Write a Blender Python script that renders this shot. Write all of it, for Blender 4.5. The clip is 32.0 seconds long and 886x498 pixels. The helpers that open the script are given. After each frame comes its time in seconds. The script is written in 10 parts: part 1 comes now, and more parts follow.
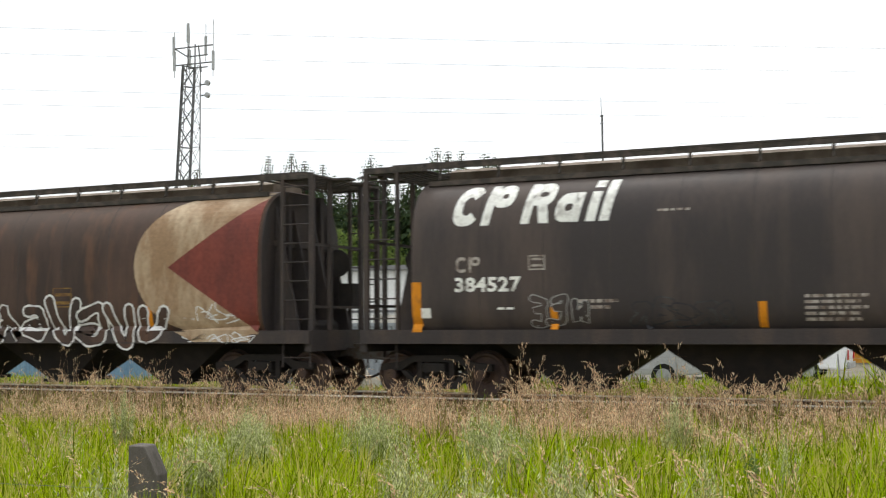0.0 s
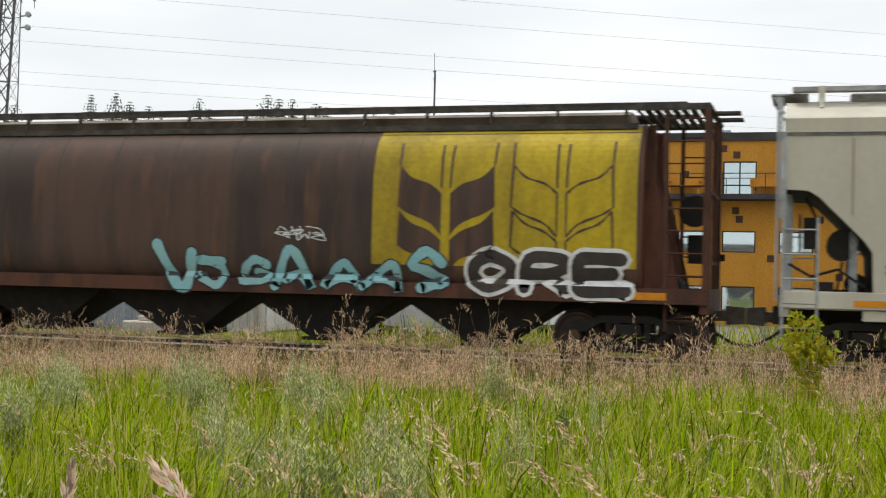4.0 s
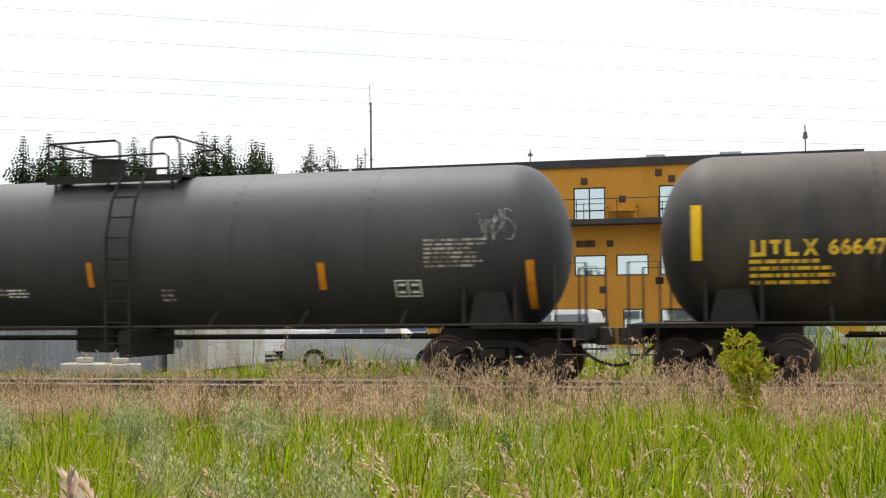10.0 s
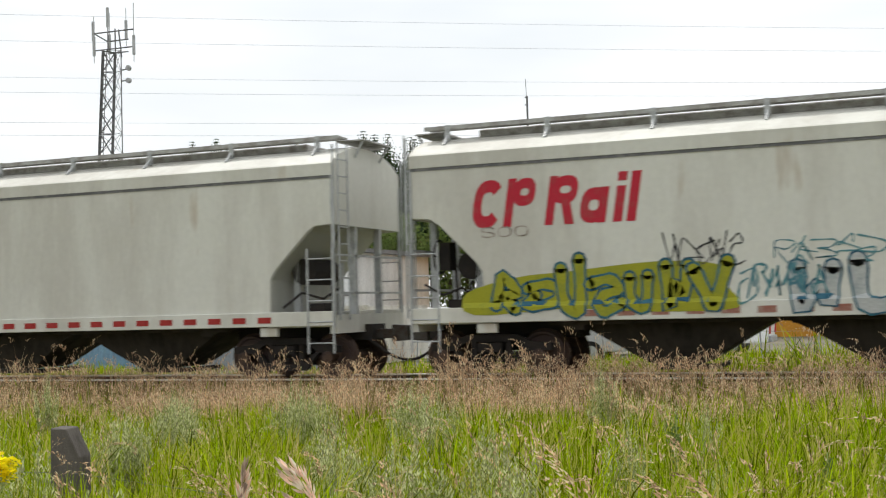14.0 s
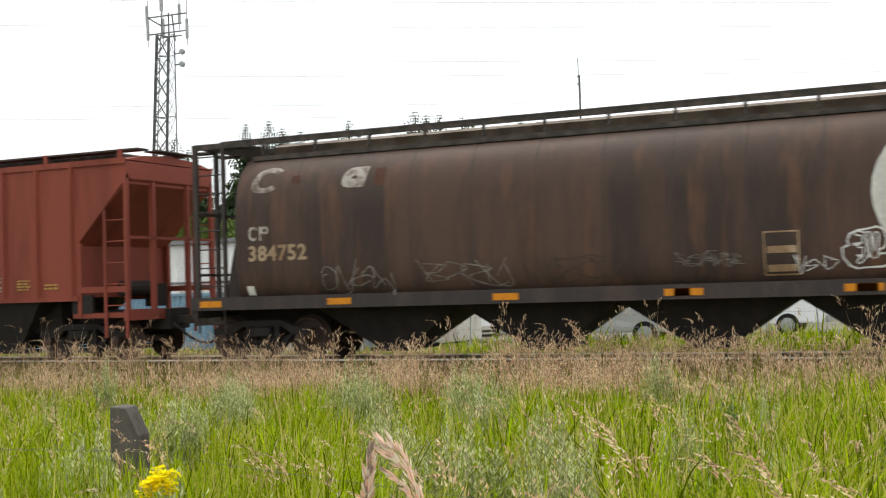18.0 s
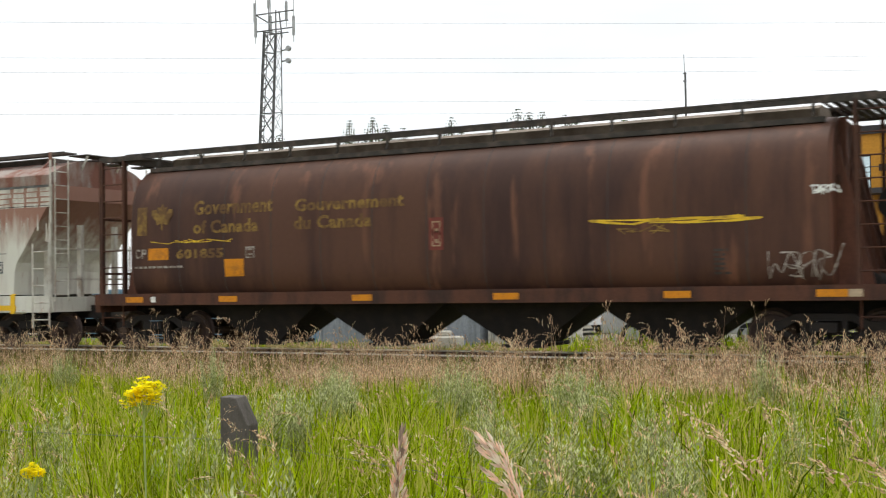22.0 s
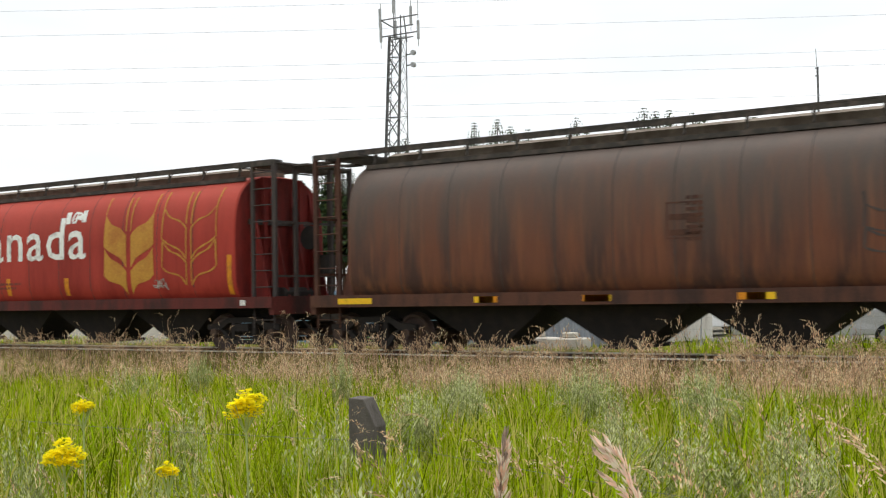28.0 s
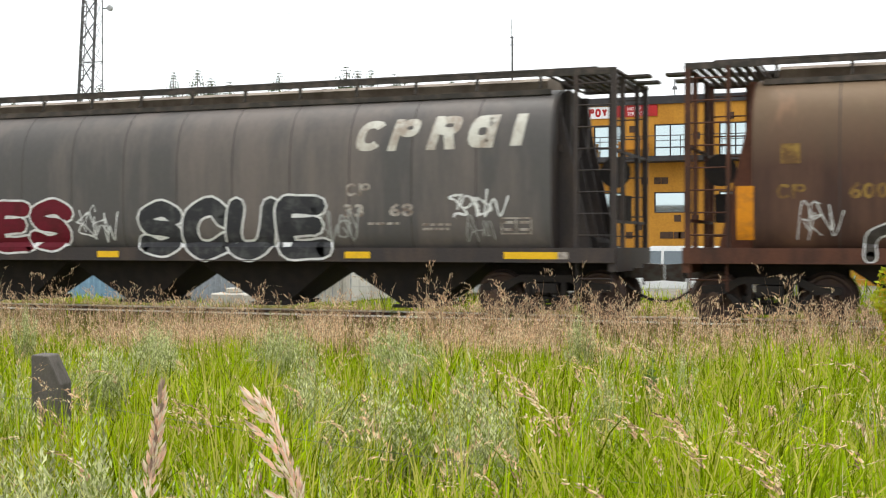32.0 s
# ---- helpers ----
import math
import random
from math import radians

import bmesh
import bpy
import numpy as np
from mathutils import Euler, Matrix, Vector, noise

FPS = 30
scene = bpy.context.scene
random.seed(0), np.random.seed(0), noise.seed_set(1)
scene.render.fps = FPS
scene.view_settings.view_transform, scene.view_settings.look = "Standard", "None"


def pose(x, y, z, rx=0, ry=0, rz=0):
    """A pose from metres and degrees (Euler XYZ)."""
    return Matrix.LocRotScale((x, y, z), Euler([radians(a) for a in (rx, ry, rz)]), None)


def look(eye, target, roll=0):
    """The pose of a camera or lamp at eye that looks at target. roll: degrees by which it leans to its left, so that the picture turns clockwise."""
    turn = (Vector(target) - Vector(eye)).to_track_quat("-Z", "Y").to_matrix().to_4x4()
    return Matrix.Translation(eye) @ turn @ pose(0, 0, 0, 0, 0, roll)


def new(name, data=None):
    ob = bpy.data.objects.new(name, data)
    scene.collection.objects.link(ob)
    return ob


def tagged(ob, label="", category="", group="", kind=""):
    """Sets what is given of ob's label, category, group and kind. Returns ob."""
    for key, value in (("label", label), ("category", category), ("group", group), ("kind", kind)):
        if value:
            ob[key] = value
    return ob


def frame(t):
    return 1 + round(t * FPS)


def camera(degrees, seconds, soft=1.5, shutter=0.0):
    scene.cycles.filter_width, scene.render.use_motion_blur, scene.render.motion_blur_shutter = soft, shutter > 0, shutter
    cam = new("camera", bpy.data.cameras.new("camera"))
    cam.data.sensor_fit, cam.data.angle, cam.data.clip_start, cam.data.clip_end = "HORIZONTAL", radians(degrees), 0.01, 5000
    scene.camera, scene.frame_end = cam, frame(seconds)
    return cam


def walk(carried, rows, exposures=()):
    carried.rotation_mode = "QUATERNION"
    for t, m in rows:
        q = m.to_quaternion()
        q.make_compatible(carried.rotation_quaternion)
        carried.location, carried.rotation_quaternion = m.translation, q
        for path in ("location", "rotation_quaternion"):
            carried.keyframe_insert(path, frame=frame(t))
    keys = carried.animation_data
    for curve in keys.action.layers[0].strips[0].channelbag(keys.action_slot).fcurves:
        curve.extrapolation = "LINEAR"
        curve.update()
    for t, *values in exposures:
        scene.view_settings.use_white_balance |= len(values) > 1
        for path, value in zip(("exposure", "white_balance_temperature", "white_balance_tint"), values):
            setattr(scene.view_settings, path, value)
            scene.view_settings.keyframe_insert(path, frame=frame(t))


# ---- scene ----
# z = 0 is the top of the rails, x runs along the track, y away from the viewer.
EYE = 1.316
# seconds, sway in x, y, z, yaw, pitch, roll
PATH = [
    (0.0, -0.029, 0.010, 0.053, 24.885, 3.492, 0.363),
    (0.5, -0.027, 0.011, 0.052, 24.864, 3.629, 0.655),
    (1.0, -0.034, 0.020, 0.046, 25.360, 2.702, 0.612),
    (1.5, -0.029, 0.013, 0.046, 25.396, 2.823, 0.065),
    (2.0, -0.029, 0.017, 0.044, 25.097, 2.052, 0.218),
    (2.5, -0.027, 0.006, 0.046, 23.854, 1.986, -0.641),
    (3.0, 0.005, -0.008, 0.027, 19.094, 1.660, -0.848),
    (3.5, 0.001, 0.003, 0.041, 17.128, 1.440, -1.176),
    (5.5, 0.021, 0.041, 0.001, 15.000, 1.356, -0.409),
    (6.0, 0.032, 0.058, -0.001, 12.809, 2.050, -0.257),
    (6.5, 0.036, 0.036, 0.001, 12.295, 2.326, -0.491),
    (7.0, 0.040, 0.034, 0.002, 10.854, 2.885, -0.100),
    (7.5, 0.051, 0.033, -0.001, 10.638, 3.223, 0.795),
    (8.0, 0.057, 0.022, 0.007, 12.129, 3.400, 0.731),
    (8.5, 0.036, 0.002, 0.010, 14.934, 3.599, 0.746),
    (9.0, 0.032, -0.011, 0.010, 15.566, 3.812, 0.656),
    (9.5, 0.055, -0.003, 0.006, 14.539, 3.968, 0.491),
    (10.0, 0.048, 0.012, -0.001, 14.043, 2.830, 0.539),
    (10.5, 0.039, 0.013, 0.002, 15.432, 2.600, 0.823),
    (11.0, 0.029, 0.005, 0.010, 17.525, 2.121, 0.471),
    (11.5, 0.021, -0.010, 0.015, 20.061, 2.142, 0.797),
    (12.0, 0.012, -0.011, -0.003, 21.302, 1.951, 0.691),
    (12.5, 0.010, -0.003, -0.002, 22.596, 2.029, 1.178),
    (13.0, 0.002, 0.017, -0.004, 22.273, 2.277, 1.176),
    (13.5, 0.019, -0.003, -0.002, 21.510, 2.734, 1.496),
    (15.5, 0.016, -0.001, -0.010, 23.394, 2.150, 1.618),
    (16.0, -0.002, 0.002, -0.009, 24.276, 2.165, 1.518),
    (16.5, 0.004, 0.002, -0.001, 23.509, 2.349, 1.245),
    (17.0, 0.012, 0.017, -0.012, 23.295, 1.831, 2.148),
    (17.5, 0.011, 0.019, -0.017, 23.462, 1.551, 1.633),
    (18.0, 0.002, 0.009, -0.015, 24.051, 1.841, 1.742),
    (18.5, -0.007, 0.002, -0.008, 25.431, 2.160, 1.685),
    (19.0, -0.021, -0.045, -0.007, 27.096, 2.178, 2.238),
    (19.5, -0.034, -0.031, -0.012, 27.539, 2.431, 2.515),
    (20.0, -0.024, -0.033, -0.008, 27.445, 2.386, 1.070),
    (20.5, -0.031, -0.029, -0.010, 28.024, 2.293, 0.863),
    (21.0, -0.048, -0.006, -0.016, 29.219, 1.762, 1.530),
    (21.5, -0.051, 0.004, -0.020, 28.968, 1.438, 1.083),
    (22.0, -0.043, -0.002, -0.018, 28.746, 1.798, 0.817),
    (22.5, -0.033, -0.003, -0.017, 28.080, 1.810, 0.732),
    (23.0, -0.018, -0.012, -0.016, 27.589, 1.748, 1.058),
    (23.5, -0.019, -0.011, -0.016, 27.604, 1.389, 0.858),
    (24.0, -0.018, -0.016, -0.015, 28.284, 1.452, 1.558),
    (24.5, -0.029, -0.009, -0.016, 30.410, 1.824, 1.785),
    (26.5, -0.042, 0.004, -0.019, 33.256, 2.583, 1.818),
    (27.0, -0.041, 0.005, -0.019, 33.862, 2.512, 2.742),
    (27.5, -0.043, 0.003, -0.018, 34.264, 2.318, 1.279),
    (28.0, -0.043, 0.005, -0.018, 34.676, 1.980, 1.095),
    (28.5, -0.049, 0.010, -0.019, 35.521, 1.821, 1.289),
    (29.0, -0.060, 0.017, -0.022, 36.830, 1.500, 1.353),
    (29.5, -0.063, 0.021, -0.023, 37.273, 0.904, 0.828),
    (30.0, -0.061, 0.019, -0.024, 35.770, -0.392, 1.304),
    (30.5, -0.025, -0.012, -0.020, 30.993, -1.262, 1.214),
    (31.0, -0.004, -0.028, -0.017, 26.531, -0.223, 0.336),
    (31.5, 0.001, -0.028, -0.012, 21.582, -0.238, -0.123),
    (32.0, 0.000, -0.029, -0.012, 20.584, -0.203, -0.013),
]
cam = camera(40.01, 32.0, soft=1.15, shutter=0.15)
walk(cam, [(t, pose(x, y, EYE + z, 90 + p, r, w)) for t, x, y, z, w, p, r in PATH],
     [(0, 0.08), (1, 0.1), (2, 0.1), (3, -0.2), (6, -0.12), (8, -0.08), (10, 0.0), (12, 0.0), (13, -0.1), (16, -0.1), (17, 0.0), (19, 0.13), (20, 0.05), (21, -0.14), (22, 0.0), (23, 0.1), (24, -0.3), (27, -0.08), (29, 0.0), (30, 0.06), (30.8, 0.45), (32, 0.42)])

# ---- world, light ----
world = bpy.data.worlds.new("overcast_sky")
scene.world = world
world.use_nodes = True
wn, wl = world.node_tree.nodes, world.node_tree.links
wn.clear()
sky = wn.new("ShaderNodeTexSky")
sky.sky_type, sky.sun_disc, sky.sun_elevation, sky.sun_rotation = "NISHITA", False, radians(66), radians(-40)
sky_dim = wn.new("ShaderNodeVectorMath"); sky_dim.operation = "SCALE"; sky_dim.inputs[3].default_value = 0.10
coord = wn.new("ShaderNodeTexCoord")
stretch = wn.new("ShaderNodeMapping"); stretch.inputs["Scale"].default_value = (1.2, 1.2, 5.0)
cloud = wn.new("ShaderNodeTexNoise"); cloud.inputs["Scale"].default_value = 1.6; cloud.inputs["Detail"].default_value = 4
cloud_ramp = wn.new("ShaderNodeValToRGB")
cloud_ramp.color_ramp.elements[0].position, cloud_ramp.color_ramp.elements[0].color = 0.36, (0.85, 0.88, 0.89, 1)
cloud_ramp.color_ramp.elements[1].position, cloud_ramp.color_ramp.elements[1].color = 0.64, (1.06, 1.07, 1.065, 1)
sky_mix = wn.new("ShaderNodeMix"); sky_mix.data_type = "RGBA"; sky_mix.inputs[0].default_value = 0.88
back = wn.new("ShaderNodeBackground"); back.inputs[1].default_value = 1.35
wout = wn.new("ShaderNodeOutputWorld")
wl.new(coord.outputs["Generated"], stretch.inputs[0]); wl.new(stretch.outputs[0], cloud.inputs["Vector"])
wl.new(cloud.outputs["Fac"], cloud_ramp.inputs[0]); wl.new(sky.outputs[0], sky_dim.inputs[0])
wl.new(sky_dim.outputs[0], sky_mix.inputs[6]); wl.new(cloud_ramp.outputs[0], sky_mix.inputs[7])
# an overcast sky is brightest overhead
rise = wn.new("ShaderNodeSeparateXYZ"); wl.new(coord.outputs["Generated"], rise.inputs[0])
lift = wn.new("ShaderNodeMapRange"); wl.new(rise.outputs["Z"], lift.inputs[0])
lift.inputs["From Min"].default_value, lift.inputs["From Max"].default_value = 0.1, 0.6
lift.inputs["To Min"].default_value, lift.inputs["To Max"].default_value = 0.83, 1.14
graded = wn.new("ShaderNodeVectorMath"); graded.operation = "SCALE"
wl.new(sky_mix.outputs[2], graded.inputs[0]); wl.new(lift.outputs[0], graded.inputs[3])
wl.new(graded.outputs[0], back.inputs[0]); wl.new(back.outputs[0], wout.inputs[0])
sun_data = bpy.data.lights.new("sun", "SUN")
sun_data.energy, sun_data.angle, sun_data.color = 2.6, radians(18), (1.0, 0.97, 0.92)
sun = new("sun", sun_data)
sun.matrix_world = look((-14, 26, 44), (0, 10, 0))


# ---- materials ----
def material(name, base, other=None, amount=0.5, scale=3.0, stretch_z=1.0, rough=0.6, metal=0.0, bump=0.15, fine=None,
             island=0.0, grain_by=0.13, third=None, third_at=0.62, third_soft=0.1, spec=0.16, island_tint=None, top_tone=None):
    """A surface in two or three tones: large blotches, fine grain, bump. stretch_z < 1 makes vertical streaks."""
    m = bpy.data.materials.new(name)
    m.use_nodes = True
    n, l = m.node_tree.nodes, m.node_tree.links
    b = n["Principled BSDF"]
    b.inputs["Metallic"].default_value = metal
    b.inputs["Specular IOR Level"].default_value = spec
    tc = n.new("ShaderNodeTexCoord")
    mp = n.new("ShaderNodeMapping"); mp.inputs["Scale"].default_value = (1, 1, stretch_z)
    l.new(tc.outputs["Object"], mp.inputs[0])
    big = n.new("ShaderNodeTexNoise"); big.inputs["Scale"].default_value = scale; big.inputs["Detail"].default_value = 6
    big.inputs["Roughness"].default_value = 0.65
    l.new(mp.outputs[0], big.inputs["Vector"])
    small = n.new("ShaderNodeTexNoise"); small.inputs["Scale"].default_value = fine or scale * 14; small.inputs["Detail"].default_value = 3
    l.new(tc.outputs["Object"], small.inputs["Vector"])
    other = other or tuple(c * 0.7 for c in base)
    mask = n.new("ShaderNodeMapRange")
    mask.inputs["From Min"].default_value, mask.inputs["From Max"].default_value = 0.62 - 0.35 * amount, 0.80 - 0.35 * amount
    l.new(big.outputs["Fac"], mask.inputs[0])
    mix = n.new("ShaderNodeMix"); mix.data_type = "RGBA"
    mix.inputs[6].default_value, mix.inputs[7].default_value = (*base, 1), (*other, 1)
    l.new(mask.outputs[0], mix.inputs[0])
    col = mix.outputs[2]
    if third:
        spot = n.new("ShaderNodeTexNoise"); spot.inputs["Scale"].default_value = scale * 3.1; spot.inputs["Detail"].default_value = 5
        l.new(mp.outputs[0], spot.inputs["Vector"])
        m3 = n.new("ShaderNodeMapRange"); m3.inputs["From Min"].default_value, m3.inputs["From Max"].default_value = third_at, third_at + third_soft
        l.new(spot.outputs["Fac"], m3.inputs[0])
        mx3 = n.new("ShaderNodeMix"); mx3.data_type = "RGBA"; mx3.inputs[7].default_value = (*third, 1)
        l.new(m3.outputs[0], mx3.inputs[0]); l.new(col, mx3.inputs[6])
        col = mx3.outputs[2]
    # blends into another tone towards the top
    if top_tone:
        tone, low, high, most = top_tone
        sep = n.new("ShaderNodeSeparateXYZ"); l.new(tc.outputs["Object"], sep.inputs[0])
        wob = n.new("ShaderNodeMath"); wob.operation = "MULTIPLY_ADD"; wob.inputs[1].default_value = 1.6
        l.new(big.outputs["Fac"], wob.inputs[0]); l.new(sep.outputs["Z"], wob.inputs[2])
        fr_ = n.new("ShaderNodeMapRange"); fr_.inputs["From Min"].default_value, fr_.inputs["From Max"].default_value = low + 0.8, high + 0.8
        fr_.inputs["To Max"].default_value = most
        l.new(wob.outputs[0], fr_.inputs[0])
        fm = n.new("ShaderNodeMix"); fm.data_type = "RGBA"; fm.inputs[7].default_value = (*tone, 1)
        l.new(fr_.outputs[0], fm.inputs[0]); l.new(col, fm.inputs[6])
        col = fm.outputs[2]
    grain = n.new("ShaderNodeMix"); grain.data_type = "RGBA"; grain.blend_type = "MULTIPLY"; grain.inputs[0].default_value = 1.0
    gr = n.new("ShaderNodeMapRange"); gr.inputs["From Min"].default_value, gr.inputs["From Max"].default_value = 0.3, 0.7
    gr.inputs["To Min"].default_value, gr.inputs["To Max"].default_value = 1 - grain_by, 1 + grain_by * 0.8
    l.new(small.outputs["Fac"], gr.inputs[0]); l.new(col, grain.inputs[6]); l.new(gr.outputs[0], grain.inputs[7])
    col = grain.outputs[2]
    if island:
        geo = n.new("ShaderNodeNewGeometry")
        ir = n.new("ShaderNodeMapRange"); ir.inputs["To Min"].default_value, ir.inputs["To Max"].default_value = 1 - island, 1 + island
        l.new(geo.outputs["Random Per Island"], ir.inputs[0])
        im = n.new("ShaderNodeMix"); im.data_type = "RGBA"; im.blend_type = "MULTIPLY"; im.inputs[0].default_value = 1.0
        l.new(col, im.inputs[6]); l.new(ir.outputs[0], im.inputs[7])
        col = im.outputs[2]
        if island_tint:
            fr = n.new("ShaderNodeMath"); fr.operation = "FRACT"
            mul = n.new("ShaderNodeMath"); mul.operation = "MULTIPLY"; mul.inputs[1].default_value = 17.3
            l.new(geo.outputs["Random Per Island"], mul.inputs[0]); l.new(mul.outputs[0], fr.inputs[0])
            tr = n.new("ShaderNodeMapRange"); tr.inputs["From Min"].default_value, tr.inputs["From Max"].default_value = 0.72, 0.8
            l.new(fr.outputs[0], tr.inputs[0])
            tm = n.new("ShaderNodeMix"); tm.data_type = "RGBA"; tm.inputs[7].default_value = (*island_tint, 1)
            l.new(tr.outputs[0], tm.inputs[0]); l.new(col, tm.inputs[6])
            col = tm.outputs[2]
    l.new(col, b.inputs["Base Color"])
    rr = n.new("ShaderNodeMapRange"); rr.inputs["To Min"].default_value, rr.inputs["To Max"].default_value = max(0.05, rough - 0.12), min(1, rough + 0.12)
    l.new(big.outputs["Fac"], rr.inputs[0]); l.new(rr.outputs[0], b.inputs["Roughness"])
    if bump:
        bp = n.new("ShaderNodeBump"); bp.inputs["Strength"].default_value = bump; bp.inputs["Distance"].default_value = 0.02
        l.new(small.outputs["Fac"], bp.inputs["Height"]); l.new(bp.outputs[0], b.inputs["Normal"])
    return m


def glass(name, tint=(0.75, 0.85, 0.88)):
    m = bpy.data.materials.new(name)
    m.use_nodes = True
    b = m.node_tree.nodes["Principled BSDF"]
    b.inputs["Base Color"].default_value = (*tint, 1)
    b.inputs["Roughness"].default_value = 0.03
    b.inputs["Metallic"].default_value = 0.85
    return m


def leafy(name, base, other, island=0.35, tint=None, through_light=0.35, scale=0.6):
    m = material(name, base, other, amount=0.5, scale=scale, rough=0.75, bump=0, island=island, island_tint=tint, spec=0.04)
    n, l = m.node_tree.nodes, m.node_tree.links
    b, out = n["Principled BSDF"], n["Material Output"]
    tl = n.new("ShaderNodeBsdfTranslucent")
    mx = n.new("ShaderNodeMixShader"); mx.inputs[0].default_value = through_light
    l.new(b.inputs["Base Color"].links[0].from_socket, tl.inputs[0])
    l.new(b.outputs[0], mx.inputs[1]); l.new(tl.outputs[0], mx.inputs[2]); l.new(mx.outputs[0], out.inputs[0])
    return m


M = {}
M["under"] = material("dark_underframe", (0.028, 0.025, 0.024), (0.038, 0.032, 0.028), 0.5, 4.0, rough=0.85)
M["steel"] = material("worn_steel", (0.072, 0.066, 0.060), (0.054, 0.036, 0.027), 0.5, 8.0, rough=0.45, metal=0.6)
M["wheel"] = material("rusty_wheel", (0.071, 0.050, 0.046), (0.110, 0.071, 0.050), 0.5, 6.0, rough=0.6, metal=0.3)
# near-white base stands in for the sky's glint on worn rail steel
M["railtop"] = material("polished_rail_painted_glint", (0.88, 0.85, 0.78), (0.72, 0.68, 0.6), 0.3, 9.0, rough=0.4, metal=0.1)
M["railside"] = material("rusty_rail", (0.13, 0.07, 0.045), (0.08, 0.05, 0.04), 0.5, 8.0, rough=0.85)
M["tie"] = material("weathered_tie", (0.09, 0.07, 0.055), (0.05, 0.04, 0.035), 0.5, 6.0, rough=0.9)
M["ballast"] = material("brown_ballast", (0.19, 0.15, 0.105), (0.11, 0.085, 0.06), 0.5, 9.0, rough=0.95, bump=0.8, island=0.3)
M["soil"] = material("grassy_soil", (0.13, 0.13, 0.05), (0.20, 0.16, 0.09), 0.5, 1.2, rough=1.0, bump=0.6)
M["gravel"] = material("yard_gravel", (0.186, 0.171, 0.135), (0.136, 0.126, 0.094), 0.5, 0.8, rough=1.0, bump=0.6)
M["orange"] = material("orange_reflector", (0.64, 0.24, 0.015), (0.42, 0.16, 0.025), 0.4, 6.0, rough=0.5)
M["yellow"] = material("yellow_reflector", (0.80, 0.48, 0.02), (0.6, 0.36, 0.03), 0.35, 6.0, rough=0.5)
M["redstripe"] = material("red_reflector", (0.315, 0.030, 0.026), None, 0.4, 8.0, rough=0.5)
M["white"] = material("white_lettering", (0.80, 0.80, 0.76), (0.45, 0.43, 0.40), 0.35, 5.0, rough=0.6)
M["fadewhite"] = material("faded_white_lettering", (0.42, 0.38, 0.34), (0.16, 0.12, 0.10), 0.55, 6.0, rough=0.7)
M["greytext"] = material("grey_stencil", (0.13, 0.13, 0.135), (0.24, 0.235, 0.23), 0.4, 6.0, rough=0.7)
M["darktext"] = material("black_stencil", (0.04, 0.045, 0.06), (0.12, 0.12, 0.13), 0.35, 6.0, rough=0.65)
M["goldtext"] = material("faded_gold_lettering", (0.286, 0.177, 0.048), (0.136, 0.075, 0.034), 0.66, 5.0, rough=0.7)
M["paintgold"] = material("gold_stencil", (0.46, 0.30, 0.09), (0.30, 0.17, 0.06), 0.4, 5.0, rough=0.7)
M["yellowtext"] = material("yellow_lettering", (0.78, 0.50, 0.04), (0.4, 0.24, 0.05), 0.4, 6.0, rough=0.6)
M["redtext"] = material("red_lettering", (0.42, 0.022, 0.04), (0.34, 0.05, 0.055), 0.4, 5.0, rough=0.55)
M["greentext"] = material("green_lettering", (0.035, 0.13, 0.09), (0.12, 0.19, 0.15), 0.4, 5.0, rough=0.65)
M["galv"] = material("galvanised_steel", (0.42, 0.43, 0.43), (0.30, 0.31, 0.31), 0.5, 5.0, rough=0.5, metal=0.3)
M["deck"] = material("grey_roof_walk", (0.36, 0.36, 0.345), (0.22, 0.205, 0.19), 0.5, 5.0, rough=0.75)
M["darkdeck"] = material("dark_roof_walk", (0.05, 0.045, 0.04), (0.10, 0.08, 0.07), 0.5, 5.0, rough=0.8)


# ---- mesh kit ----
def part(name, bm, mat, parent=None, label=""):
    """Links a bmesh (or a shared mesh) as one mesh object under a thing or a part."""
    if isinstance(bm, bpy.types.Mesh):
        me = bm
    else:
        me = bpy.data.meshes.new(name)
        bm.to_mesh(me)
        bm.free()
    ob = new(name, me)
    if not me.materials:
        me.materials.append(mat)
    elif me.materials[0] != mat:
        ob.material_slots[0].link = "OBJECT"
        ob.material_slots[0].material = mat
    ob.parent = parent
    if label:
        ob["label"] = label
    return ob


MESHES = {}


def shared(key, build):
    """Mesh data made once and used by all alike parts."""
    if key not in MESHES:
        bm = build()
        me = bpy.data.meshes.new(key if isinstance(key, str) else key[0])
        bm.to_mesh(me)
        bm.free()
        MESHES[key] = me
    return MESHES[key]


def bars(name, key, spans, mat, parent, label=""):
    """Alike bars, each a part of its own."""
    return [part(name, shared((name, key, i), lambda: boxes(sp)), mat, parent, label) for i, sp in enumerate(spans)]


def poles(name, key, segs, r, mat, parent, n=6):
    """Alike round bars, each a part of its own; a segment is two or more points."""
    return [part(name, shared((name, key, i), lambda: chain(bmesh.new(), pts, r, n)), mat, parent) for i, pts in enumerate(segs)]


def thing(name, label, category, group="", at=(0, 0, 0), turn=0):
    ob = new(name)
    ob.matrix_basis = pose(*at, 0, 0, turn)
    ob.empty_display_size = 0.3
    return tagged(ob, label, category, group)


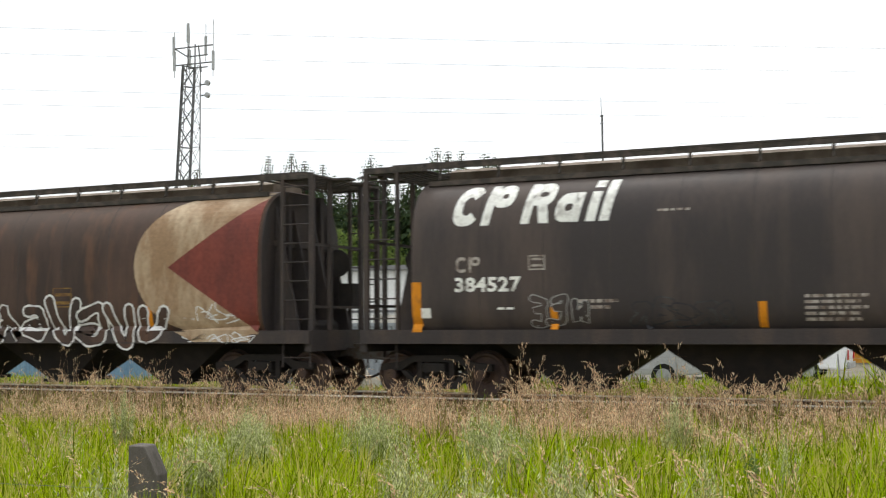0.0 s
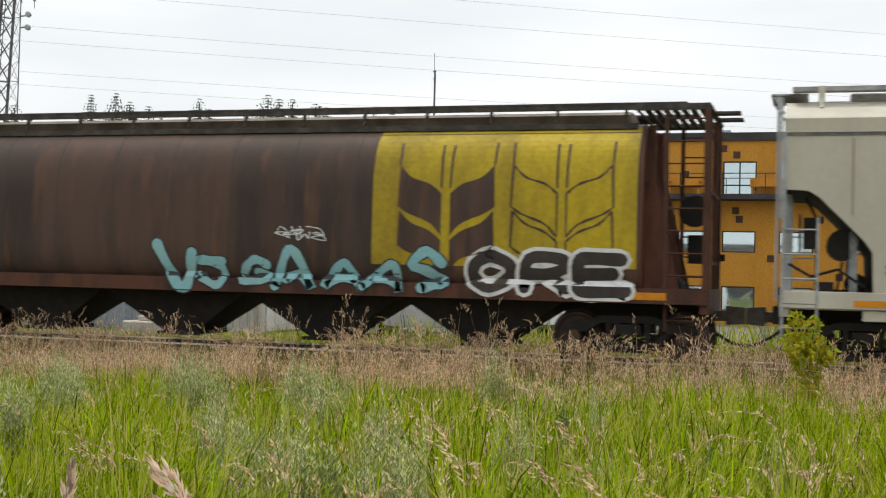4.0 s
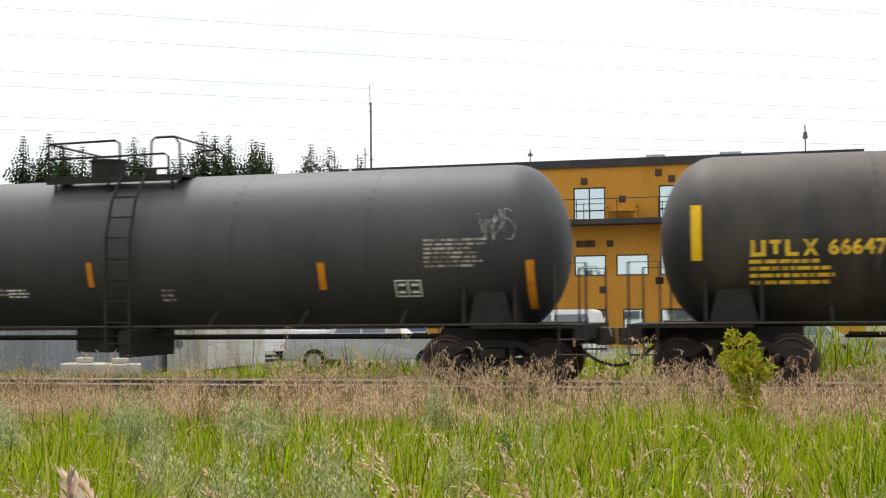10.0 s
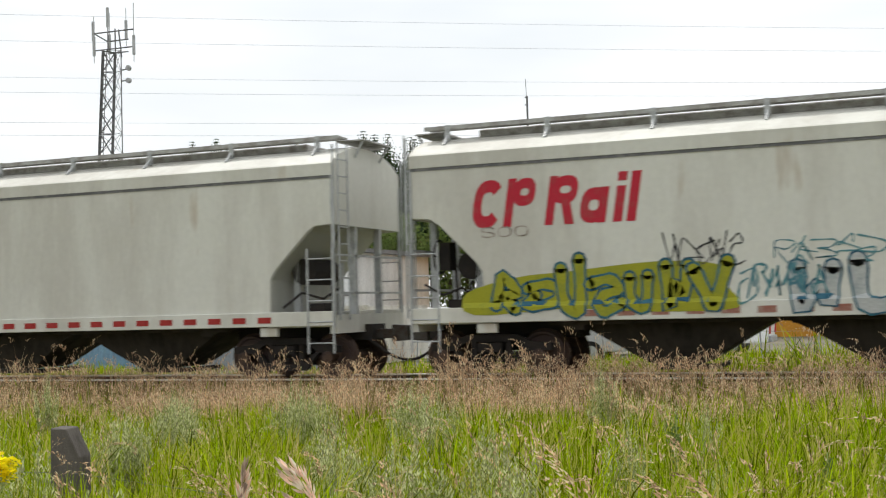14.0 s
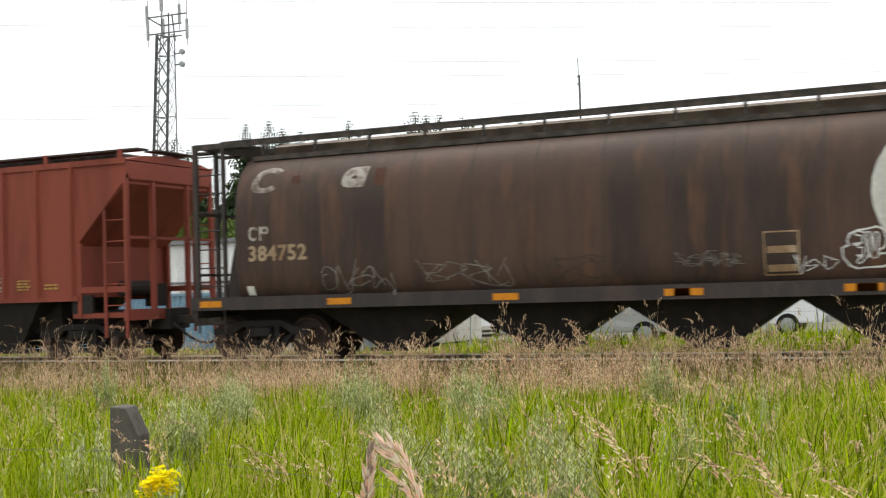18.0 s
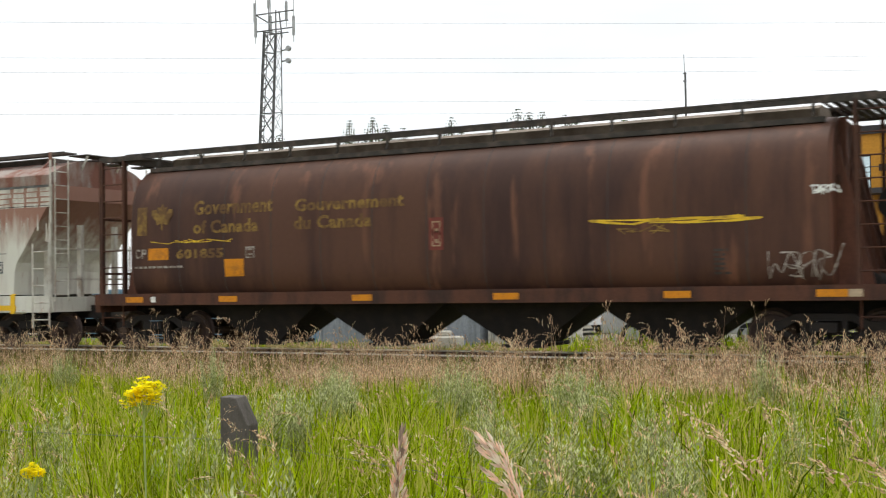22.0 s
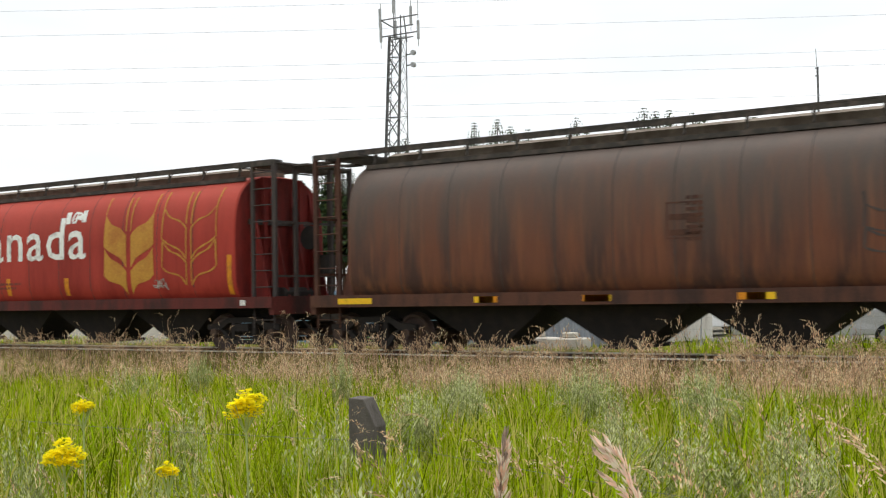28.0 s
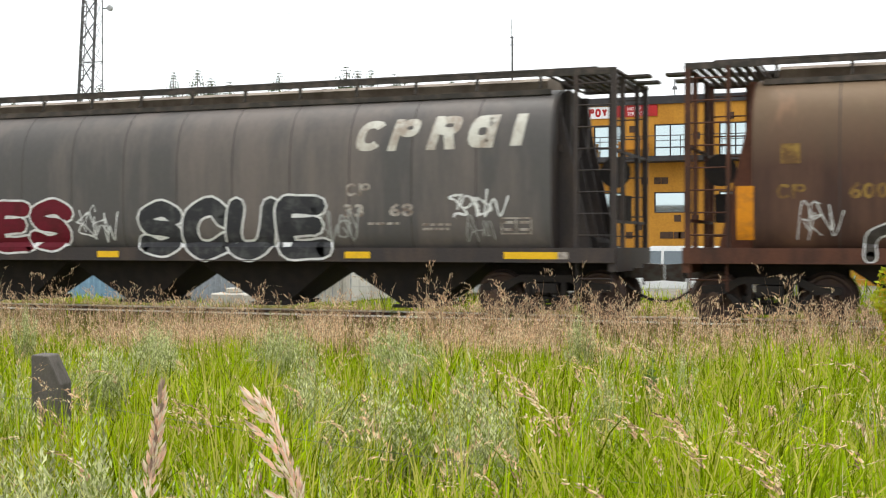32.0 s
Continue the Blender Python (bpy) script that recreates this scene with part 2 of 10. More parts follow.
def box(bm, x0, x1, y0, y1, z0, z1, bevel=0.0):
    x0, x1 = min(x0, x1), max(x0, x1)
    vs = [bm.verts.new((x, y, z)) for x in (x0, x1) for y in (y0, y1) for z in (z0, z1)]
    fs = [bm.faces.new([vs[i] for i in q]) for q in ((0, 1, 3, 2), (4, 6, 7, 5), (0, 4, 5, 1), (2, 3, 7, 6), (0, 2, 6, 4), (1, 5, 7, 3))]
    if bevel:
        edges = list({e for f in fs for e in f.edges})
        bmesh.ops.bevel(bm, geom=edges, offset=bevel, segments=1, affect="EDGES")
    return bm


def boxes(*spans, bevel=0.0):
    bm = bmesh.new()
    for s in spans:
        box(bm, *s, bevel=bevel)
    return bm


def rod(bm, a, b, r=0.02, n=6, r2=None):
    a, b = Vector(a), Vector(b)
    d = (b - a).normalized()
    u = d.orthogonal().normalized()
    v = d.cross(u)
    r2 = r if r2 is None else r2
    rings = []
    for p, q in ((a, r), (b, r2)):
        rings.append([bm.verts.new(p + (u * math.cos(2 * math.pi * i / n) + v * math.sin(2 * math.pi * i / n)) * q) for i in range(n)])
    for i in range(n):
        bm.faces.new((rings[0][i], rings[0][(i + 1) % n], rings[1][(i + 1) % n], rings[1][i]))
    bm.faces.new(rings[0][::-1]); bm.faces.new(rings[1])
    return bm


def rods(segs, r=0.02, n=6):
    bm = bmesh.new()
    for a, b in segs:
        rod(bm, a, b, r, n)
    return bm


def chain(bm, pts, r=0.02, n=6):
    """A bent rod: one tube through the points."""
    pts = [Vector(p) for p in pts]
    rings, u = [], None
    for i, p in enumerate(pts):
        d = (pts[min(i + 1, len(pts) - 1)] - pts[max(i - 1, 0)]).normalized()
        u = d.orthogonal().normalized() if u is None else (u - d * u.dot(d)).normalized()
        v = d.cross(u)
        rings.append([p + (u * math.cos(2 * math.pi * k / n) + v * math.sin(2 * math.pi * k / n)) * r for k in range(n)])
    return loft(bm, rings)


def loft(bm, rings, caps=True, closed=True):
    """Rings of points, joined by quads."""
    vs = [[bm.verts.new(p) for p in r] for r in rings]
    k = len(vs[0])
    for a, b in zip(vs, vs[1:]):
        for i in range(k if closed else k - 1):
            bm.faces.new((a[i], a[(i + 1) % k], b[(i + 1) % k], b[i]))
    if caps:
        bm.faces.new(vs[0][::-1]); bm.faces.new(vs[-1])
    return bm


def prism(bm, poly, y0, y1):
    """A polygon in x, z with a thickness from y0 to y1."""
    a = [bm.verts.new((x, y0, z)) for x, z in poly]
    b = [bm.verts.new((x, y1, z)) for x, z in poly]
    k = len(poly)
    bm.faces.new(a); bm.faces.new(b[::-1])
    for i in range(k):
        bm.faces.new((a[i], b[i], b[(i + 1) % k], a[(i + 1) % k]))
    bmesh.ops.recalc_face_normals(bm, faces=bm.faces)
    return bm


def smooth(ob, angle=40):
    ob.data.shade_smooth()
    ob.data.set_sharp_from_angle(angle=radians(angle))
    return ob


# ---- the train's run ----
YC = 21.32          # centre line of the track
JOINTS = [6.47, -11.46, -29.38, -46.66, -64.58, -81.78, -98.98, -117.57, -136.16, -154.42, -171.75, -189.60, -207.52, -225.43,
          -244.30, -261.48, -279.26, -296.42, -314.41, -332.72, -350.67, -368.61, -386.59, -404.54]


def run(t):
    """Metres that the train has rolled after t seconds."""
    return 11.3248 * t + 0.02236 * t * t - 0.0000783 * t ** 3


# ---- the ground ----
def ground_height(x, y):
    """Meadow, track bed and yard."""
    bump = 0.05 * math.sin(x * 0.7 + y * 0.4) + 0.04 * math.sin(x * 0.31 - y * 0.9)
    d = abs(y - YC)
    bed = max(0.0, min(1.0, (3.6 - d) / 1.6))
    return -0.62 + bump * (1 - bed) + 0.38 * bed


def build_ground():
    xs = sorted({*range(-60, 40, 2), *range(-400, 401, 40), -3000, -1500, -800, 800, 1500, 3000})
    ys = sorted({*[i * 0.8 for i in range(-10, 60)], *range(50, 130, 8), -3000, -1200, -400, -100, -30, 200, 400, 900, 3000})
    bm = bmesh.new()
    grid = [[bm.verts.new((x, y, ground_height(x, y) if -30 < y < 60 and -70 < x < 50 else -0.6)) for x in xs] for y in ys]
    for a, b in zip(grid, grid[1:]):
        for i in range(len(xs) - 1):
            bm.faces.new((a[i], a[i + 1], b[i + 1], b[i]))
    ob = part("ground", bm, M["soil"])
    tagged(ob, "rough meadow soil under long grass", "ground", kind="structure")
    smooth(ob)
    bm = bmesh.new()
    box(bm, -60, 30, 30, 57.5, -0.75, -0.52)
    ob = part("yard", bm, M["gravel"])
    tagged(ob, "pale gravel yard behind the track", "yard", kind="structure")


build_ground()


def build_track():
    ballast = bmesh.new()
    prof = [(-2.6, -0.62), (-1.7, -0.26), (1.7, -0.26), (2.6, -0.62)]
    loft(ballast, [[(x, YC + y, z) for y, z in prof] for x in (-160, 120)], caps=True, closed=False)
    ob = part("track_bed", ballast, M["ballast"])
    tagged(ob, "dusty brown ballast bed of the railway track", "track bed", kind="structure")
    track = thing("track", "worn steel rails on weathered wooden ties", "railway track")
    tagged(track, kind="structure")
    for y in (-0.755, 0.755):
        bm = bmesh.new()
        prof = [(-0.07, -0.17), (0.07, -0.17), (0.07, -0.155), (0.012, -0.13), (0.012, -0.045), (0.034, -0.036), (0.034, -0.03), (-0.034, -0.03), (-0.034, -0.036), (-0.012, -0.045), (-0.012, -0.13), (-0.07, -0.155)]
        loft(bm, [[(x, YC + y + a, b) for a, b in prof] for x in (-160, 120)])
        rail = part("rail", bm, M["railside"], track)
        bm = boxes((-160, 120, YC + y - 0.037, YC + y + 0.037, -0.03, 0.0), bevel=0.006)
        part("rail_head", bm, M["railtop"], rail, "polished rail head with its glint painted near white")
    tie = shared("tie", lambda: boxes((-0.115, 0.115, -1.3, 1.3, -0.33, -0.175), bevel=0.012))
    x = -40.0
    while x < 10:
        ob = part("tie", tie, M["tie"], track)
        ob.location = (x, YC + random.uniform(-0.04, 0.04), 0)
        x += 0.55
    rest = bmesh.new()
    for x0, x1 in ((-80, -40), (10, 40)):
        x = x0
        while x < x1:
            box(rest, x, x + 0.23, YC - 1.3, YC + 1.3, -0.33, -0.175)
            x += 0.55
    tagged(part("far_ties", rest, M["tie"], track), kind="stuff")


build_track()


# ---- car running gear ----
WHEEL_R = 0.42
TURNERS = {}


def wheel_mesh():
    bm = bmesh.new()
    for s in (-1, 1):
        prof = [(0.80, 0.09), (0.80, 0.14), (0.765, 0.16), (0.77, 0.33), (0.80, 0.36), (0.80, 0.40), (0.735, 0.42), (0.70, 0.425), (0.68, 0.455), (0.66, 0.455), (0.66, 0.36), (0.70, 0.33), (0.70, 0.16), (0.66, 0.14), (0.66, 0.09)]
        k = 20
        rings = [[(r * math.cos(2 * math.pi * i / k), s * y, r * math.sin(2 * math.pi * i / k)) for y, r in prof] for i in range(k)]
        loft(bm, rings + [rings[0]], caps=False, closed=False)
    rod(bm, (0, -0.98, 0), (0, 0.98, 0), 0.085, 10)
    for s in (-1, 1):
        rod(bm, (0, s * 0.98, 0), (0, s * 1.10, 0), 0.11, 10)
        for a in (0.4, 2.5, 4.6):
            rod(bm, (0.06 * math.cos(a), s * 1.10, 0.06 * math.sin(a)), (0.06 * math.cos(a), s * 1.13, 0.06 * math.sin(a)), 0.018, 5)
    bmesh.ops.remove_doubles(bm, verts=bm.verts, dist=0.0005)
    bmesh.ops.recalc_face_normals(bm, faces=bm.faces)
    return bm


def truck_mesh():
    """Two cast side frames with spring windows, and the bolster."""
    bm = bmesh.new()
    for s in (-1, 1):
        top = [(-1.12, 0.50), (-1.12, 0.62), (-0.72, 0.66), (-0.45, 0.78), (0.45, 0.78), (0.72, 0.66), (1.12, 0.62), (1.12, 0.50), (0.70, 0.50), (0.45, 0.66), (-0.45, 0.66), (-0.70, 0.50)]
        prism(bm, top, s * 0.98 - 0.07, s * 0.98 + 0.07)
        low = [(-0.70, 0.50), (-0.60, 0.50), (-0.34, 0.27), (0.34, 0.27), (0.60, 0.50), (0.70, 0.50), (0.42, 0.17), (-0.42, 0.17)]
        prism(bm, low, s * 0.98 - 0.07, s * 0.98 + 0.07)
        for x in (-0.36, 0.28):
            box(bm, x, x + 0.09, s * 0.98 - 0.06, s * 0.98 + 0.06, 0.26, 0.67)
        for x in (-0.17, 0.0, 0.17):
            for z in (0.29, 0.36, 0.43):
                rod(bm, (x, s * 0.98, z), (x, s * 0.98, z + 0.045), 0.072, 8)
    box(bm, -0.22, 0.22, -1.12, 1.12, 0.48, 0.64)
    rod(bm, (0, 0, 0.60), (0, 0, 0.86), 0.28, 12)
    for x in (-0.42, 0.42):
        box(bm, x - 0.05, x + 0.05, -0.85, 0.85, 0.36, 0.46)
    bmesh.ops.recalc_face_normals(bm, faces=bm.faces)
    return bm


def add_trucks(car, half, frame_mat=None):
    for s in (-1, 1):
        truck = part("truck", shared("truck", truck_mesh), frame_mat or M["under"], car)
        truck.location = (s * half, 0, 0)
        for w in (-0.89, 0.89):
            ob = part("wheelset", shared("wheelset", wheel_mesh), M["wheel"], truck, "rust-brown steel wheels on an axle")
            smooth(ob, 35)
            TURNERS.setdefault(w, []).append(ob)


def add_couplers(car, half):
    for s in (-1, 1):
        bm = bmesh.new()
        box(bm, min(s * (half - 1.2), s * (half - 0.16)), max(s * (half - 1.2), s * (half - 0.16)), -0.09, 0.09, 0.72, 0.90, bevel=0.015)
        prism(bm, [(s * (half - 0.34), 0.66), (s * (half - 0.02), 0.68), (s * (half - 0.02), 0.96), (s * (half - 0.34), 0.98)], -0.17, 0.13)
        part("coupler", bm, M["steel"], car)
        bm = bmesh.new()
        pts = []
        for i in range(8):
            a = i / 7
            pts.append((s * (half - 0.75 + 0.75 * a), -0.32 + 0.1 * a, 0.74 - 0.42 * math.sin(a * math.pi * 0.5)))
        chain(bm, pts, 0.028, 6)
        part("air_hose", bm, M["under"], car)


# ---- decals: flat marks that follow the car's side ----
def drape(bm, side, lift=0.006, step=0.09):
    """Bends a flat x, z drawing onto the car's near side; side(z) is the half width."""
    zs = [v.co.z for v in bm.verts]
    z = math.floor(min(zs) / step) * step + step
    while z < max(zs):
        bmesh.ops.bisect_plane(bm, geom=[*bm.verts, *bm.edges, *bm.faces], plane_co=(0, 0, z), plane_no=(0, 0, 1))
        z += step
    for v in bm.verts:
        v.co.y = -side(v.co.z) - lift - v.co.y
    return bm


def quad(bm, pts, lift=0.0):
    return bm.faces.new([bm.verts.new((x, lift, z)) for x, z in pts])


def bar(bm, x0, x1, z0, z1, slant=0.0):
    h = z1 - z0
    quad(bm, [(x0, z0), (x1, z0), (x1 + slant * h, z1), (x0 + slant * h, z1)])


def ring(bm, x0, x1, z0, z1, w, slant=0.0, n=16, gap=0.0, power=2.6, start=0.0):
    """An upright oval ring with an opening of gap radians on its right."""
    cx, cz, rx, rz = (x0 + x1) / 2, (z0 + z1) / 2, (x1 - x0) / 2, (z1 - z0) / 2

    def at(a, k):
        c, s = math.cos(a), math.sin(a)
        x = cx + (rx - k) * math.copysign(abs(c) ** (2 / power), c)
        z = cz + (rz - k) * math.copysign(abs(s) ** (2 / power), s)
        return (x + slant * (z - z0), z)

    lo, hi = start + gap / 2, start + 2 * math.pi - gap / 2
    for i in range(n):
        a, b = lo + (hi - lo) * i / n, lo + (hi - lo) * (i + 1) / n
        quad(bm, [at(a, 0), at(b, 0), at(b, w), at(a, w)])


BENDS = {"s": [[(0.98, 0.80), (0.80, 0.97), (0.45, 1.0), (0.08, 0.90), (0.04, 0.66), (0.30, 0.54), (0.70, 0.46), (0.97, 0.32), (0.92, 0.08), (0.55, 0.0), (0.18, 0.03), (0.0, 0.20)]],
         "T": [[(0.0, 1.0), (1.0, 1.0)], [(0.5, 1.0), (0.5, 0.0)]],
         "w": [[(0.0, 1.0), (0.25, 0.0), (0.5, 0.8), (0.75, 0.0), (1.0, 1.0)]],
         "y": [[(0.0, 1.0), (0.5, 0.48), (1.0, 1.0)], [(0.5, 0.48), (0.5, 0.0)]]}


def even_stroke(bm, pts, w):
    """A line of one width through points in x, z, with mitred bends."""
    vs = []
    for i, (x, z) in enumerate(pts):
        a, b = pts[max(0, i - 1)], pts[min(len(pts) - 1, i + 1)]
        u, v = Vector((x - a[0], z - a[1])), Vector((b[0] - x, b[1] - z))
        u, v = (u if u.length > 1e-6 else v).normalized(), (v if v.length > 1e-6 else u).normalized()
        t = (u + v).normalized() if (u + v).length > 0.1 else u
        k = w / 2 / max(0.45, t.dot(u))
        vs.append([bm.verts.new((x - t.y * k, 0, z + t.x * k)), bm.verts.new((x + t.y * k, 0, z - t.x * k))])
    for a, b in zip(vs, vs[1:]):
        bm.faces.new((a[0], a[1], b[1], b[0]))


def emblem(shapes, x, z, h, w=None, slant=0.0, weight=0.2, gap=0.12):
    """A trade mark as plain shapes: o ring, c open ring, b block with an eye, l bar, t post with an arm, n two posts, m arch, f post with two arms, s double bend, - space."""
    bm = bmesh.new()
    cw = w or h * 0.72
    k = weight * h
    for ch in shapes:
        if ch == "-":
            x += cw * 0.3
            continue
        if ch == "o":
            ring(bm, x, x + cw, z, z + h, k, slant)
        elif ch == "c":
            ring(bm, x, x + cw, z, z + h, k, slant, gap=1.3)
        elif ch == "b":
            bar(bm, x, x + k, z, z + h, slant)
            ring(bm, x + k * 0.8 + slant * h * 0.42, x + cw + slant * h * 0.42, z + h * 0.42, z + h, k * 0.85, slant)
        elif ch == "r":
            bar(bm, x, x + k, z, z + h, slant)
            ring(bm, x + k * 0.5 + slant * h * 0.42, x + cw + slant * h * 0.42, z + h * 0.42, z + h, k * 0.85, slant)
            quad(bm, [(x + cw - k * 1.1, z), (x + cw, z), (x + cw * 0.5 + k + slant * h * 0.44, z + h * 0.44), (x + cw * 0.5 - k * 0.1 + slant * h * 0.44, z + h * 0.44)])
        elif ch in BENDS:
            for line in BENDS[ch]:
                pts = [(k / 2 + (cw - k) * a, k / 2 + (h - k) * b) for a, b in line]
                even_stroke(bm, [(x + a + slant * b, z + b) for a, b in (curve_pts(pts, 5) if ch == "s" else pts)], k)
        elif ch == "a":
            ring(bm, x, x + cw * 0.9, z, z + h * 0.72, k, slant)
            bar(bm, x + cw * 0.9 - k, x + cw * 0.9, z, z + h * 0.72, slant)
        elif ch == "m":
            quad(bm, [(x, z), (x + k, z), (x + cw * 0.5 + k * 0.5, z + h), (x + cw * 0.5 - k * 0.5, z + h)])
            quad(bm, [(x + cw - k, z), (x + cw, z), (x + cw * 0.5 + k * 0.5, z + h), (x + cw * 0.5, z + h - k)])
        elif ch == "f":
            bar(bm, x, x + k, z, z + h, slant)
            for f in (0.42, 1 - weight):
                bar(bm, x + k, x + cw * 0.85, z + f * h, z + f * h + k, slant)
        elif ch == "l":
            bar(bm, x, x + k * 1.05, z, z + h, slant)
            x -= cw - k * 1.05
        elif ch == "i":
            bar(bm, x, x + k * 1.05, z, z + h * 0.72, slant)
            bar(bm, x + slant * h * 0.82, x + k * 1.05 + slant * h * 0.82, z + h * 0.82, z + h, slant)
            x -= cw - k * 1.05
        elif ch == "t":
            bar(bm, x, x + k, z, z + h, slant); bar(bm, x + k, x + cw * 0.85, z, z + k, slant)
        elif ch == "n":
            bar(bm, x, x + k, z, z + h, slant); bar(bm, x + cw - k, x + cw, z, z + h, slant)
            quad(bm, [(x + k * .2 + slant * h, z + h), (x + k * 1.2 + slant * h, z + h), (x + cw - k * .2, z), (x + cw - k * 1.2, z)])
        elif ch == "e":
            bar(bm, x, x + k, z, z + h, slant)
            for f in (0, 0.42, 1 - weight):
                bar(bm, x + k + slant * f * h, x + cw * 0.9 + slant * f * h, z + f * h, z + f * h + k, slant)
        elif ch == "u":
            bar(bm, x, x + k, z, z + h, slant); bar(bm, x + cw - k, x + cw, z, z + h, slant); bar(bm, x + k, x + cw - k, z, z + k, slant)
        elif ch == "x":
            quad(bm, [(x, z), (x + k, z), (x + cw, z + h), (x + cw - k, z + h)]); quad(bm, [(x + cw, z), (x + cw, z), (x + k, z + h), (x, z + h)][1:] + [(x + cw - k, z)])
        x += cw + gap * h
    return bm


def writing(text, x, z, h, shear=0.0, spacing=1.0, bold=0.0):
    """Readable letters and digits, with the built-in font, as a flat x, z drawing."""
    cu = bpy.data.curves.new("writing", "FONT")
    cu.body, cu.size, cu.shear, cu.space_character, cu.resolution_u, cu.offset = text, h * 1.38, shear, spacing, 2, bold
    ob = bpy.data.objects.new("writing", cu)
    me = bpy.data.meshes.new_from_object(ob)
    bm = bmesh.new()
    bm.from_mesh(me)
    bpy.data.objects.remove(ob); bpy.data.curves.remove(cu); bpy.data.meshes.remove(me)
    for v in bm.verts:
        v.co = (x + v.co.x, 0, z + v.co.y)
    return bm


def small_print(x, z, w, rows, h=0.035, gap=0.035, seed=1):
    """Lines too small to read, as plain bars."""
    rnd = random.Random(seed)
    bm = bmesh.new()
    for r in range(rows):
        a = x
        zz = z - r * (h + gap)
        end = x + w * rnd.uniform(0.7, 1.0)
        while a < end:
            b = min(end, a + rnd.uniform(0.06, 0.22))
            bar(bm, a, b, zz - h, zz)
            a = b + 0.035
    return bm


def placard(x, z, w, h, cells=2):
    """A framed panel with dark cells."""
    bm = bmesh.new()
    t = 0.025
    bar(bm, x, x + w, z, z + t); bar(bm, x, x + w, z + h - t, z + h)
    for i in range(cells + 1):
        c = x + (w - t) * i / cells
        bar(bm, c, c + t, z + t, z + h - t)
    for i in range(cells):
        c = x + w * i / cells
        for k in range(2):
            bar(bm, c + 0.06, c + w / cells - 0.05, z + 0.06 + k * h * 0.42, z + 0.06 + k * h * 0.42 + h * 0.16)
    return bm


def stroke(bm, pts, w, lift=0.0, uneven=0.25):
    """A brush line through points in x, z."""
    vs = []
    for i, (x, z) in enumerate(pts):
        a, b = pts[max(0, i - 1)], pts[min(len(pts) - 1, i + 1)]
        dx, dz = b[0] - a[0], b[1] - a[1]
        d = math.hypot(dx, dz) or 1
        ww = w * (1 - uneven + uneven * math.sin(i * 1.7))
        vs.append([bm.verts.new((x - dz / d * ww / 2, lift, z + dx / d * ww / 2)), bm.verts.new((x + dz / d * ww / 2, lift, z - dx / d * ww / 2))])
    for a, b in zip(vs, vs[1:]):
        bm.faces.new((a[0], a[1], b[1], b[0]))


def curve_pts(pts, per=5, closed=False):
    """A smooth line through the points."""
    out = []
    k = len(pts)
    for i in range(k if closed else k - 1):
        p = [pts[(i + j) % k] if closed else pts[max(0, min(k - 1, i + j))] for j in (-1, 0, 1, 2)]
        for s in range(per):
            t = s / per
            out.append(tuple(0.5 * (2 * p[1][d] + (p[2][d] - p[0][d]) * t + (2 * p[0][d] - 5 * p[1][d] + 4 * p[2][d] - p[3][d]) * t * t
                                    + (3 * p[1][d] - p[0][d] - 3 * p[2][d] + p[3][d]) * t ** 3) for d in (0, 1)))
    out.append(pts[0] if closed else pts[-1])
    return out


def bubble(rnd, x0, x1, z0, z1, wild=0.25):
    """A lumpy closed outline, as sprayed letters have."""
    cx, cz = (x0 + x1) / 2, (z0 + z1) / 2
    pts = []
    k = rnd.randint(7, 10)
    for i in range(k):
        a = 2 * math.pi * i / k
        f = 1 + rnd.uniform(-wild, wild)
        pts.append((cx + (x1 - x0) / 2 * f * math.copysign(abs(math.cos(a)) ** 0.7, math.cos(a)), cz + (z1 - z0) / 2 * f * math.copysign(abs(math.sin(a)) ** 0.7, math.sin(a))))
    return curve_pts(pts, 4, True)


FORMS = [[(0.85, 0.85), (0.45, 1.0), (0.12, 0.78), (0.5, 0.52), (0.88, 0.25), (0.55, 0.0), (0.1, 0.15)], [(0.15, 0.0), (0.2, 0.95), (0.75, 0.9), (0.8, 0.6), (0.3, 0.48), (0.9, 0.0)],
         [(0.85, 0.8), (0.45, 1.0), (0.1, 0.6), (0.18, 0.12), (0.6, 0.0), (0.9, 0.3), (0.5, 0.45)], [(0.05, 0.95), (0.3, 0.1), (0.6, 0.05), (0.92, 1.0)], [(0.9, 0.95), (0.15, 0.9), (0.2, 0.5), (0.75, 0.52), (0.2, 0.45), (0.15, 0.05), (0.95, 0.0)],
         [(0.05, 0.0), (0.35, 1.0), (0.6, 0.95), (0.95, 0.0), (0.75, 0.4), (0.3, 0.38)], [(0.1, 1.0), (0.15, 0.0), (0.5, 0.55), (0.85, 0.0), (0.9, 1.0)]]


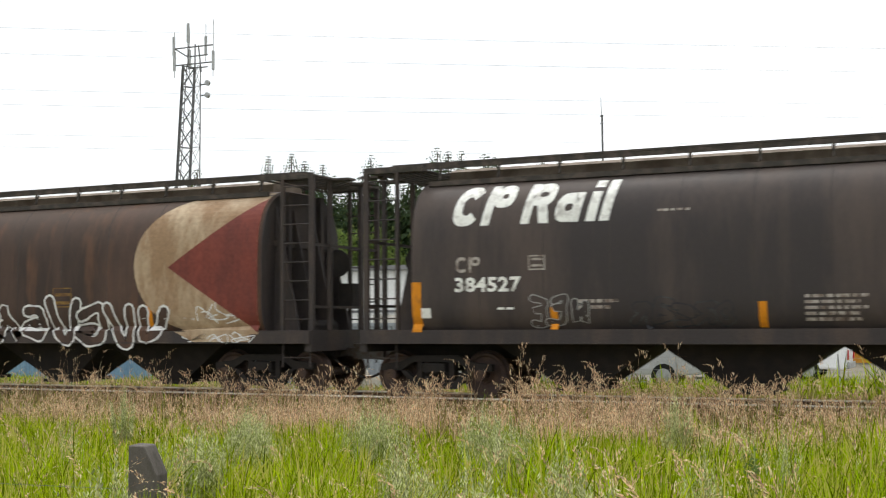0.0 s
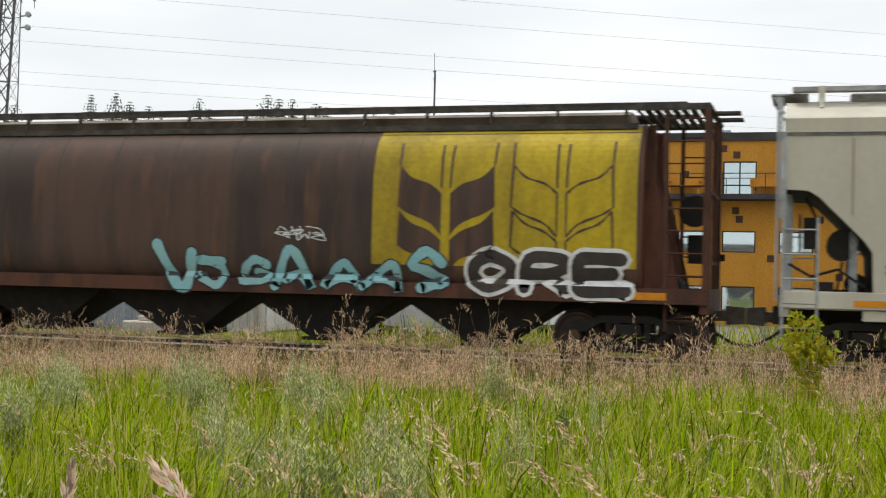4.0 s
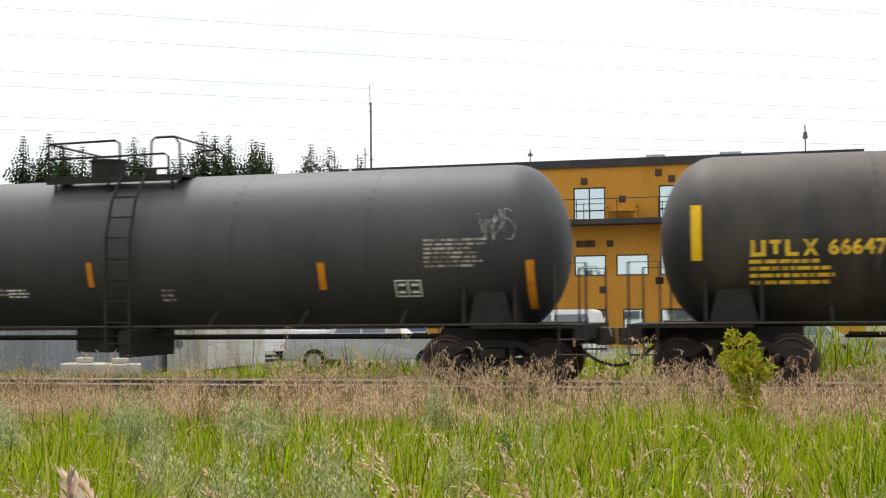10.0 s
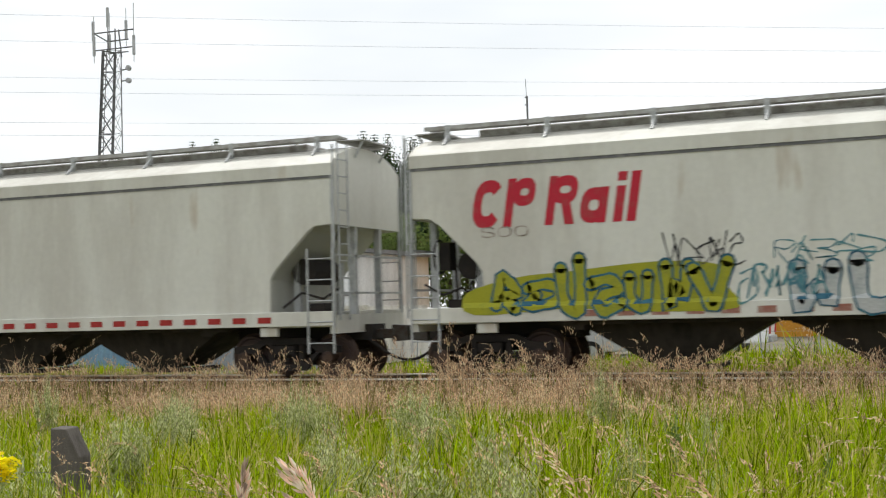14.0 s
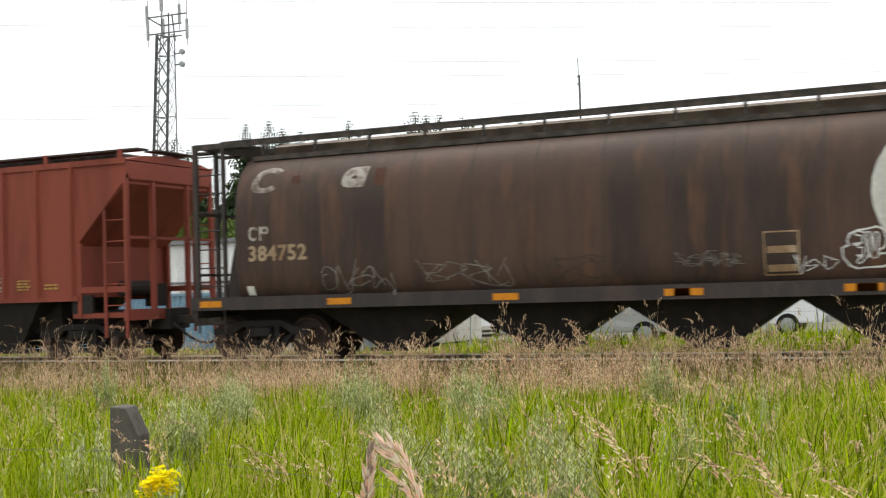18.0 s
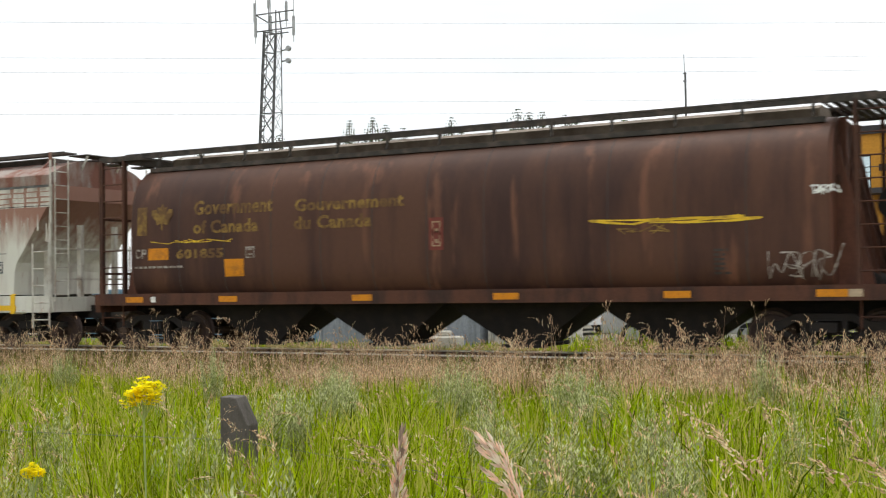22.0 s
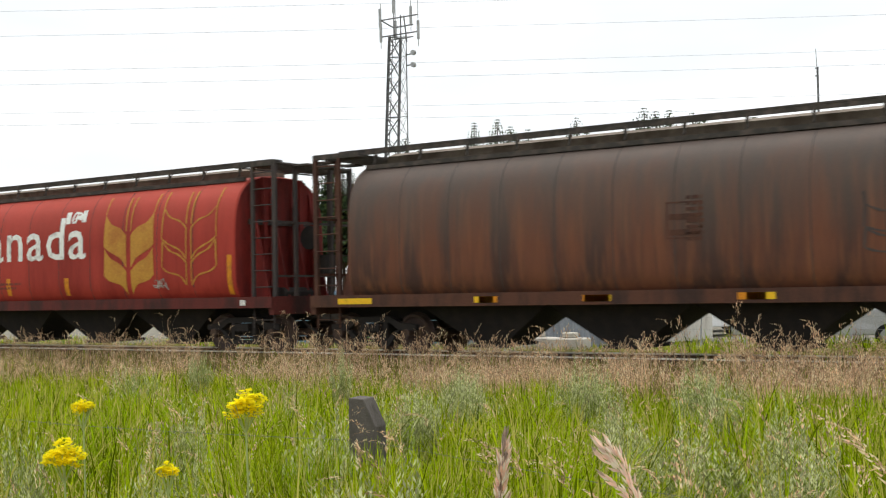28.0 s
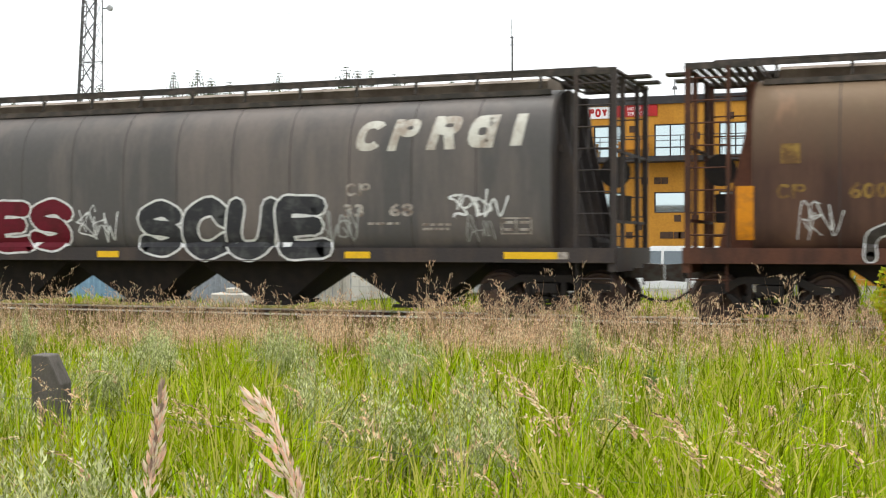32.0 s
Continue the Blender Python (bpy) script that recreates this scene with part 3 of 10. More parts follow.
LETTERS = {"S": [[(0.92, 0.80), (0.55, 1.0), (0.10, 0.82), (0.22, 0.56), (0.75, 0.46), (0.92, 0.20), (0.5, 0.0), (0.05, 0.14)]],
           "C": [[(0.92, 0.72), (0.62, 1.0), (0.15, 0.78), (0.10, 0.25), (0.5, 0.0), (0.95, 0.22)]],
           "U": [[(0.08, 1.0), (0.12, 0.22), (0.5, 0.0), (0.88, 0.22), (0.92, 1.0)]],
           "E": [[(0.92, 0.97), (0.30, 1.0), (0.12, 0.9), (0.10, 0.1), (0.3, 0.0), (0.95, 0.04)], [(0.12, 0.5), (0.78, 0.54)]],
           "O": [[(0.5, 1.0), (0.1, 0.72), (0.1, 0.28), (0.5, 0.0), (0.9, 0.28), (0.9, 0.72), (0.5, 1.0)]],
           "R": [[(0.12, 0.0), (0.12, 0.95), (0.70, 0.97), (0.90, 0.72), (0.62, 0.48), (0.2, 0.46)], [(0.5, 0.46), (0.95, 0.0)]],
           "K": [[(0.1, 0.0), (0.1, 1.0)], [(0.92, 1.0), (0.2, 0.5), (0.98, 0.0)]],
           "A": [[(0.02, 0.0), (0.40, 0.98), (0.62, 0.98), (0.98, 0.0)], [(0.25, 0.32), (0.8, 0.32)]],
           "T": [[(0.0, 0.96), (1.0, 1.0)], [(0.5, 0.96), (0.52, 0.0)]],
           "N": [[(0.08, 0.0), (0.12, 1.0), (0.85, 0.02), (0.95, 1.0)]],
           "2": [[(0.05, 0.74), (0.40, 1.0), (0.85, 0.80), (0.70, 0.5), (0.05, 0.05), (0.95, 0.04)]],
           "4": [[(0.70, 0.0), (0.66, 1.0)], [(0.12, 1.0), (0.10, 0.46), (0.98, 0.5)]]}


def graffiti(car, side, x0, x1, z0, z1, n, line, fill=None, seed=1, w=0.05, label="sprayed graffiti", wild=0.25, back=None, word=""):
    """A row of thick sprayed forms that overlap, each with an outline."""
    rnd = random.Random(seed)
    n = len(word) or n
    step, h = (x1 - x0) / n, z1 - z0
    fill = fill or next(c for c in car.children if c.name.split(".")[0] in ("body", "tank")).material_slots[0].material
    if back:
        bm = bmesh.new()
        bm.faces.new([bm.verts.new((x, 0, z)) for x, z in bubble(rnd, x0 - step * 0.3, x1 + step * 0.3, z0, z1 - 0.08 * h, 0.3)])
        part("graffiti_ground", drape(bm, side, 0.0025), back, car, "sprayed colour field")
    edge, inside = bmesh.new(), bmesh.new()
    for i in range(n):
        a, d = x0 + i * step, step * rnd.uniform(1.0, 1.2)
        lo, hi = z0 + rnd.uniform(0, 0.1) * h, z1 - rnd.uniform(0, wild) * h
        form = [FORMS[rnd.randrange(len(FORMS))]] if not word else LETTERS[word[i]]
        shake, rise = (0.04, 0.0) if word else (0.14, 0.16)
        layer, above = (0.005, 0.0025) if word else (0.0014, 0.0007)
        if not word and rnd.random() < 0.5:
            form = [[(1 - x, z) for x, z in form[0]]]
        thick = min(d * 0.30, (hi - lo) * 0.26) * (1.12 if word else 1.0)
        tilt = rnd.uniform(-0.12, 0.15)
        for j, piece in enumerate(form):
            pts = [(a + d * 0.1 + d * 0.8 * (x + tilt * (z - 0.5)) + rnd.uniform(-shake, shake) * d, lo + thick * 0.5 + (hi - lo - thick) * (z + rnd.uniform(-rise, rise))) for x, z in piece]
            pts = curve_pts(pts, 4)
            for bm, wide, up in ((edge, thick + 2 * w, layer * i + 0.0001 * j), (inside, thick, layer * i + above + 0.0001 * j)):
                stroke(bm, pts, wide, up, 0.04 if word else 0.12)
                for x, z in (pts[0], pts[-1]):
                    bm.faces.new([bm.verts.new((x + wide * 0.48 * math.cos(q * 0.785), up, z + wide * 0.48 * math.sin(q * 0.785))) for q in range(8)])
    part("graffiti", drape(edge, side, 0.008), line, car, label)
    part("graffiti_fill", drape(inside, side, 0.008), fill, car, "sprayed letter filling")


def scrawl(car, side, x0, x1, z0, z1, line, seed=1, w=0.025, n=3, label="scribbled paint tag"):
    """A quick tag: looping strokes in a row, some with a flying tail."""
    rnd = random.Random(seed)
    bm = bmesh.new()
    for i in range(n):
        a = x0 + (x1 - x0) * i / n
        b = x0 + (x1 - x0) * (i + 1.35) / n
        low, high = z0 + rnd.uniform(0, 0.3) * (z1 - z0), z1 - rnd.uniform(0, 0.3) * (z1 - z0)
        form, flip, tilt = FORMS[rnd.randrange(len(FORMS))], rnd.random() < 0.5, rnd.uniform(-0.4, 0.4)
        form = [(1 - x if flip else x, z) for x, z in form]
        pts = [(a + (b - a) * (x + tilt * (z - 0.5)) + rnd.uniform(-0.22, 0.22) * (b - a), low + (high - low) * z + rnd.uniform(-0.16, 0.16) * (z1 - z0)) for x, z in form]
        if rnd.random() < 0.55:
            q = rnd.uniform(0, 1)
            stroke(bm, [(a + (b - a) * q, z0 + rnd.uniform(0, 0.3) * (z1 - z0)), (a + (b - a) * (q + rnd.uniform(-0.6, 0.6)), z1 - rnd.uniform(0, 0.3) * (z1 - z0))], w * 0.8, 0.001 * i + 0.0005)
        if rnd.random() < 0.3:
            pts.append((pts[-1][0] + rnd.uniform(0.3, 0.9) * (b - a), z0 + rnd.uniform(0, 1) * (z1 - z0)))
        stroke(bm, curve_pts(pts, 5), w * rnd.uniform(0.75, 1.15), 0.001 * i)
    part("graffiti", drape(bm, side, 0.006), line, car, label)


def curls(car, side, bends, eyes, line, fill, w=0.035):
    """Fat sprayed curls (points and thickness) with ringed dots (x, z, radius) among them."""
    edge, inside = bmesh.new(), bmesh.new()
    for i, (pts, thick) in enumerate(bends):
        pts = curve_pts(pts, 5)
        stroke(edge, pts, thick + 2 * w, 0.0012 * i, 0.06)
        stroke(inside, pts, thick, 0.0012 * i + 0.0006, 0.06)
        for bm, r in ((edge, thick / 2 + w), (inside, thick / 2)):
            for x, z in (pts[0], pts[-1]):
                bm.faces.new([bm.verts.new((x + r * math.cos(q * 0.524), 0.0012 * i + (0.0006 if bm is inside else 0), z + r * math.sin(q * 0.524))) for q in range(12)])
    part("graffiti", drape(edge, side, 0.006), line, car, "sprayed graffiti curls")
    part("graffiti_fill", drape(inside, side, 0.006), fill, car, "sprayed curl filling")
    for x, z, r in eyes:
        bm, lid = bmesh.new(), bmesh.new()
        for rr in (r, r * 0.72):
            ring(bm, x - rr, x + rr, z - rr * 0.9, z + rr * 0.9, w * 0.7, 0, 16, power=2.0)
        lid.faces.new([lid.verts.new((x + r * 0.6 * math.cos(q * 0.524), 0, z + r * 0.54 * math.sin(q * 0.524))) for q in range(12)])
        part("graffiti_ring", drape(bm, side, 0.017), line, car, "sprayed pale ring")
        part("graffiti_dot", drape(lid, side, 0.0155), M["spray_black"], car, "black sprayed dot")


# ---- freight cars; each is built round its middle, on the rails, with its near side at -y ----
ROUND_Z, ROUND_OUT = 2.35, 1.53
ROUND_TOP, ROUND_LOW = (1.70, 3.2), (1.30, 5.0)   # reach up and down from the widest line, and how square each half is


def side_cyl(z):
    """Half width of the round hopper body, fuller below than above."""
    if z < 1.26:
        return 1.50
    reach, power = ROUND_TOP if z > ROUND_Z else ROUND_LOW
    t = min(1.0, abs(z - ROUND_Z) / reach)
    return ROUND_OUT * (1 - t ** power) ** (1 / power)


def round_ring(x, f=1.0, k=44):
    """The round hopper's cross-section at x."""
    pts = []
    for i in range(k):
        a = 2 * math.pi * (i + 0.5) / k
        c, s = math.cos(a), math.sin(a)
        reach, power = ROUND_TOP if c > 0 else ROUND_LOW
        pts.append((x, ROUND_OUT * f * math.copysign(abs(s) ** (2 / power), s), ROUND_Z + reach * f * math.copysign(abs(c) ** (2 / power), c)))
    return pts


def side_flat(z):
    return 1.515


def side_smooth(z):
    return 1.565 if z < 1.275 else 1.535 if 3.72 < z < 3.99 else 1.50


def side_tank(z):
    t = max(-0.999, min(0.999, (z - 2.42) / 1.45))
    return 1.45 * math.sqrt(1 - t * t)


def cyl_body_mesh():
    xs = [-7.3, -7.28] + [-6.0 + i * 1.5 for i in range(9)] + [7.28, 7.3]
    return loft(bmesh.new(), [round_ring(-7.33, 0.985)] + [round_ring(x) for x in xs] + [round_ring(7.33, 0.985)])


def seam_mesh():
    """A weld seam round the body."""
    return loft(bmesh.new(), [round_ring(dx, f) for dx, f in ((-0.010, 1.0), (-0.007, 1.0014), (0.007, 1.0014), (0.010, 1.0))], caps=False)


def bay_mesh(half_top, half_low, z_top, z_low, y_top, y_low):
    bm = bmesh.new()
    loft(bm, [[(-a, -b, z), (a, -b, z), (a, b, z), (-a, b, z)] for a, b, z in
              ((half_top, y_top, z_top), (half_low, y_low, z_low), (half_low, y_low, z_low - 0.06))])
    box(bm, -half_low - 0.12, half_low + 0.12, -y_low - 0.05, -y_low + 0.08, z_low - 0.08, z_low - 0.02)
    rod(bm, (half_low + 0.08, -y_low - 0.1, z_low - 0.02), (half_low + 0.08, y_low + 0.1, z_low - 0.02), 0.04, 6)
    bmesh.ops.recalc_face_normals(bm, faces=bm.faces)
    return bm


def add_ladder(car, x0, x1, y, z0, z1, mat, n=7, post=0.028):
    ladder = part("ladder", shared(("ladder", round(x0, 3), round(y, 2), z0, z1), lambda: rods([((x, y, z0), (x, y, z1)) for x in (x0, x1)], post, 6)), mat, car)
    poles("rung", (round(x0, 3), round(y, 2), z0, z1, n), [((x0, y, z0 + (z1 - z0) * (i + 0.5) / n), (x1, y, z0 + (z1 - z0) * (i + 0.5) / n)) for i in range(n)], 0.014, mat, ladder, 5)
    return ladder


def hopper_round(body, frame, deck, label, ends=None, sill=None, bays=None, cap=None):
    """The round-sided grain hopper with open end frames."""
    car = thing("hopper_car", label, "freight car", "cars of the train")
    ends, sill = ends or frame, sill or frame
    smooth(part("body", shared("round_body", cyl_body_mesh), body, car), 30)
    for s in (-1, 1):
        def end_cap():
            return loft(bmesh.new(), [round_ring(s * x, 0.984) for x in (7.325, 7.352)])
        part("end_sheet", shared(("round_cap", s), end_cap), cap or ends, car)
    for i in range(11):
        part("body_seam", shared("body_seam", seam_mesh), M["dark_frame"], car, "sooty weld seam").location.x = -6.0 + i * 1.2
    for s in (-1, 1):
        part("side_sill", shared(("round_sill", s), lambda: boxes((-8.42, 8.42, s * 1.44 - 0.06, s * 1.44 + 0.06, 1.0, 1.25), (-8.42, 8.42, s * 1.40 - 0.12, s * 1.40 + 0.06, 1.0, 1.02))), sill, car)
    part("centre_sill", shared("round_centre", lambda: boxes((-8.3, -5.9, -0.32, 0.32, 0.72, 1.02), (5.9, 8.3, -0.32, 0.32, 0.72, 1.02), (-5.9, 5.9, -0.32, 0.32, 0.97, 1.02))), M["under"], car)

    for x in (-4.5, -1.5, 1.5, 4.5):
        ob = part("hopper_bay", shared("round_bay", lambda: bay_mesh(1.50, 0.34, 0.998, 0.22, 0.80, 0.52)), bays or M["under"], car)
        ob.location.x = x
    for s in (-1, 1):
        def floor_():
            return boxes((min(s * 7.2, s * 8.42), max(s * 7.2, s * 8.42), -1.42, 1.42, 1.02, 1.08), (min(s * 8.30, s * 8.44), max(s * 8.30, s * 8.44), -1.46, 1.46, 0.85, 1.25))
        part("end_platform", shared(("round_floor", s), floor_), sill, car)

        bars("end_stiffener", ("round", s), [(s * 7.355, s * 7.46, y - 0.06, y + 0.06, 1.08, 4.0) for y in (-0.62, 0.62)], cap or ends, car)
        bars("end_post", ("round", s), [(s * (x - w), s * (x + w), y - 0.04, y + 0.04, 1.08, 4.2) for y in (-1.32, 1.32) for x, w in ((8.37, 0.05), (7.72, 0.032))]
             + [(s * 8.32, s * 8.40, y - 0.04, y + 0.04, 1.25, 4.2) for y in (-0.62, 0.62)], ends, car)
        bars("cross_bar", ("round", s), [(s * 8.33, s * 8.38, -1.3, 1.3, z - 0.025, z + 0.025) for z in (1.7, 2.9)] + [(s * 7.353, s * 7.42, -1.1, 1.1, 2.9, 3.02)], ends, car)

        for y in (-1.0, -0.35, 0.35, 1.0):
            part("end_brace", shared(("end_brace", s, y), lambda: prism(bmesh.new(), [(s * 7.345, 1.08), (s * 7.95, 1.08), (s * 7.36, 3.7)], y - 0.03, y + 0.03)), cap or ends, car)

        deck_frame = part("end_walkway", shared(("round_top", s), lambda: boxes((s * 7.2, s * 8.42, -1.36, -1.32, 4.16, 4.27), (s * 7.2, s * 8.42, 1.32, 1.36, 4.16, 4.27), (s * 7.2, s * 7.24, -1.32, 1.32, 4.17, 4.2))), deck, car)
        bars("board", ("round", s), [(s * (7.30 + i * 0.15), s * (7.39 + i * 0.15), -1.32, 1.32, 4.2, 4.235) for i in range(8)], deck, deck_frame)
        bars("end_step", ("round", s), [(s * 8.4, s * 8.85, y, y + 0.3, 4.17, 4.21) for y in (-0.75, 0.1)], deck, car)
        for y in (-1.34, 1.34):
            add_ladder(car, min(s * 7.74, s * 8.34), max(s * 7.74, s * 8.34), y, 0.55, 4.2, ends, 10, 0.02)

        poles("brake_cylinder", ("round", s), [((s * 7.75, -0.5, 1.3), (s * 7.75, 0.5, 1.3))], 0.16, M["under"], car, 12)
        bars("control_valve", ("round", s), [(s * 7.9, s * 8.2, 0.55, 0.95, 1.7, 2.2)], M["under"], car)
        poles("brake_wheel", ("round", s), [((s * 8.05, 0.2, 2.6), (s * 8.05, 0.24, 2.6))], 0.28, M["under"], car, 14)

    bars("walk_board", "round", [(-8.0, 8.0, y + k * 0.125, y + k * 0.125 + 0.10, 4.315, 4.35) for y in (-0.98, 0.62) for k in range(3)], deck, car)
    bars("walk_fascia", "round", [(-7.6, 7.6, y - 0.008, y + 0.008, 4.225, 4.313) for y in (-0.965, 0.965)], deck, car)
    for i in range(13):
        for s in (-1, 1):
            def bracket():
                bm = prism(bmesh.new(), [(-0.022, 4.02), (0.022, 4.02), (0.03, 4.315), (-0.03, 4.315)], s * 0.98 - 0.012, s * 0.98 + 0.012)
                return rod(bm, (0, s * 1.05, 4.0), (0, s * 0.84, 4.31), 0.014, 5)
            part("walk_bracket", shared(("round_bracket", s), bracket), deck, car).location.x = -7.0 + i * 14.0 / 12

    bars("top_ridge", "round", [(-7.2, 7.2, min(s * 0.99, s * 1.055), max(s * 0.99, s * 1.055), 3.90, 3.99) for s in (-1, 1)], deck, car)

    def hatch():
        bm = bmesh.new()
        loft(bm, [[(x, y, z) for y, z in ((-0.56, 3.9), (-0.54, 4.20), (-0.3, 4.28), (0.3, 4.28), (0.54, 4.20), (0.56, 3.9))] for x in (-7.0, 7.0)])
        return bm
    part("roof_hatch", shared("round_hatch", hatch), M["trough"], car, "dusty loading trough along the roof")
    add_trucks(car, 7.1)
    add_couplers(car, 8.97)
    return car


def smooth_body_mesh(cut):
    """Straight-sided hopper body: cut is the outline of one end from the roof down."""
    bm = bmesh.new()
    right = cut
    poly = [(-x, z) for x, z in right] + [(x, z) for x, z in reversed(right)]
    prism(bm, poly, -1.5, 1.5)
    return bm


CUT_CURVED = [(8.03, 3.75), (8.03, 2.86), (7.66, 2.84), (7.5, 2.74), (6.82, 2.06), (6.70, 1.88), (6.68, 1.26)]
CUT_STRAIGHT = [(7.72, 3.75), (7.72, 3.42), (6.62, 2.0), (6.55, 1.8), (6.52, 1.26)]


def hopper_smooth(body, label, cut=CUT_CURVED, seams=True, sill=None, deck=None, half=8.65, roof=None, ladders=None, sill_low=1.0, trucks=6.75, seam_mat=None, sheet_mat=None, brackets=None):
    """The straight grey grain hopper with cut-away ends."""
    car = thing("hopper_car", label, "freight car", "cars of the train")
    end = cut[0][0]
    sill, deck, roof, ladders = sill or body, deck or M["deck"], roof or body, ladders or M["galv"]
    part("body", shared(("smooth_body", end), lambda: smooth_body_mesh(cut)), body, car)

    def roof_():
        bm = bmesh.new()
        prof = [(-1.53, 3.75), (-1.535, 3.97), (-1.50, 4.0), (-1.2, 4.17), (-0.7, 4.33), (0, 4.38), (0.7, 4.33), (1.2, 4.17), (1.50, 4.0), (1.535, 3.97), (1.53, 3.75)]
        loft(bm, [[(x, y, z) for y, z in prof] for x in (-end, end)])
        return bm
    part("roof", shared(("smooth_roof", end), roof_), roof, car)
    bars("roof_seam", end, [(-end, end, s * 1.5075 - 0.0075, s * 1.5075 + 0.0075, 3.70, 3.75) for s in (-1, 1)], M["greytext"], car, "dark groove below the roof chord")
    if seams:
        for i in range(9):
            x = -5.47 + i * 1.54
            low = 1.42 if abs(x) < 6.5 else 2.45
            part("panel_seam", shared(("panel_seam", low), lambda: boxes((-0.011, 0.011, -1.506, -1.498, low, 3.66))), seam_mat or M["seam"], car).location.x = x
        part("panel_seam", shared(("panel_seam", 2.45), lambda: boxes((-0.011, 0.011, -1.506, -1.498, 2.45, 3.66))), seam_mat or M["seam"], car).location.x = -7.0
    for s in (-1, 1):
        part("side_sill", shared(("smooth_sill", s, end, sill_low), lambda: boxes((-end, end, s * 1.51 - 0.05, s * 1.51 + 0.05, sill_low, max(sill_low + 0.27, 1.235)), bevel=0.01)), sill, car)
    part("centre_sill", shared("smooth_centre", lambda: boxes((-8.2, -5.3, -0.32, 0.32, 0.70, 1.0), (5.3, 8.2, -0.32, 0.32, 0.70, 1.0), (-5.3, 5.3, -0.32, 0.32, 0.95, 1.0))), M["under"], car)
    bars("skirt", "smooth", [(-5.6, 5.6, s * 1.225 - 0.025, s * 1.225 + 0.025, 0.93, 1.26) for s in (-1, 1)], M["bay"], car)
    for x in (-3.56, 0.0, 3.56):
        def bay():
            bm = bmesh.new()
            rings = []
            for a, b, z in ((1.78, 0.86, 0.97), (1.7, 0.84, 0.94), (1.45, 0.80, 0.83), (0.95, 0.70, 0.53), (0.55, 0.60, 0.29), (0.42, 0.56, 0.22)):
                rings.append([(-a, -b, z), (a, -b, z), (a, b, z), (-a, b, z)])
            loft(bm, rings)
            box(bm, -0.35, 0.75, -0.66, -0.5, 0.13, 0.22)
            rod(bm, (0.7, -0.7, 0.18), (0.7, 0.6, 0.18), 0.04, 6)
            bmesh.ops.recalc_face_normals(bm, faces=bm.faces)
            return bm
        ob = part("hopper_bay", shared("smooth_bay", bay), M["bay"], car)
        ob.location.x = x

    for s in (-1, 1):
        part("end_slope", shared(("smooth_slope", s), lambda: prism(bmesh.new(), [(s * 6.4, 1.3), (s * 5.2, 0.84), (s * 5.0, 0.84), (s * 5.0, 1.3)], -1.22, 1.22)), M["bay"], car)
    for s in (-1, 1):
        bars("end_post", ("smooth", s, end, sill_low), [(s * (end - 0.035), s * (end + 0.015), y - 0.025, y + 0.025, sill_low, 3.75) for y in (-1.5, 1.5)] + [(s * (end - 0.12), s * end, y - 0.05, y + 0.05, 1.0, 2.86) for y in (-0.55, 0.55)]
             + [(s * 6.9, s * 7.02, y - 0.05, y + 0.05, 1.0, 2.3) for y in (-0.9, 0.9)], ladders, car)
        bars("cross_bar", ("smooth", s, end), [(s * (end - 0.02), s * end, -1.5, 1.5, z - 0.02, z + 0.02) for z in (1.6, 2.3)], ladders, car)
        part("end_platform", shared(("smooth_plat", s, end), lambda: boxes((min(s * 6.6, s * end), max(s * 6.6, s * end), -1.46, 1.46, 0.98, 1.06), (min(s * (end - 0.1), s * (end + 0.04)), max(s * (end - 0.1), s * (end + 0.04)), -1.5, 1.5, 0.86, 1.2))), sill, car)
        for y in (-1.56, 1.56):
            add_ladder(car, min(s * (end - 0.52), s * end), max(s * (end - 0.52), s * end), y, 0.5, 2.42, ladders, 5, 0.021)
            add_ladder(car, min(s * (end + 0.04), s * (end + 0.045)), max(s * (end + 0.04), s * (end + 0.045)), y, 2.4, 4.3, ladders, 2, 0.018)

        x = s * (end + 0.10)
        end_ladder = part("end_ladder", shared(("smooth_endladder", s, end), lambda: rods([((x, y, 1.1), (x, y, 4.35)) for y in (-1.48, -1.08)], 0.018, 6)), ladders, car)
        poles("rung", ("smooth_end", s, end), [((x, -1.48, 1.25 + i * 0.31), (x, -1.08, 1.25 + i * 0.31)) for i in range(10)], 0.014, ladders, end_ladder, 5)

        walkway = part("end_walkway", shared(("smooth_platform", s, end), lambda: boxes((s * (end - 0.35), s * (end + 0.24), -0.62, 0.62, 4.47, 4.495))), deck, car)
        for y in (-0.56, 0.56):
            part("walk_bracket", shared(("platform_bracket", s, end, y), lambda: prism(bmesh.new(), [(s * (end + 0.02), 4.15), (s * (end + 0.22), 4.46), (s * (end + 0.17), 4.46), (s * (end + 0.02), 4.2)], y - 0.02, y + 0.02)), ladders, walkway)
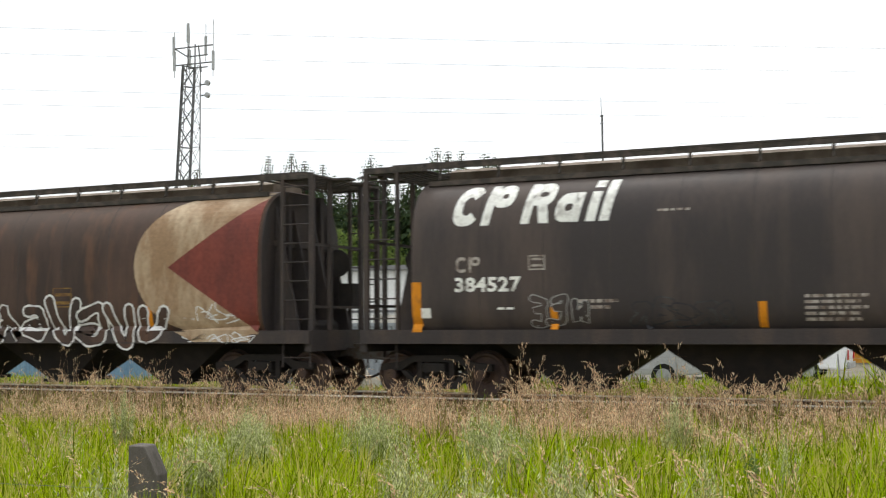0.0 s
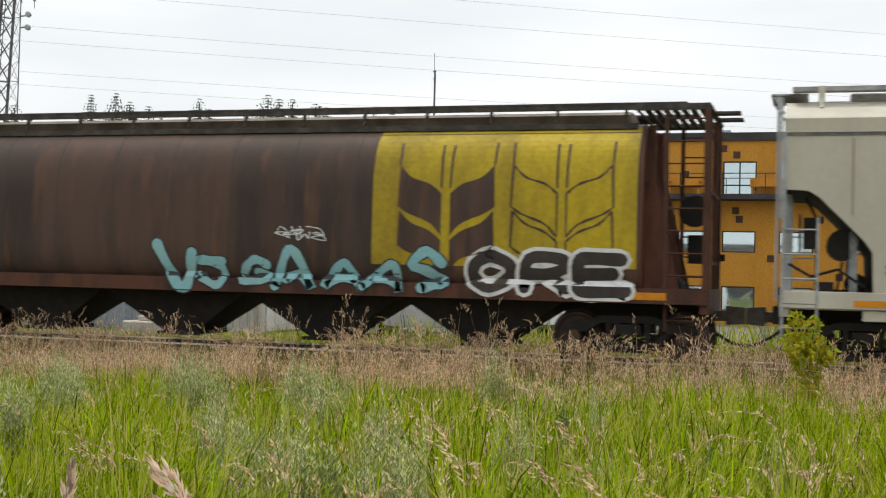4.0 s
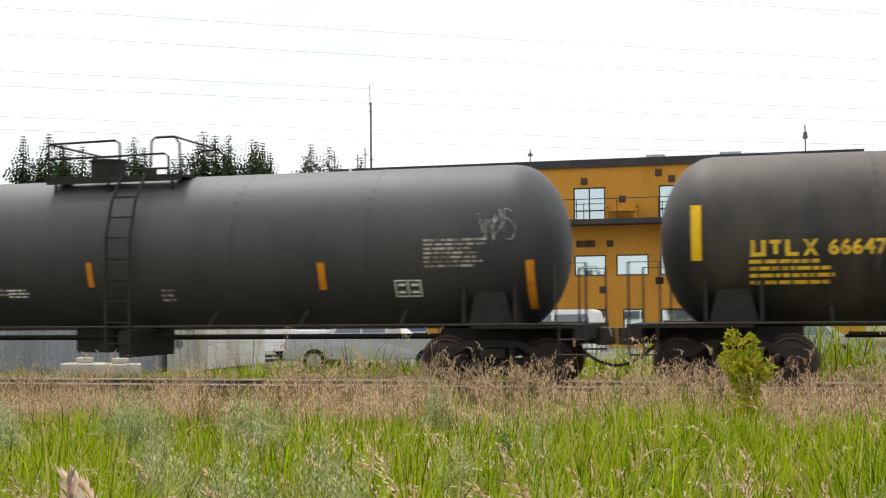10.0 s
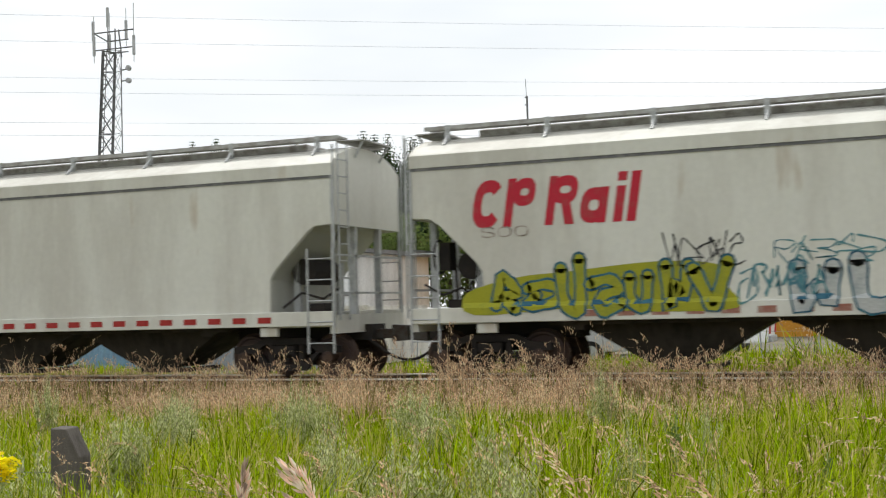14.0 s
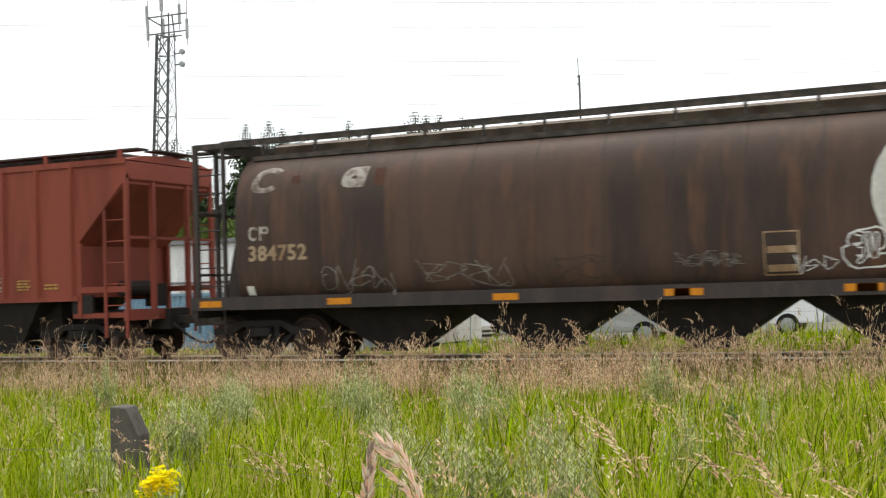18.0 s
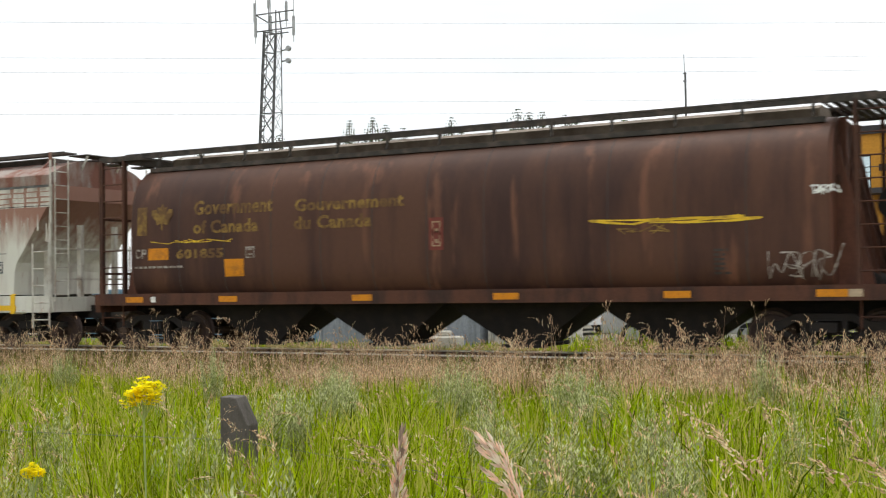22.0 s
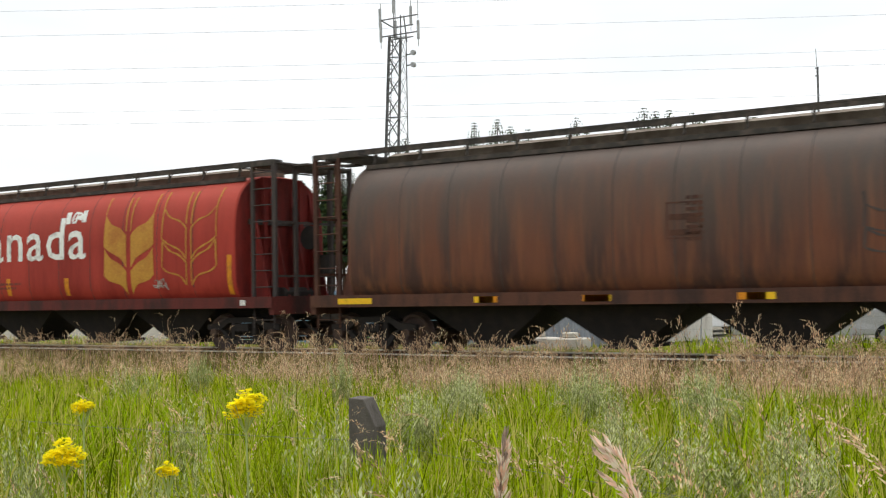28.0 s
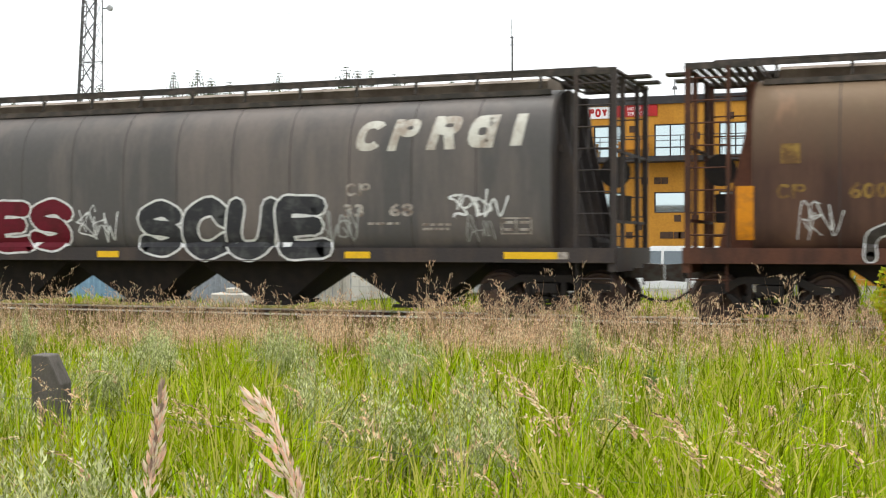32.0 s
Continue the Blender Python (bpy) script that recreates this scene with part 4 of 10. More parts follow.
    if cut is CUT_CURVED:
        for s in (-1, 1):
            def sheet():
                line_ = [(x, z) for x, z in cut[1:]]
                return prism(bmesh.new(), [(s * (x + 0.012), z - 0.012) for x, z in line_] + [(s * (x - 0.03), z + 0.03) for x, z in reversed(line_)], -1.46, 1.46)
            # darker than the body: shade under the sloped end is put into its colour
            part("end_sheet", shared(("end_sheet", s), sheet), sheet_mat or M["under"], car, "sloped end sheet with shade put into its colour")
            part("air_reservoir", shared(("air_reservoir", s), lambda: rod(bmesh.new(), (s * 7.12, -0.95, 2.02), (s * 7.12, 0.1, 2.02), 0.25, 16)), M["under"], car)
            poles("brake_pipe", ("smooth", s), [[(s * 6.8, -1.2, 1.35), (s * 7.2, -1.2, 1.62), (s * 7.6, -1.1, 1.5), (s * 7.95, -1.1, 1.7)], [(s * 7.12, -0.9, 1.75), (s * 7.2, -0.9, 1.3), (s * 7.7, -0.9, 1.1)], [(s * 7.5, -0.6, 1.08), (s * 7.55, -0.6, 2.5), (s * 7.7, -0.6, 2.8)]], 0.025, M["under"], car, 6)
            bars("brake_box", ("smooth", s), [(s * 7.25, s * 7.55, -1.0, -0.6, 1.08, 1.42)], M["under"], car)
    bm = bmesh.new()
    k = 18
    pts = [(-end + 0.25, -0.75 + 0.30 * math.cos(2 * math.pi * i / k), 2.2 + 0.30 * math.sin(2 * math.pi * i / k)) for i in range(k + 1)]
    chain(bm, pts, 0.02, 5)
    for i in range(4):
        a = i * math.pi / 4
        rod(bm, (-end + 0.25, -0.75 + 0.3 * math.cos(a), 2.2 + 0.3 * math.sin(a)), (-end + 0.25, -0.75 - 0.3 * math.cos(a), 2.2 - 0.3 * math.sin(a)), 0.014, 5)
    box(bm, -end + 0.3, -end + 0.5, -0.9, -0.6, 1.95, 2.45)
    part("brake_wheel", bm, M["under"], car)
    bm = bmesh.new()
    rod(bm, (-6.9, -0.6, 1.4), (-6.9, 0.6, 1.4), 0.17, 12)
    box(bm, -7.3, -6.75, -0.7, -0.3, 1.1, 1.3)
    part("air_tank", bm, M["under"], car)

    bars("walk_board", ("smooth", end), [(-end + 0.1, end - 0.1, y + i * 0.13, y + i * 0.13 + 0.11, 4.50, 4.535) for y in (-0.98, 0.60) for i in range(3)], deck, car)
    bars("edge_rail", ("smooth", end), [(-end + 0.1, end - 0.1, y - 0.008, y + 0.008, 4.475, 4.55) for y in (-0.992, 0.998)], deck, car)
    n = 9
    for i in range(n):
        for s in (-1, 1):
            ob = part("walk_bracket", shared(("smooth_bracket", s), lambda: rod(boxes((-0.05, 0.05, s * 0.99 - 0.015, s * 0.99 + 0.015, 4.26, 4.56)), (0, s * 1.2, 4.17), (0, s * 0.99, 4.36), 0.03, 5)), brackets or (body if seams else ladders), car)
            ob.location.x = -end + 0.55 + i * (2 * end - 1.1) / (n - 1)
    part("roof_hatch", shared(("smooth_hatch", end), lambda: boxes((-end + 1.0, end - 1.0, -0.56, 0.56, 4.34, 4.495), bevel=0.02)), deck, car)
    for x in (-6.65, 6.65):
        part("jacking_pad", shared("jacking_pad", lambda: boxes((-0.18, 0.18, -1.5, -1.40, 0.82, 0.99), bevel=0.01)), sill, car).location.x = x
    add_trucks(car, trucks)
    add_couplers(car, half)
    return car


RIBS = [-7.17, -6.39, -5.61, -4.77, -3.94, -3.09, -2.22, -1.35, -0.37, 0.59, 1.52, 2.46, 3.29, 4.13, 4.93, 5.75, 6.5, 7.12]
RIBS_EVEN = [-6.64 + i * 13.69 / 15 for i in range(16)]


def hopper_ribbed(body, rib, bays, label, ribs=RIBS, half=9.15, end=8.55, low=1.36, rib_w=0.085, deck=None, ladders=None, bay_x=(-4.6, 0.0, 4.6), ends=None):
    """The flat-sided grain hopper with upright ribs and triangular end openings."""
    car = thing("hopper_car", label, "freight car", "cars of the train")
    deck, ladders = deck or M["deck"], ladders or M["oldwhite"]
    cut = [(end, 4.08), (end, 3.72), (7.16, 2.40), (7.16, low)]
    part("body", shared(("ribbed_body", end, low), lambda: smooth_body_mesh(cut)), body, car)
    bars("top_chord", end, [(-end, end, s * 1.51 - 0.03, s * 1.51 + 0.03, 4.02, 4.14) for s in (-1, 1)], rib, car)

    def roof_():
        bm = bmesh.new()
        loft(bm, [[(x, y, z) for y, z in ((-1.5, 4.10), (-0.9, 4.22), (0, 4.27), (0.9, 4.22), (1.5, 4.10))] for x in (-end, end)])
        return bm
    part("roof", shared(("ribbed_roof", end), roof_), body, car)
    for at in ribs:
        for s in (-1, 1):
            def rib_():
                prof = [(-rib_w, s * 1.498), (-rib_w * 0.5, s * 1.575), (rib_w * 0.5, s * 1.575), (rib_w, s * 1.498)]
                bm = loft(bmesh.new(), [[(x, y, z) for x, y in prof] for z in (low, 4.03)])
                bmesh.ops.recalc_face_normals(bm, faces=bm.faces)
                return bm
            part("rib", shared(("rib", low, rib_w, s), rib_), rib, car).location.x = at
    bars("side_sill", ("ribbed", low), [(-7.2, 7.2, s * 1.51 - 0.04, s * 1.51 + 0.04, low - 0.07, low + 0.03) for s in (-1, 1)], rib, car)
    part("centre_sill", shared("ribbed_centre", lambda: boxes((-8.6, 8.6, -0.34, 0.34, 0.62, 1.05))), M["under"], car)
    part("belly", shared("ribbed_belly", lambda: boxes((-6.2, 6.2, -0.9, 0.9, 0.60, 1.36))), M["under"], car, "dark centre sill between the bays")
    for x in bay_x:
        def bay():
            bm = bmesh.new()
            loft(bm, [[(-a, -b, z), (a, -b, z), (a, b, z), (-a, b, z)] for a, b, z in ((1.55, 1.46, low - 0.02), (0.66, 1.05, 0.40), (0.62, 1.0, 0.26))])
            box(bm, -0.5, 1.0, -1.1, -0.85, 0.17, 0.26)
            bmesh.ops.recalc_face_normals(bm, faces=bm.faces)
            return bm
        part("hopper_bay", shared(("ribbed_bay", low), bay), bays, car).location.x = x
    for s in (-1, 1):
        bars("end_post", ("ribbed", s, end), [(s * (end - 0.07), s * end, y - 0.05, y + 0.05, 0.95, 3.8) for y in (-1.46, 1.46)] + [(s * 7.17, s * 7.26, y - 0.05, y + 0.05, 0.95, 2.45) for y in (-1.46, 1.46)]
             + [(s * (end - 0.1), s * end, y - 0.05, y + 0.05, 0.95, 3.7) for y in (-0.6, 0.6)], ladders, car)
        bars("cross_bar", ("ribbed", s, end), [(s * 7.26, s * (end - 0.07), y - 0.04, y + 0.04, 1.42, 1.54) for y in (-1.47, 1.47)] + [(s * (end - 0.04), s * end, -1.41, 1.41, 2.5, 2.56)], ladders, car)

        def slope():
            bm = bmesh.new()
            prism(bm, [(s * (end - 0.05), 3.7), (s * (end - 0.05), 3.62), (s * 5.9, 1.25), (s * 5.9, 1.40)], -1.46, 1.46)
            bmesh.ops.recalc_face_normals(bm, faces=bm.faces)
            return bm
        part("slope_sheet", shared(("ribbed_slope", s, end), slope), ends or body, car)
        part("end_platform", shared(("ribbed_plat", s, end), lambda: boxes((min(s * 7.0, s * end), max(s * 7.0, s * end), -1.46, 1.46, 0.90, 1.0), (min(s * (end - 0.12), s * (end + 0.03)), max(s * (end - 0.12), s * (end + 0.03)), -1.5, 1.5, 0.84, 1.06))), ladders, car)
        for y in (-1.52, 1.52):
            add_ladder(car, min(s * (end - 0.55), s * (end - 0.02)), max(s * (end - 0.55), s * (end - 0.02)), y, 0.5, 3.1, ladders, 6, 0.035)

        poles("brake_cylinder", ("ribbed", s), [((s * 7.5, -0.5, 1.5), (s * 7.5, 0.5, 1.5))], 0.17, M["under"], car, 12)
        bars("control_valve", ("ribbed", s), [(s * 7.3, s * 7.6, 0.52, 0.9, 1.1, 1.6)], M["under"], car)
        bars("gusset", ("ribbed", s), [(s * 7.0, s * 7.5, -1.48, -1.40, 1.0, 1.38)], M["under"], car)
        part("end_walkway", shared(("ribbed_platform", s, end), lambda: boxes((s * (end - 0.25), s * (end + 0.14), -0.58, 0.58, 4.335, 4.36))), deck, car)

    bars("walk_board", ("ribbed", end), [(-end + 0.1, end - 0.1, y + i * 0.13, y + i * 0.13 + 0.11, 4.36, 4.395) for y in (-0.98, 0.60) for i in range(3)], deck, car)
    for i in range(9):
        for s in (-1, 1):
            part("walk_bracket", shared(("ribbed_bracket", s), lambda: boxes((-0.05, 0.05, s * 0.98 - 0.02, s * 0.98 + 0.02, 4.12, 4.40))), rib, car).location.x = -7.9 + i * 15.8 / 8
    part("roof_hatch", shared(("ribbed_hatch", end), lambda: boxes((-end + 1, end - 1, -0.57, 0.57, 4.22, 4.40), bevel=0.02)), deck, car)
    add_trucks(car, 6.85)
    add_couplers(car, half)
    return car


def tank_car(body, label, half=9.29):
    """The black tank car with a dome platform."""
    car = thing("tank_car", label, "freight car", "cars of the train")

    def tank():
        bm = bmesh.new()
        k = 40

        def ring_at(x, r):
            return [(x, r * math.sin(2 * math.pi * i / k), 2.42 + r * math.cos(2 * math.pi * i / k)) for i in range(k)]
        dome = [(0.92 * math.sin(a), 1.45 * math.cos(a)) for a in (i * math.pi / 2 / 8 for i in range(8))]
        rings = [ring_at(-7.6 - dx, r) for dx, r in reversed(dome)] + [ring_at(x, 1.45) for x in (-4, 0, 4)] + [ring_at(7.6 + dx, r) for dx, r in dome]
        loft(bm, rings)
        return bm
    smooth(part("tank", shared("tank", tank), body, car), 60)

    for x in (-5.1, -2.6, 0.15, 2.7, 5.2):
        def band():
            k = 40
            rings = [[(dx, r * math.sin(2 * math.pi * i / k), 2.42 + r * math.cos(2 * math.pi * i / k)) for i in range(k)] for dx, r in ((-0.05, 1.45), (-0.04, 1.455), (0.04, 1.455), (0.05, 1.45))]
            return loft(bmesh.new(), rings, caps=False)
        part("tank_seam", shared("tank_seam", band), body, car).location.x = x

    def dome_():
        bm = bmesh.new()
        rod(bm, (-0.5, 0, 3.8), (-0.5, 0, 4.22), 0.34, 16)
        rod(bm, (-0.5, 0, 4.22), (-0.5, 0, 4.26), 0.37, 16)
        return bm
    part("manway", shared("tank_dome", dome_), M["under"], car)
    poles("relief_valve", "tank", [((0.35, 0.1, 3.8), (0.35, 0.1, 4.08))], 0.12, M["under"], car, 10)

    bars("platform_board", "tank", [(-1.25, 1.5, y, y + 0.38, 3.80, 3.84) for y in (-0.98, 0.60)] + [(-1.25, -0.95, -0.60, 0.60, 3.80, 3.84), (1.2, 1.5, -0.60, 0.60, 3.80, 3.84)] + [(-1.25, 1.5, y, y + 0.03, 3.72, 3.80) for y in (-0.98, 0.95)], M["under"], car)
    poles("platform_leg", "tank", [((x, s * 0.9, 3.55), (x, s * 0.9, 3.8)) for x in (-1.1, 0.0, 1.3) for s in (-1, 1)], 0.03, M["under"], car, 5)

    poles("handrail", "tank", [q for y in (-0.98, 0.98) for q in ([(-1.2, y, 3.84), (-1.2, y, 4.48), (0.18, y, 4.50), (0.27, y, 4.44), (0.29, y, 3.84)], [(0.9, y, 3.84), (0.92, y, 4.46), (1.0, y, 4.52), (1.38, y, 4.52), (1.48, y, 4.4), (1.5, y, 3.84)], [(-1.2, y, 4.2), (0.29, y, 4.2)])]
          + [[(-1.2, -0.98, 4.48), (-1.2, 0.98, 4.48)], [(1.38, -0.98, 4.52), (1.38, 0.98, 4.52)]], 0.022, M["under"], car)

    side_ladder = part("side_ladder", shared("tank_ladder", lambda: chain(chain(bmesh.new(), [(0.33, -0.98, 3.84), (0.33, -1.35, 3.35), (0.33, -1.56, 2.7), (0.33, -1.58, 0.62)], 0.03), [(0.80, -0.98, 3.84), (0.80, -1.35, 3.35), (0.80, -1.56, 2.7), (0.80, -1.58, 0.62)], 0.03)), M["under"], car)
    heights = [0.75 + i * 0.38 for i in range(8)]
    poles("rung", "tank", [((0.33, y, z), (0.80, y, z)) for z, y in ((z, -1.58 if z < 2.7 else -1.56 + (z - 2.7) * 0.4) for z in heights)], 0.015, M["under"], side_ladder, 5)
    poles("body_rail", "tank", [((-8.6, s * 1.56, 1.05), (8.6, s * 1.56, 1.05)) for s in (-1, 1)], 0.022, M["steel"], car)

    for s in (-1, 1):
        bars("stub_sill", s, [(s * 6.2, s * 9.0, -0.42, 0.42, 0.70, 0.98)], M["under"], car)
        bars("end_sill", s, [(s * 8.75, s * 9.0, -1.5, 1.5, 0.80, 0.98)], M["under"], car)
        bars("end_deck", s, [(s * 7.0, s * 9.0, -1.45, 1.45, 0.98, 1.04)], M["under"], car)
        part("saddle", shared(("saddle", s), lambda: prism(bmesh.new(), [(s * 6.9, 1.04), (s * 7.7, 1.04), (s * 7.55, 1.6), (s * 7.05, 1.6)], -1.2, 1.2)), M["under"], car)
        bars("saddle_rib", s, [(s * x - 0.03, s * x + 0.03, -1.3, 1.3, 1.04, 1.75) for x in (6.86, 7.74)], M["under"], car)
    poles("rail_bracket", "tank", [((x, -1.5, 1.05), (x, -1.1, 1.3)) for x in (-5.8, -3.9, -2.2, 2.3, 4.0, 5.8)], 0.03, M["under"], car, 5)
    bars("outlet", "tank", [(-1.0, -0.2, -0.3, 0.3, 0.55, 1.02)], M["under"], car)
    poles("pipe", "tank", [((-5.5, -0.4, 0.86), (6.2, -0.4, 0.86)), ((-5.5, 0.4, 0.80), (6.2, 0.4, 0.80))], 0.03, M["under"], car)
    poles("air_tank", "tank", [((-4.9, -0.6, 0.78), (-3.9, -0.6, 0.78))], 0.18, M["under"], car, 10)
    bars("ladder_bracket", "tank", [(0.55, 0.75, -1.5, 0.3, 0.5, 0.98)], M["under"], car)
    for s in (-1, 1):
        poles("end_handrail", ("tank", s), [[(s * 8.45, y, 1.05), (s * 8.45, y, 2.05), (s * 8.95, y, 2.05), (s * 8.95, y, 1.0)] for y in (-1.45, 1.45)], 0.02, M["steel"], car)
        poles("step", ("tank", s), [[(s * 8.5, y, z), (s * 8.95, y, z)] for y in (-1.49, 1.41) for z in (0.55, 0.8)] + [[(s * x, y, 0.5), (s * x, y, 1.05)] for y in (-1.49, 1.41) for x in (8.5, 8.95)], 0.017, M["steel"], car, 5)
    add_trucks(car, 7.3)
    add_couplers(car, half)
    return car


def paint(car, name, bm, mat, side, label="", lift=0.006):
    return part(name, drape(bm, side, lift), mat, car, label)


def sill_side(z):
    return 1.562


# ---- car liveries ----
M["seam"] = material("rusty_panel_seam", (0.25, 0.215, 0.17), (0.37, 0.345, 0.29), 0.5, 3.0, 0.3, rough=0.7, grain_by=0.035, bump=0.04)
M["bay"] = material("grimy_brown_bays", (0.046, 0.039, 0.031), (0.024, 0.022, 0.018), 0.5, 3.0, 0.4, rough=0.75, grain_by=0.035, bump=0.04)
M["cp_black"] = material("faded_black_paint", (0.047, 0.040, 0.040), (0.083, 0.064, 0.057), 0.5, 0.8, 0.18, rough=0.5, grain_by=0.035, bump=0.04, top_tone=((0.098, 0.078, 0.067), 3.0, 4.2, 0.5))
M["cp_black2"] = material("greyed_black_paint", (0.094, 0.088, 0.086), (0.160, 0.135, 0.124), 0.5, 0.8, 0.18, rough=0.5, grain_by=0.035, bump=0.04, top_tone=((0.158, 0.136, 0.119), 3.0, 4.2, 0.5))
M["cp_brown"] = material("sooty_brown_paint", (0.092, 0.056, 0.043), (0.048, 0.034, 0.029), 0.55, 0.9, 0.16, rough=0.55, third=(0.140, 0.071, 0.043), third_at=0.56, third_soft=0.2, grain_by=0.035, bump=0.04, top_tone=((0.146, 0.106, 0.084), 3.0, 4.2, 0.5))
M["gov_brown"] = material("grimy_brown_paint", (0.112, 0.060, 0.041), (0.058, 0.032, 0.025), 0.5, 0.8, 0.15, rough=0.55, third=(0.184, 0.092, 0.059), third_at=0.6, grain_by=0.035, bump=0.04, top_tone=((0.306, 0.216, 0.134), 2.6, 4.0, 0.58))
M["gov_dark"] = material("dark_grimy_brown_paint", (0.098, 0.046, 0.030), (0.050, 0.025, 0.021), 0.5, 0.8, 0.15, rough=0.55, third=(0.161, 0.072, 0.045), third_at=0.6, grain_by=0.035, bump=0.04, top_tone=((0.138, 0.081, 0.057), 3.0, 4.2, 0.35))
M["rust_brown"] = material("rust_streaked_brown", (0.150, 0.058, 0.033), (0.068, 0.036, 0.028), 0.55, 1.7, 0.10, rough=0.6, third=(0.205, 0.082, 0.040), third_at=0.50, third_soft=0.25, grain_by=0.035, bump=0.04, top_tone=((0.112, 0.092, 0.080), 2.0, 3.6, 0.85))
M["red"] = material("bright_red_paint", (0.385, 0.046, 0.031), (0.245, 0.028, 0.020), 0.5, 0.8, 0.15, rough=0.6, grain_by=0.035, bump=0.04, top_tone=((0.465, 0.078, 0.053), 2.6, 3.9, 0.7))
M["red_frame"] = material("dull_red_frame", (0.115, 0.025, 0.020), (0.050, 0.022, 0.019), 0.5, 2.0, 0.3, rough=0.65)
M["brown_frame"] = material("rusty_brown_frame", (0.101, 0.044, 0.028), (0.047, 0.027, 0.022), 0.5, 2.0, 0.3, rough=0.7)
M["rust_end"] = material("rusty_red_end_sheet", (0.150, 0.062, 0.040), (0.075, 0.036, 0.026), 0.5, 1.5, 0.3, rough=0.7, grain_by=0.1)
# the red body paint darkened: soot, and the shade on the car's end
M["red_end"] = material("sooty_shaded_red_end_sheet", (0.215, 0.026, 0.021), (0.105, 0.020, 0.018), 0.5, 1.5, 0.3, rough=0.7, grain_by=0.1)
M["dark_frame"] = material("dark_grey_frame", (0.048, 0.041, 0.040), (0.075, 0.057, 0.049), 0.5, 2.0, 0.3, rough=0.6)
M["soo_grey"] = material("light_grey_paint", (0.53, 0.495, 0.41), (0.455, 0.42, 0.345), 0.5, 0.7, 0.25, rough=0.5, grain_by=0.035, bump=0.04)
M["soo_grey2"] = material("clean_grey_and_shaded_white_paint", (0.404, 0.406, 0.365), (0.353, 0.356, 0.318), 0.5, 0.7, 0.25, rough=0.5, grain_by=0.035, bump=0.04)
M["cp_white"] = material("off_white_paint", (0.580, 0.575, 0.522), (0.477, 0.462, 0.412), 0.5, 0.7, 0.2, rough=0.5, third=(0.415, 0.359, 0.282), third_at=0.66, grain_by=0.035, bump=0.04)
M["rust_white"] = material("rusted_cream_paint", (0.76, 0.675, 0.55), (0.42, 0.205, 0.077), 0.62, 1.5, 0.25, rough=0.7, third=(0.40, 0.20, 0.065), third_at=0.58, grain_by=0.16, fine=9.0, bump=0.04, top_tone=((0.48, 0.26, 0.10), 1.9, 3.9, 0.4))
M["rust_rib"] = material("rusted_rib", (0.50, 0.38, 0.25), (0.26, 0.13, 0.06), 0.55, 2.0, 0.25, rough=0.75, grain_by=0.14, fine=9.0)
M["grey_white"] = material("stained_cream_paint", (0.555, 0.476, 0.394), (0.384, 0.280, 0.197), 0.5, 1.2, 0.2, rough=0.7, third=(0.320, 0.156, 0.068), third_at=0.66, grain_by=0.12, fine=9.0, bump=0.04)
M["stain_rib"] = material("brown_stained_rib", (0.30, 0.22, 0.15), (0.130, 0.058, 0.032), 0.6, 3.0, 0.3, rough=0.75)
M["oldwhite"] = material("chipped_white_paint", (0.60, 0.58, 0.52), (0.36, 0.30, 0.25), 0.5, 4.0, 0.5, rough=0.65)
M["trough"] = material("dusty_roof_trough", (0.19, 0.155, 0.12), (0.11, 0.085, 0.065), 0.5, 1.5, 0.5, rough=0.8)
M["pale_bay"] = material("dusty_pale_bays", (0.44, 0.37, 0.28), (0.28, 0.22, 0.16), 0.5, 1.5, 0.5, rough=0.8)
M["nokl"] = material("red_oxide_paint", (0.254, 0.063, 0.042), (0.159, 0.041, 0.028), 0.45, 0.9, 0.15, rough=0.6, grain_by=0.035, bump=0.04)
M["flake"] = material("flaking_white_over_red", (0.653, 0.642, 0.571), (0.50, 0.46, 0.41), 0.45, 4.2, 0.11, rough=0.65, third=(0.36, 0.22, 0.17), third_at=0.66, grain_by=0.06, bump=0.04, top_tone=((0.29, 0.135, 0.095), 2.25, 3.0, 0.92))
M["flake_roof"] = material("flaking_red_roof", (0.209, 0.094, 0.068), (0.302, 0.259, 0.230), 0.5, 2.0, 0.3, rough=0.7)
# both tanks pale upwards: sky reflection and haze put into the colour, besides dust
M["tankblack"] = material("dusty_black_tank_sky_sheen", (0.016, 0.015, 0.016), (0.030, 0.025, 0.021), 0.5, 0.5, 0.4, spec=0.4, rough=0.6, third=(0.075, 0.054, 0.040), third_at=0.42, third_soft=0.4, grain_by=0.035, bump=0.04, top_tone=((0.13, 0.106, 0.084), 2.8, 4.0, 0.65))
M["tankblack2"] = material("dull_black_tank_sky_sheen", (0.024, 0.026, 0.031), (0.042, 0.039, 0.039), 0.5, 0.5, 0.4, spec=0.5, rough=0.6, grain_by=0.035, bump=0.04, top_tone=((0.115, 0.108, 0.108), 2.5, 3.9, 0.65))
M["creampaint"] = material("stained_cream_paint_mark", (0.47, 0.365, 0.25), (0.28, 0.18, 0.105), 0.6, 1.0, 0.3, rough=0.6, third=(0.20, 0.11, 0.06), third_at=0.66)
M["whitepaint"] = material("white_paint", (0.592, 0.576, 0.544), (0.480, 0.440, 0.384), 0.4, 1.0, 0.3, rough=0.55)
M["markred"] = material("dull_red_paint", (0.200, 0.050, 0.036), (0.136, 0.040, 0.032), 0.5, 1.0, 0.3, rough=0.55)
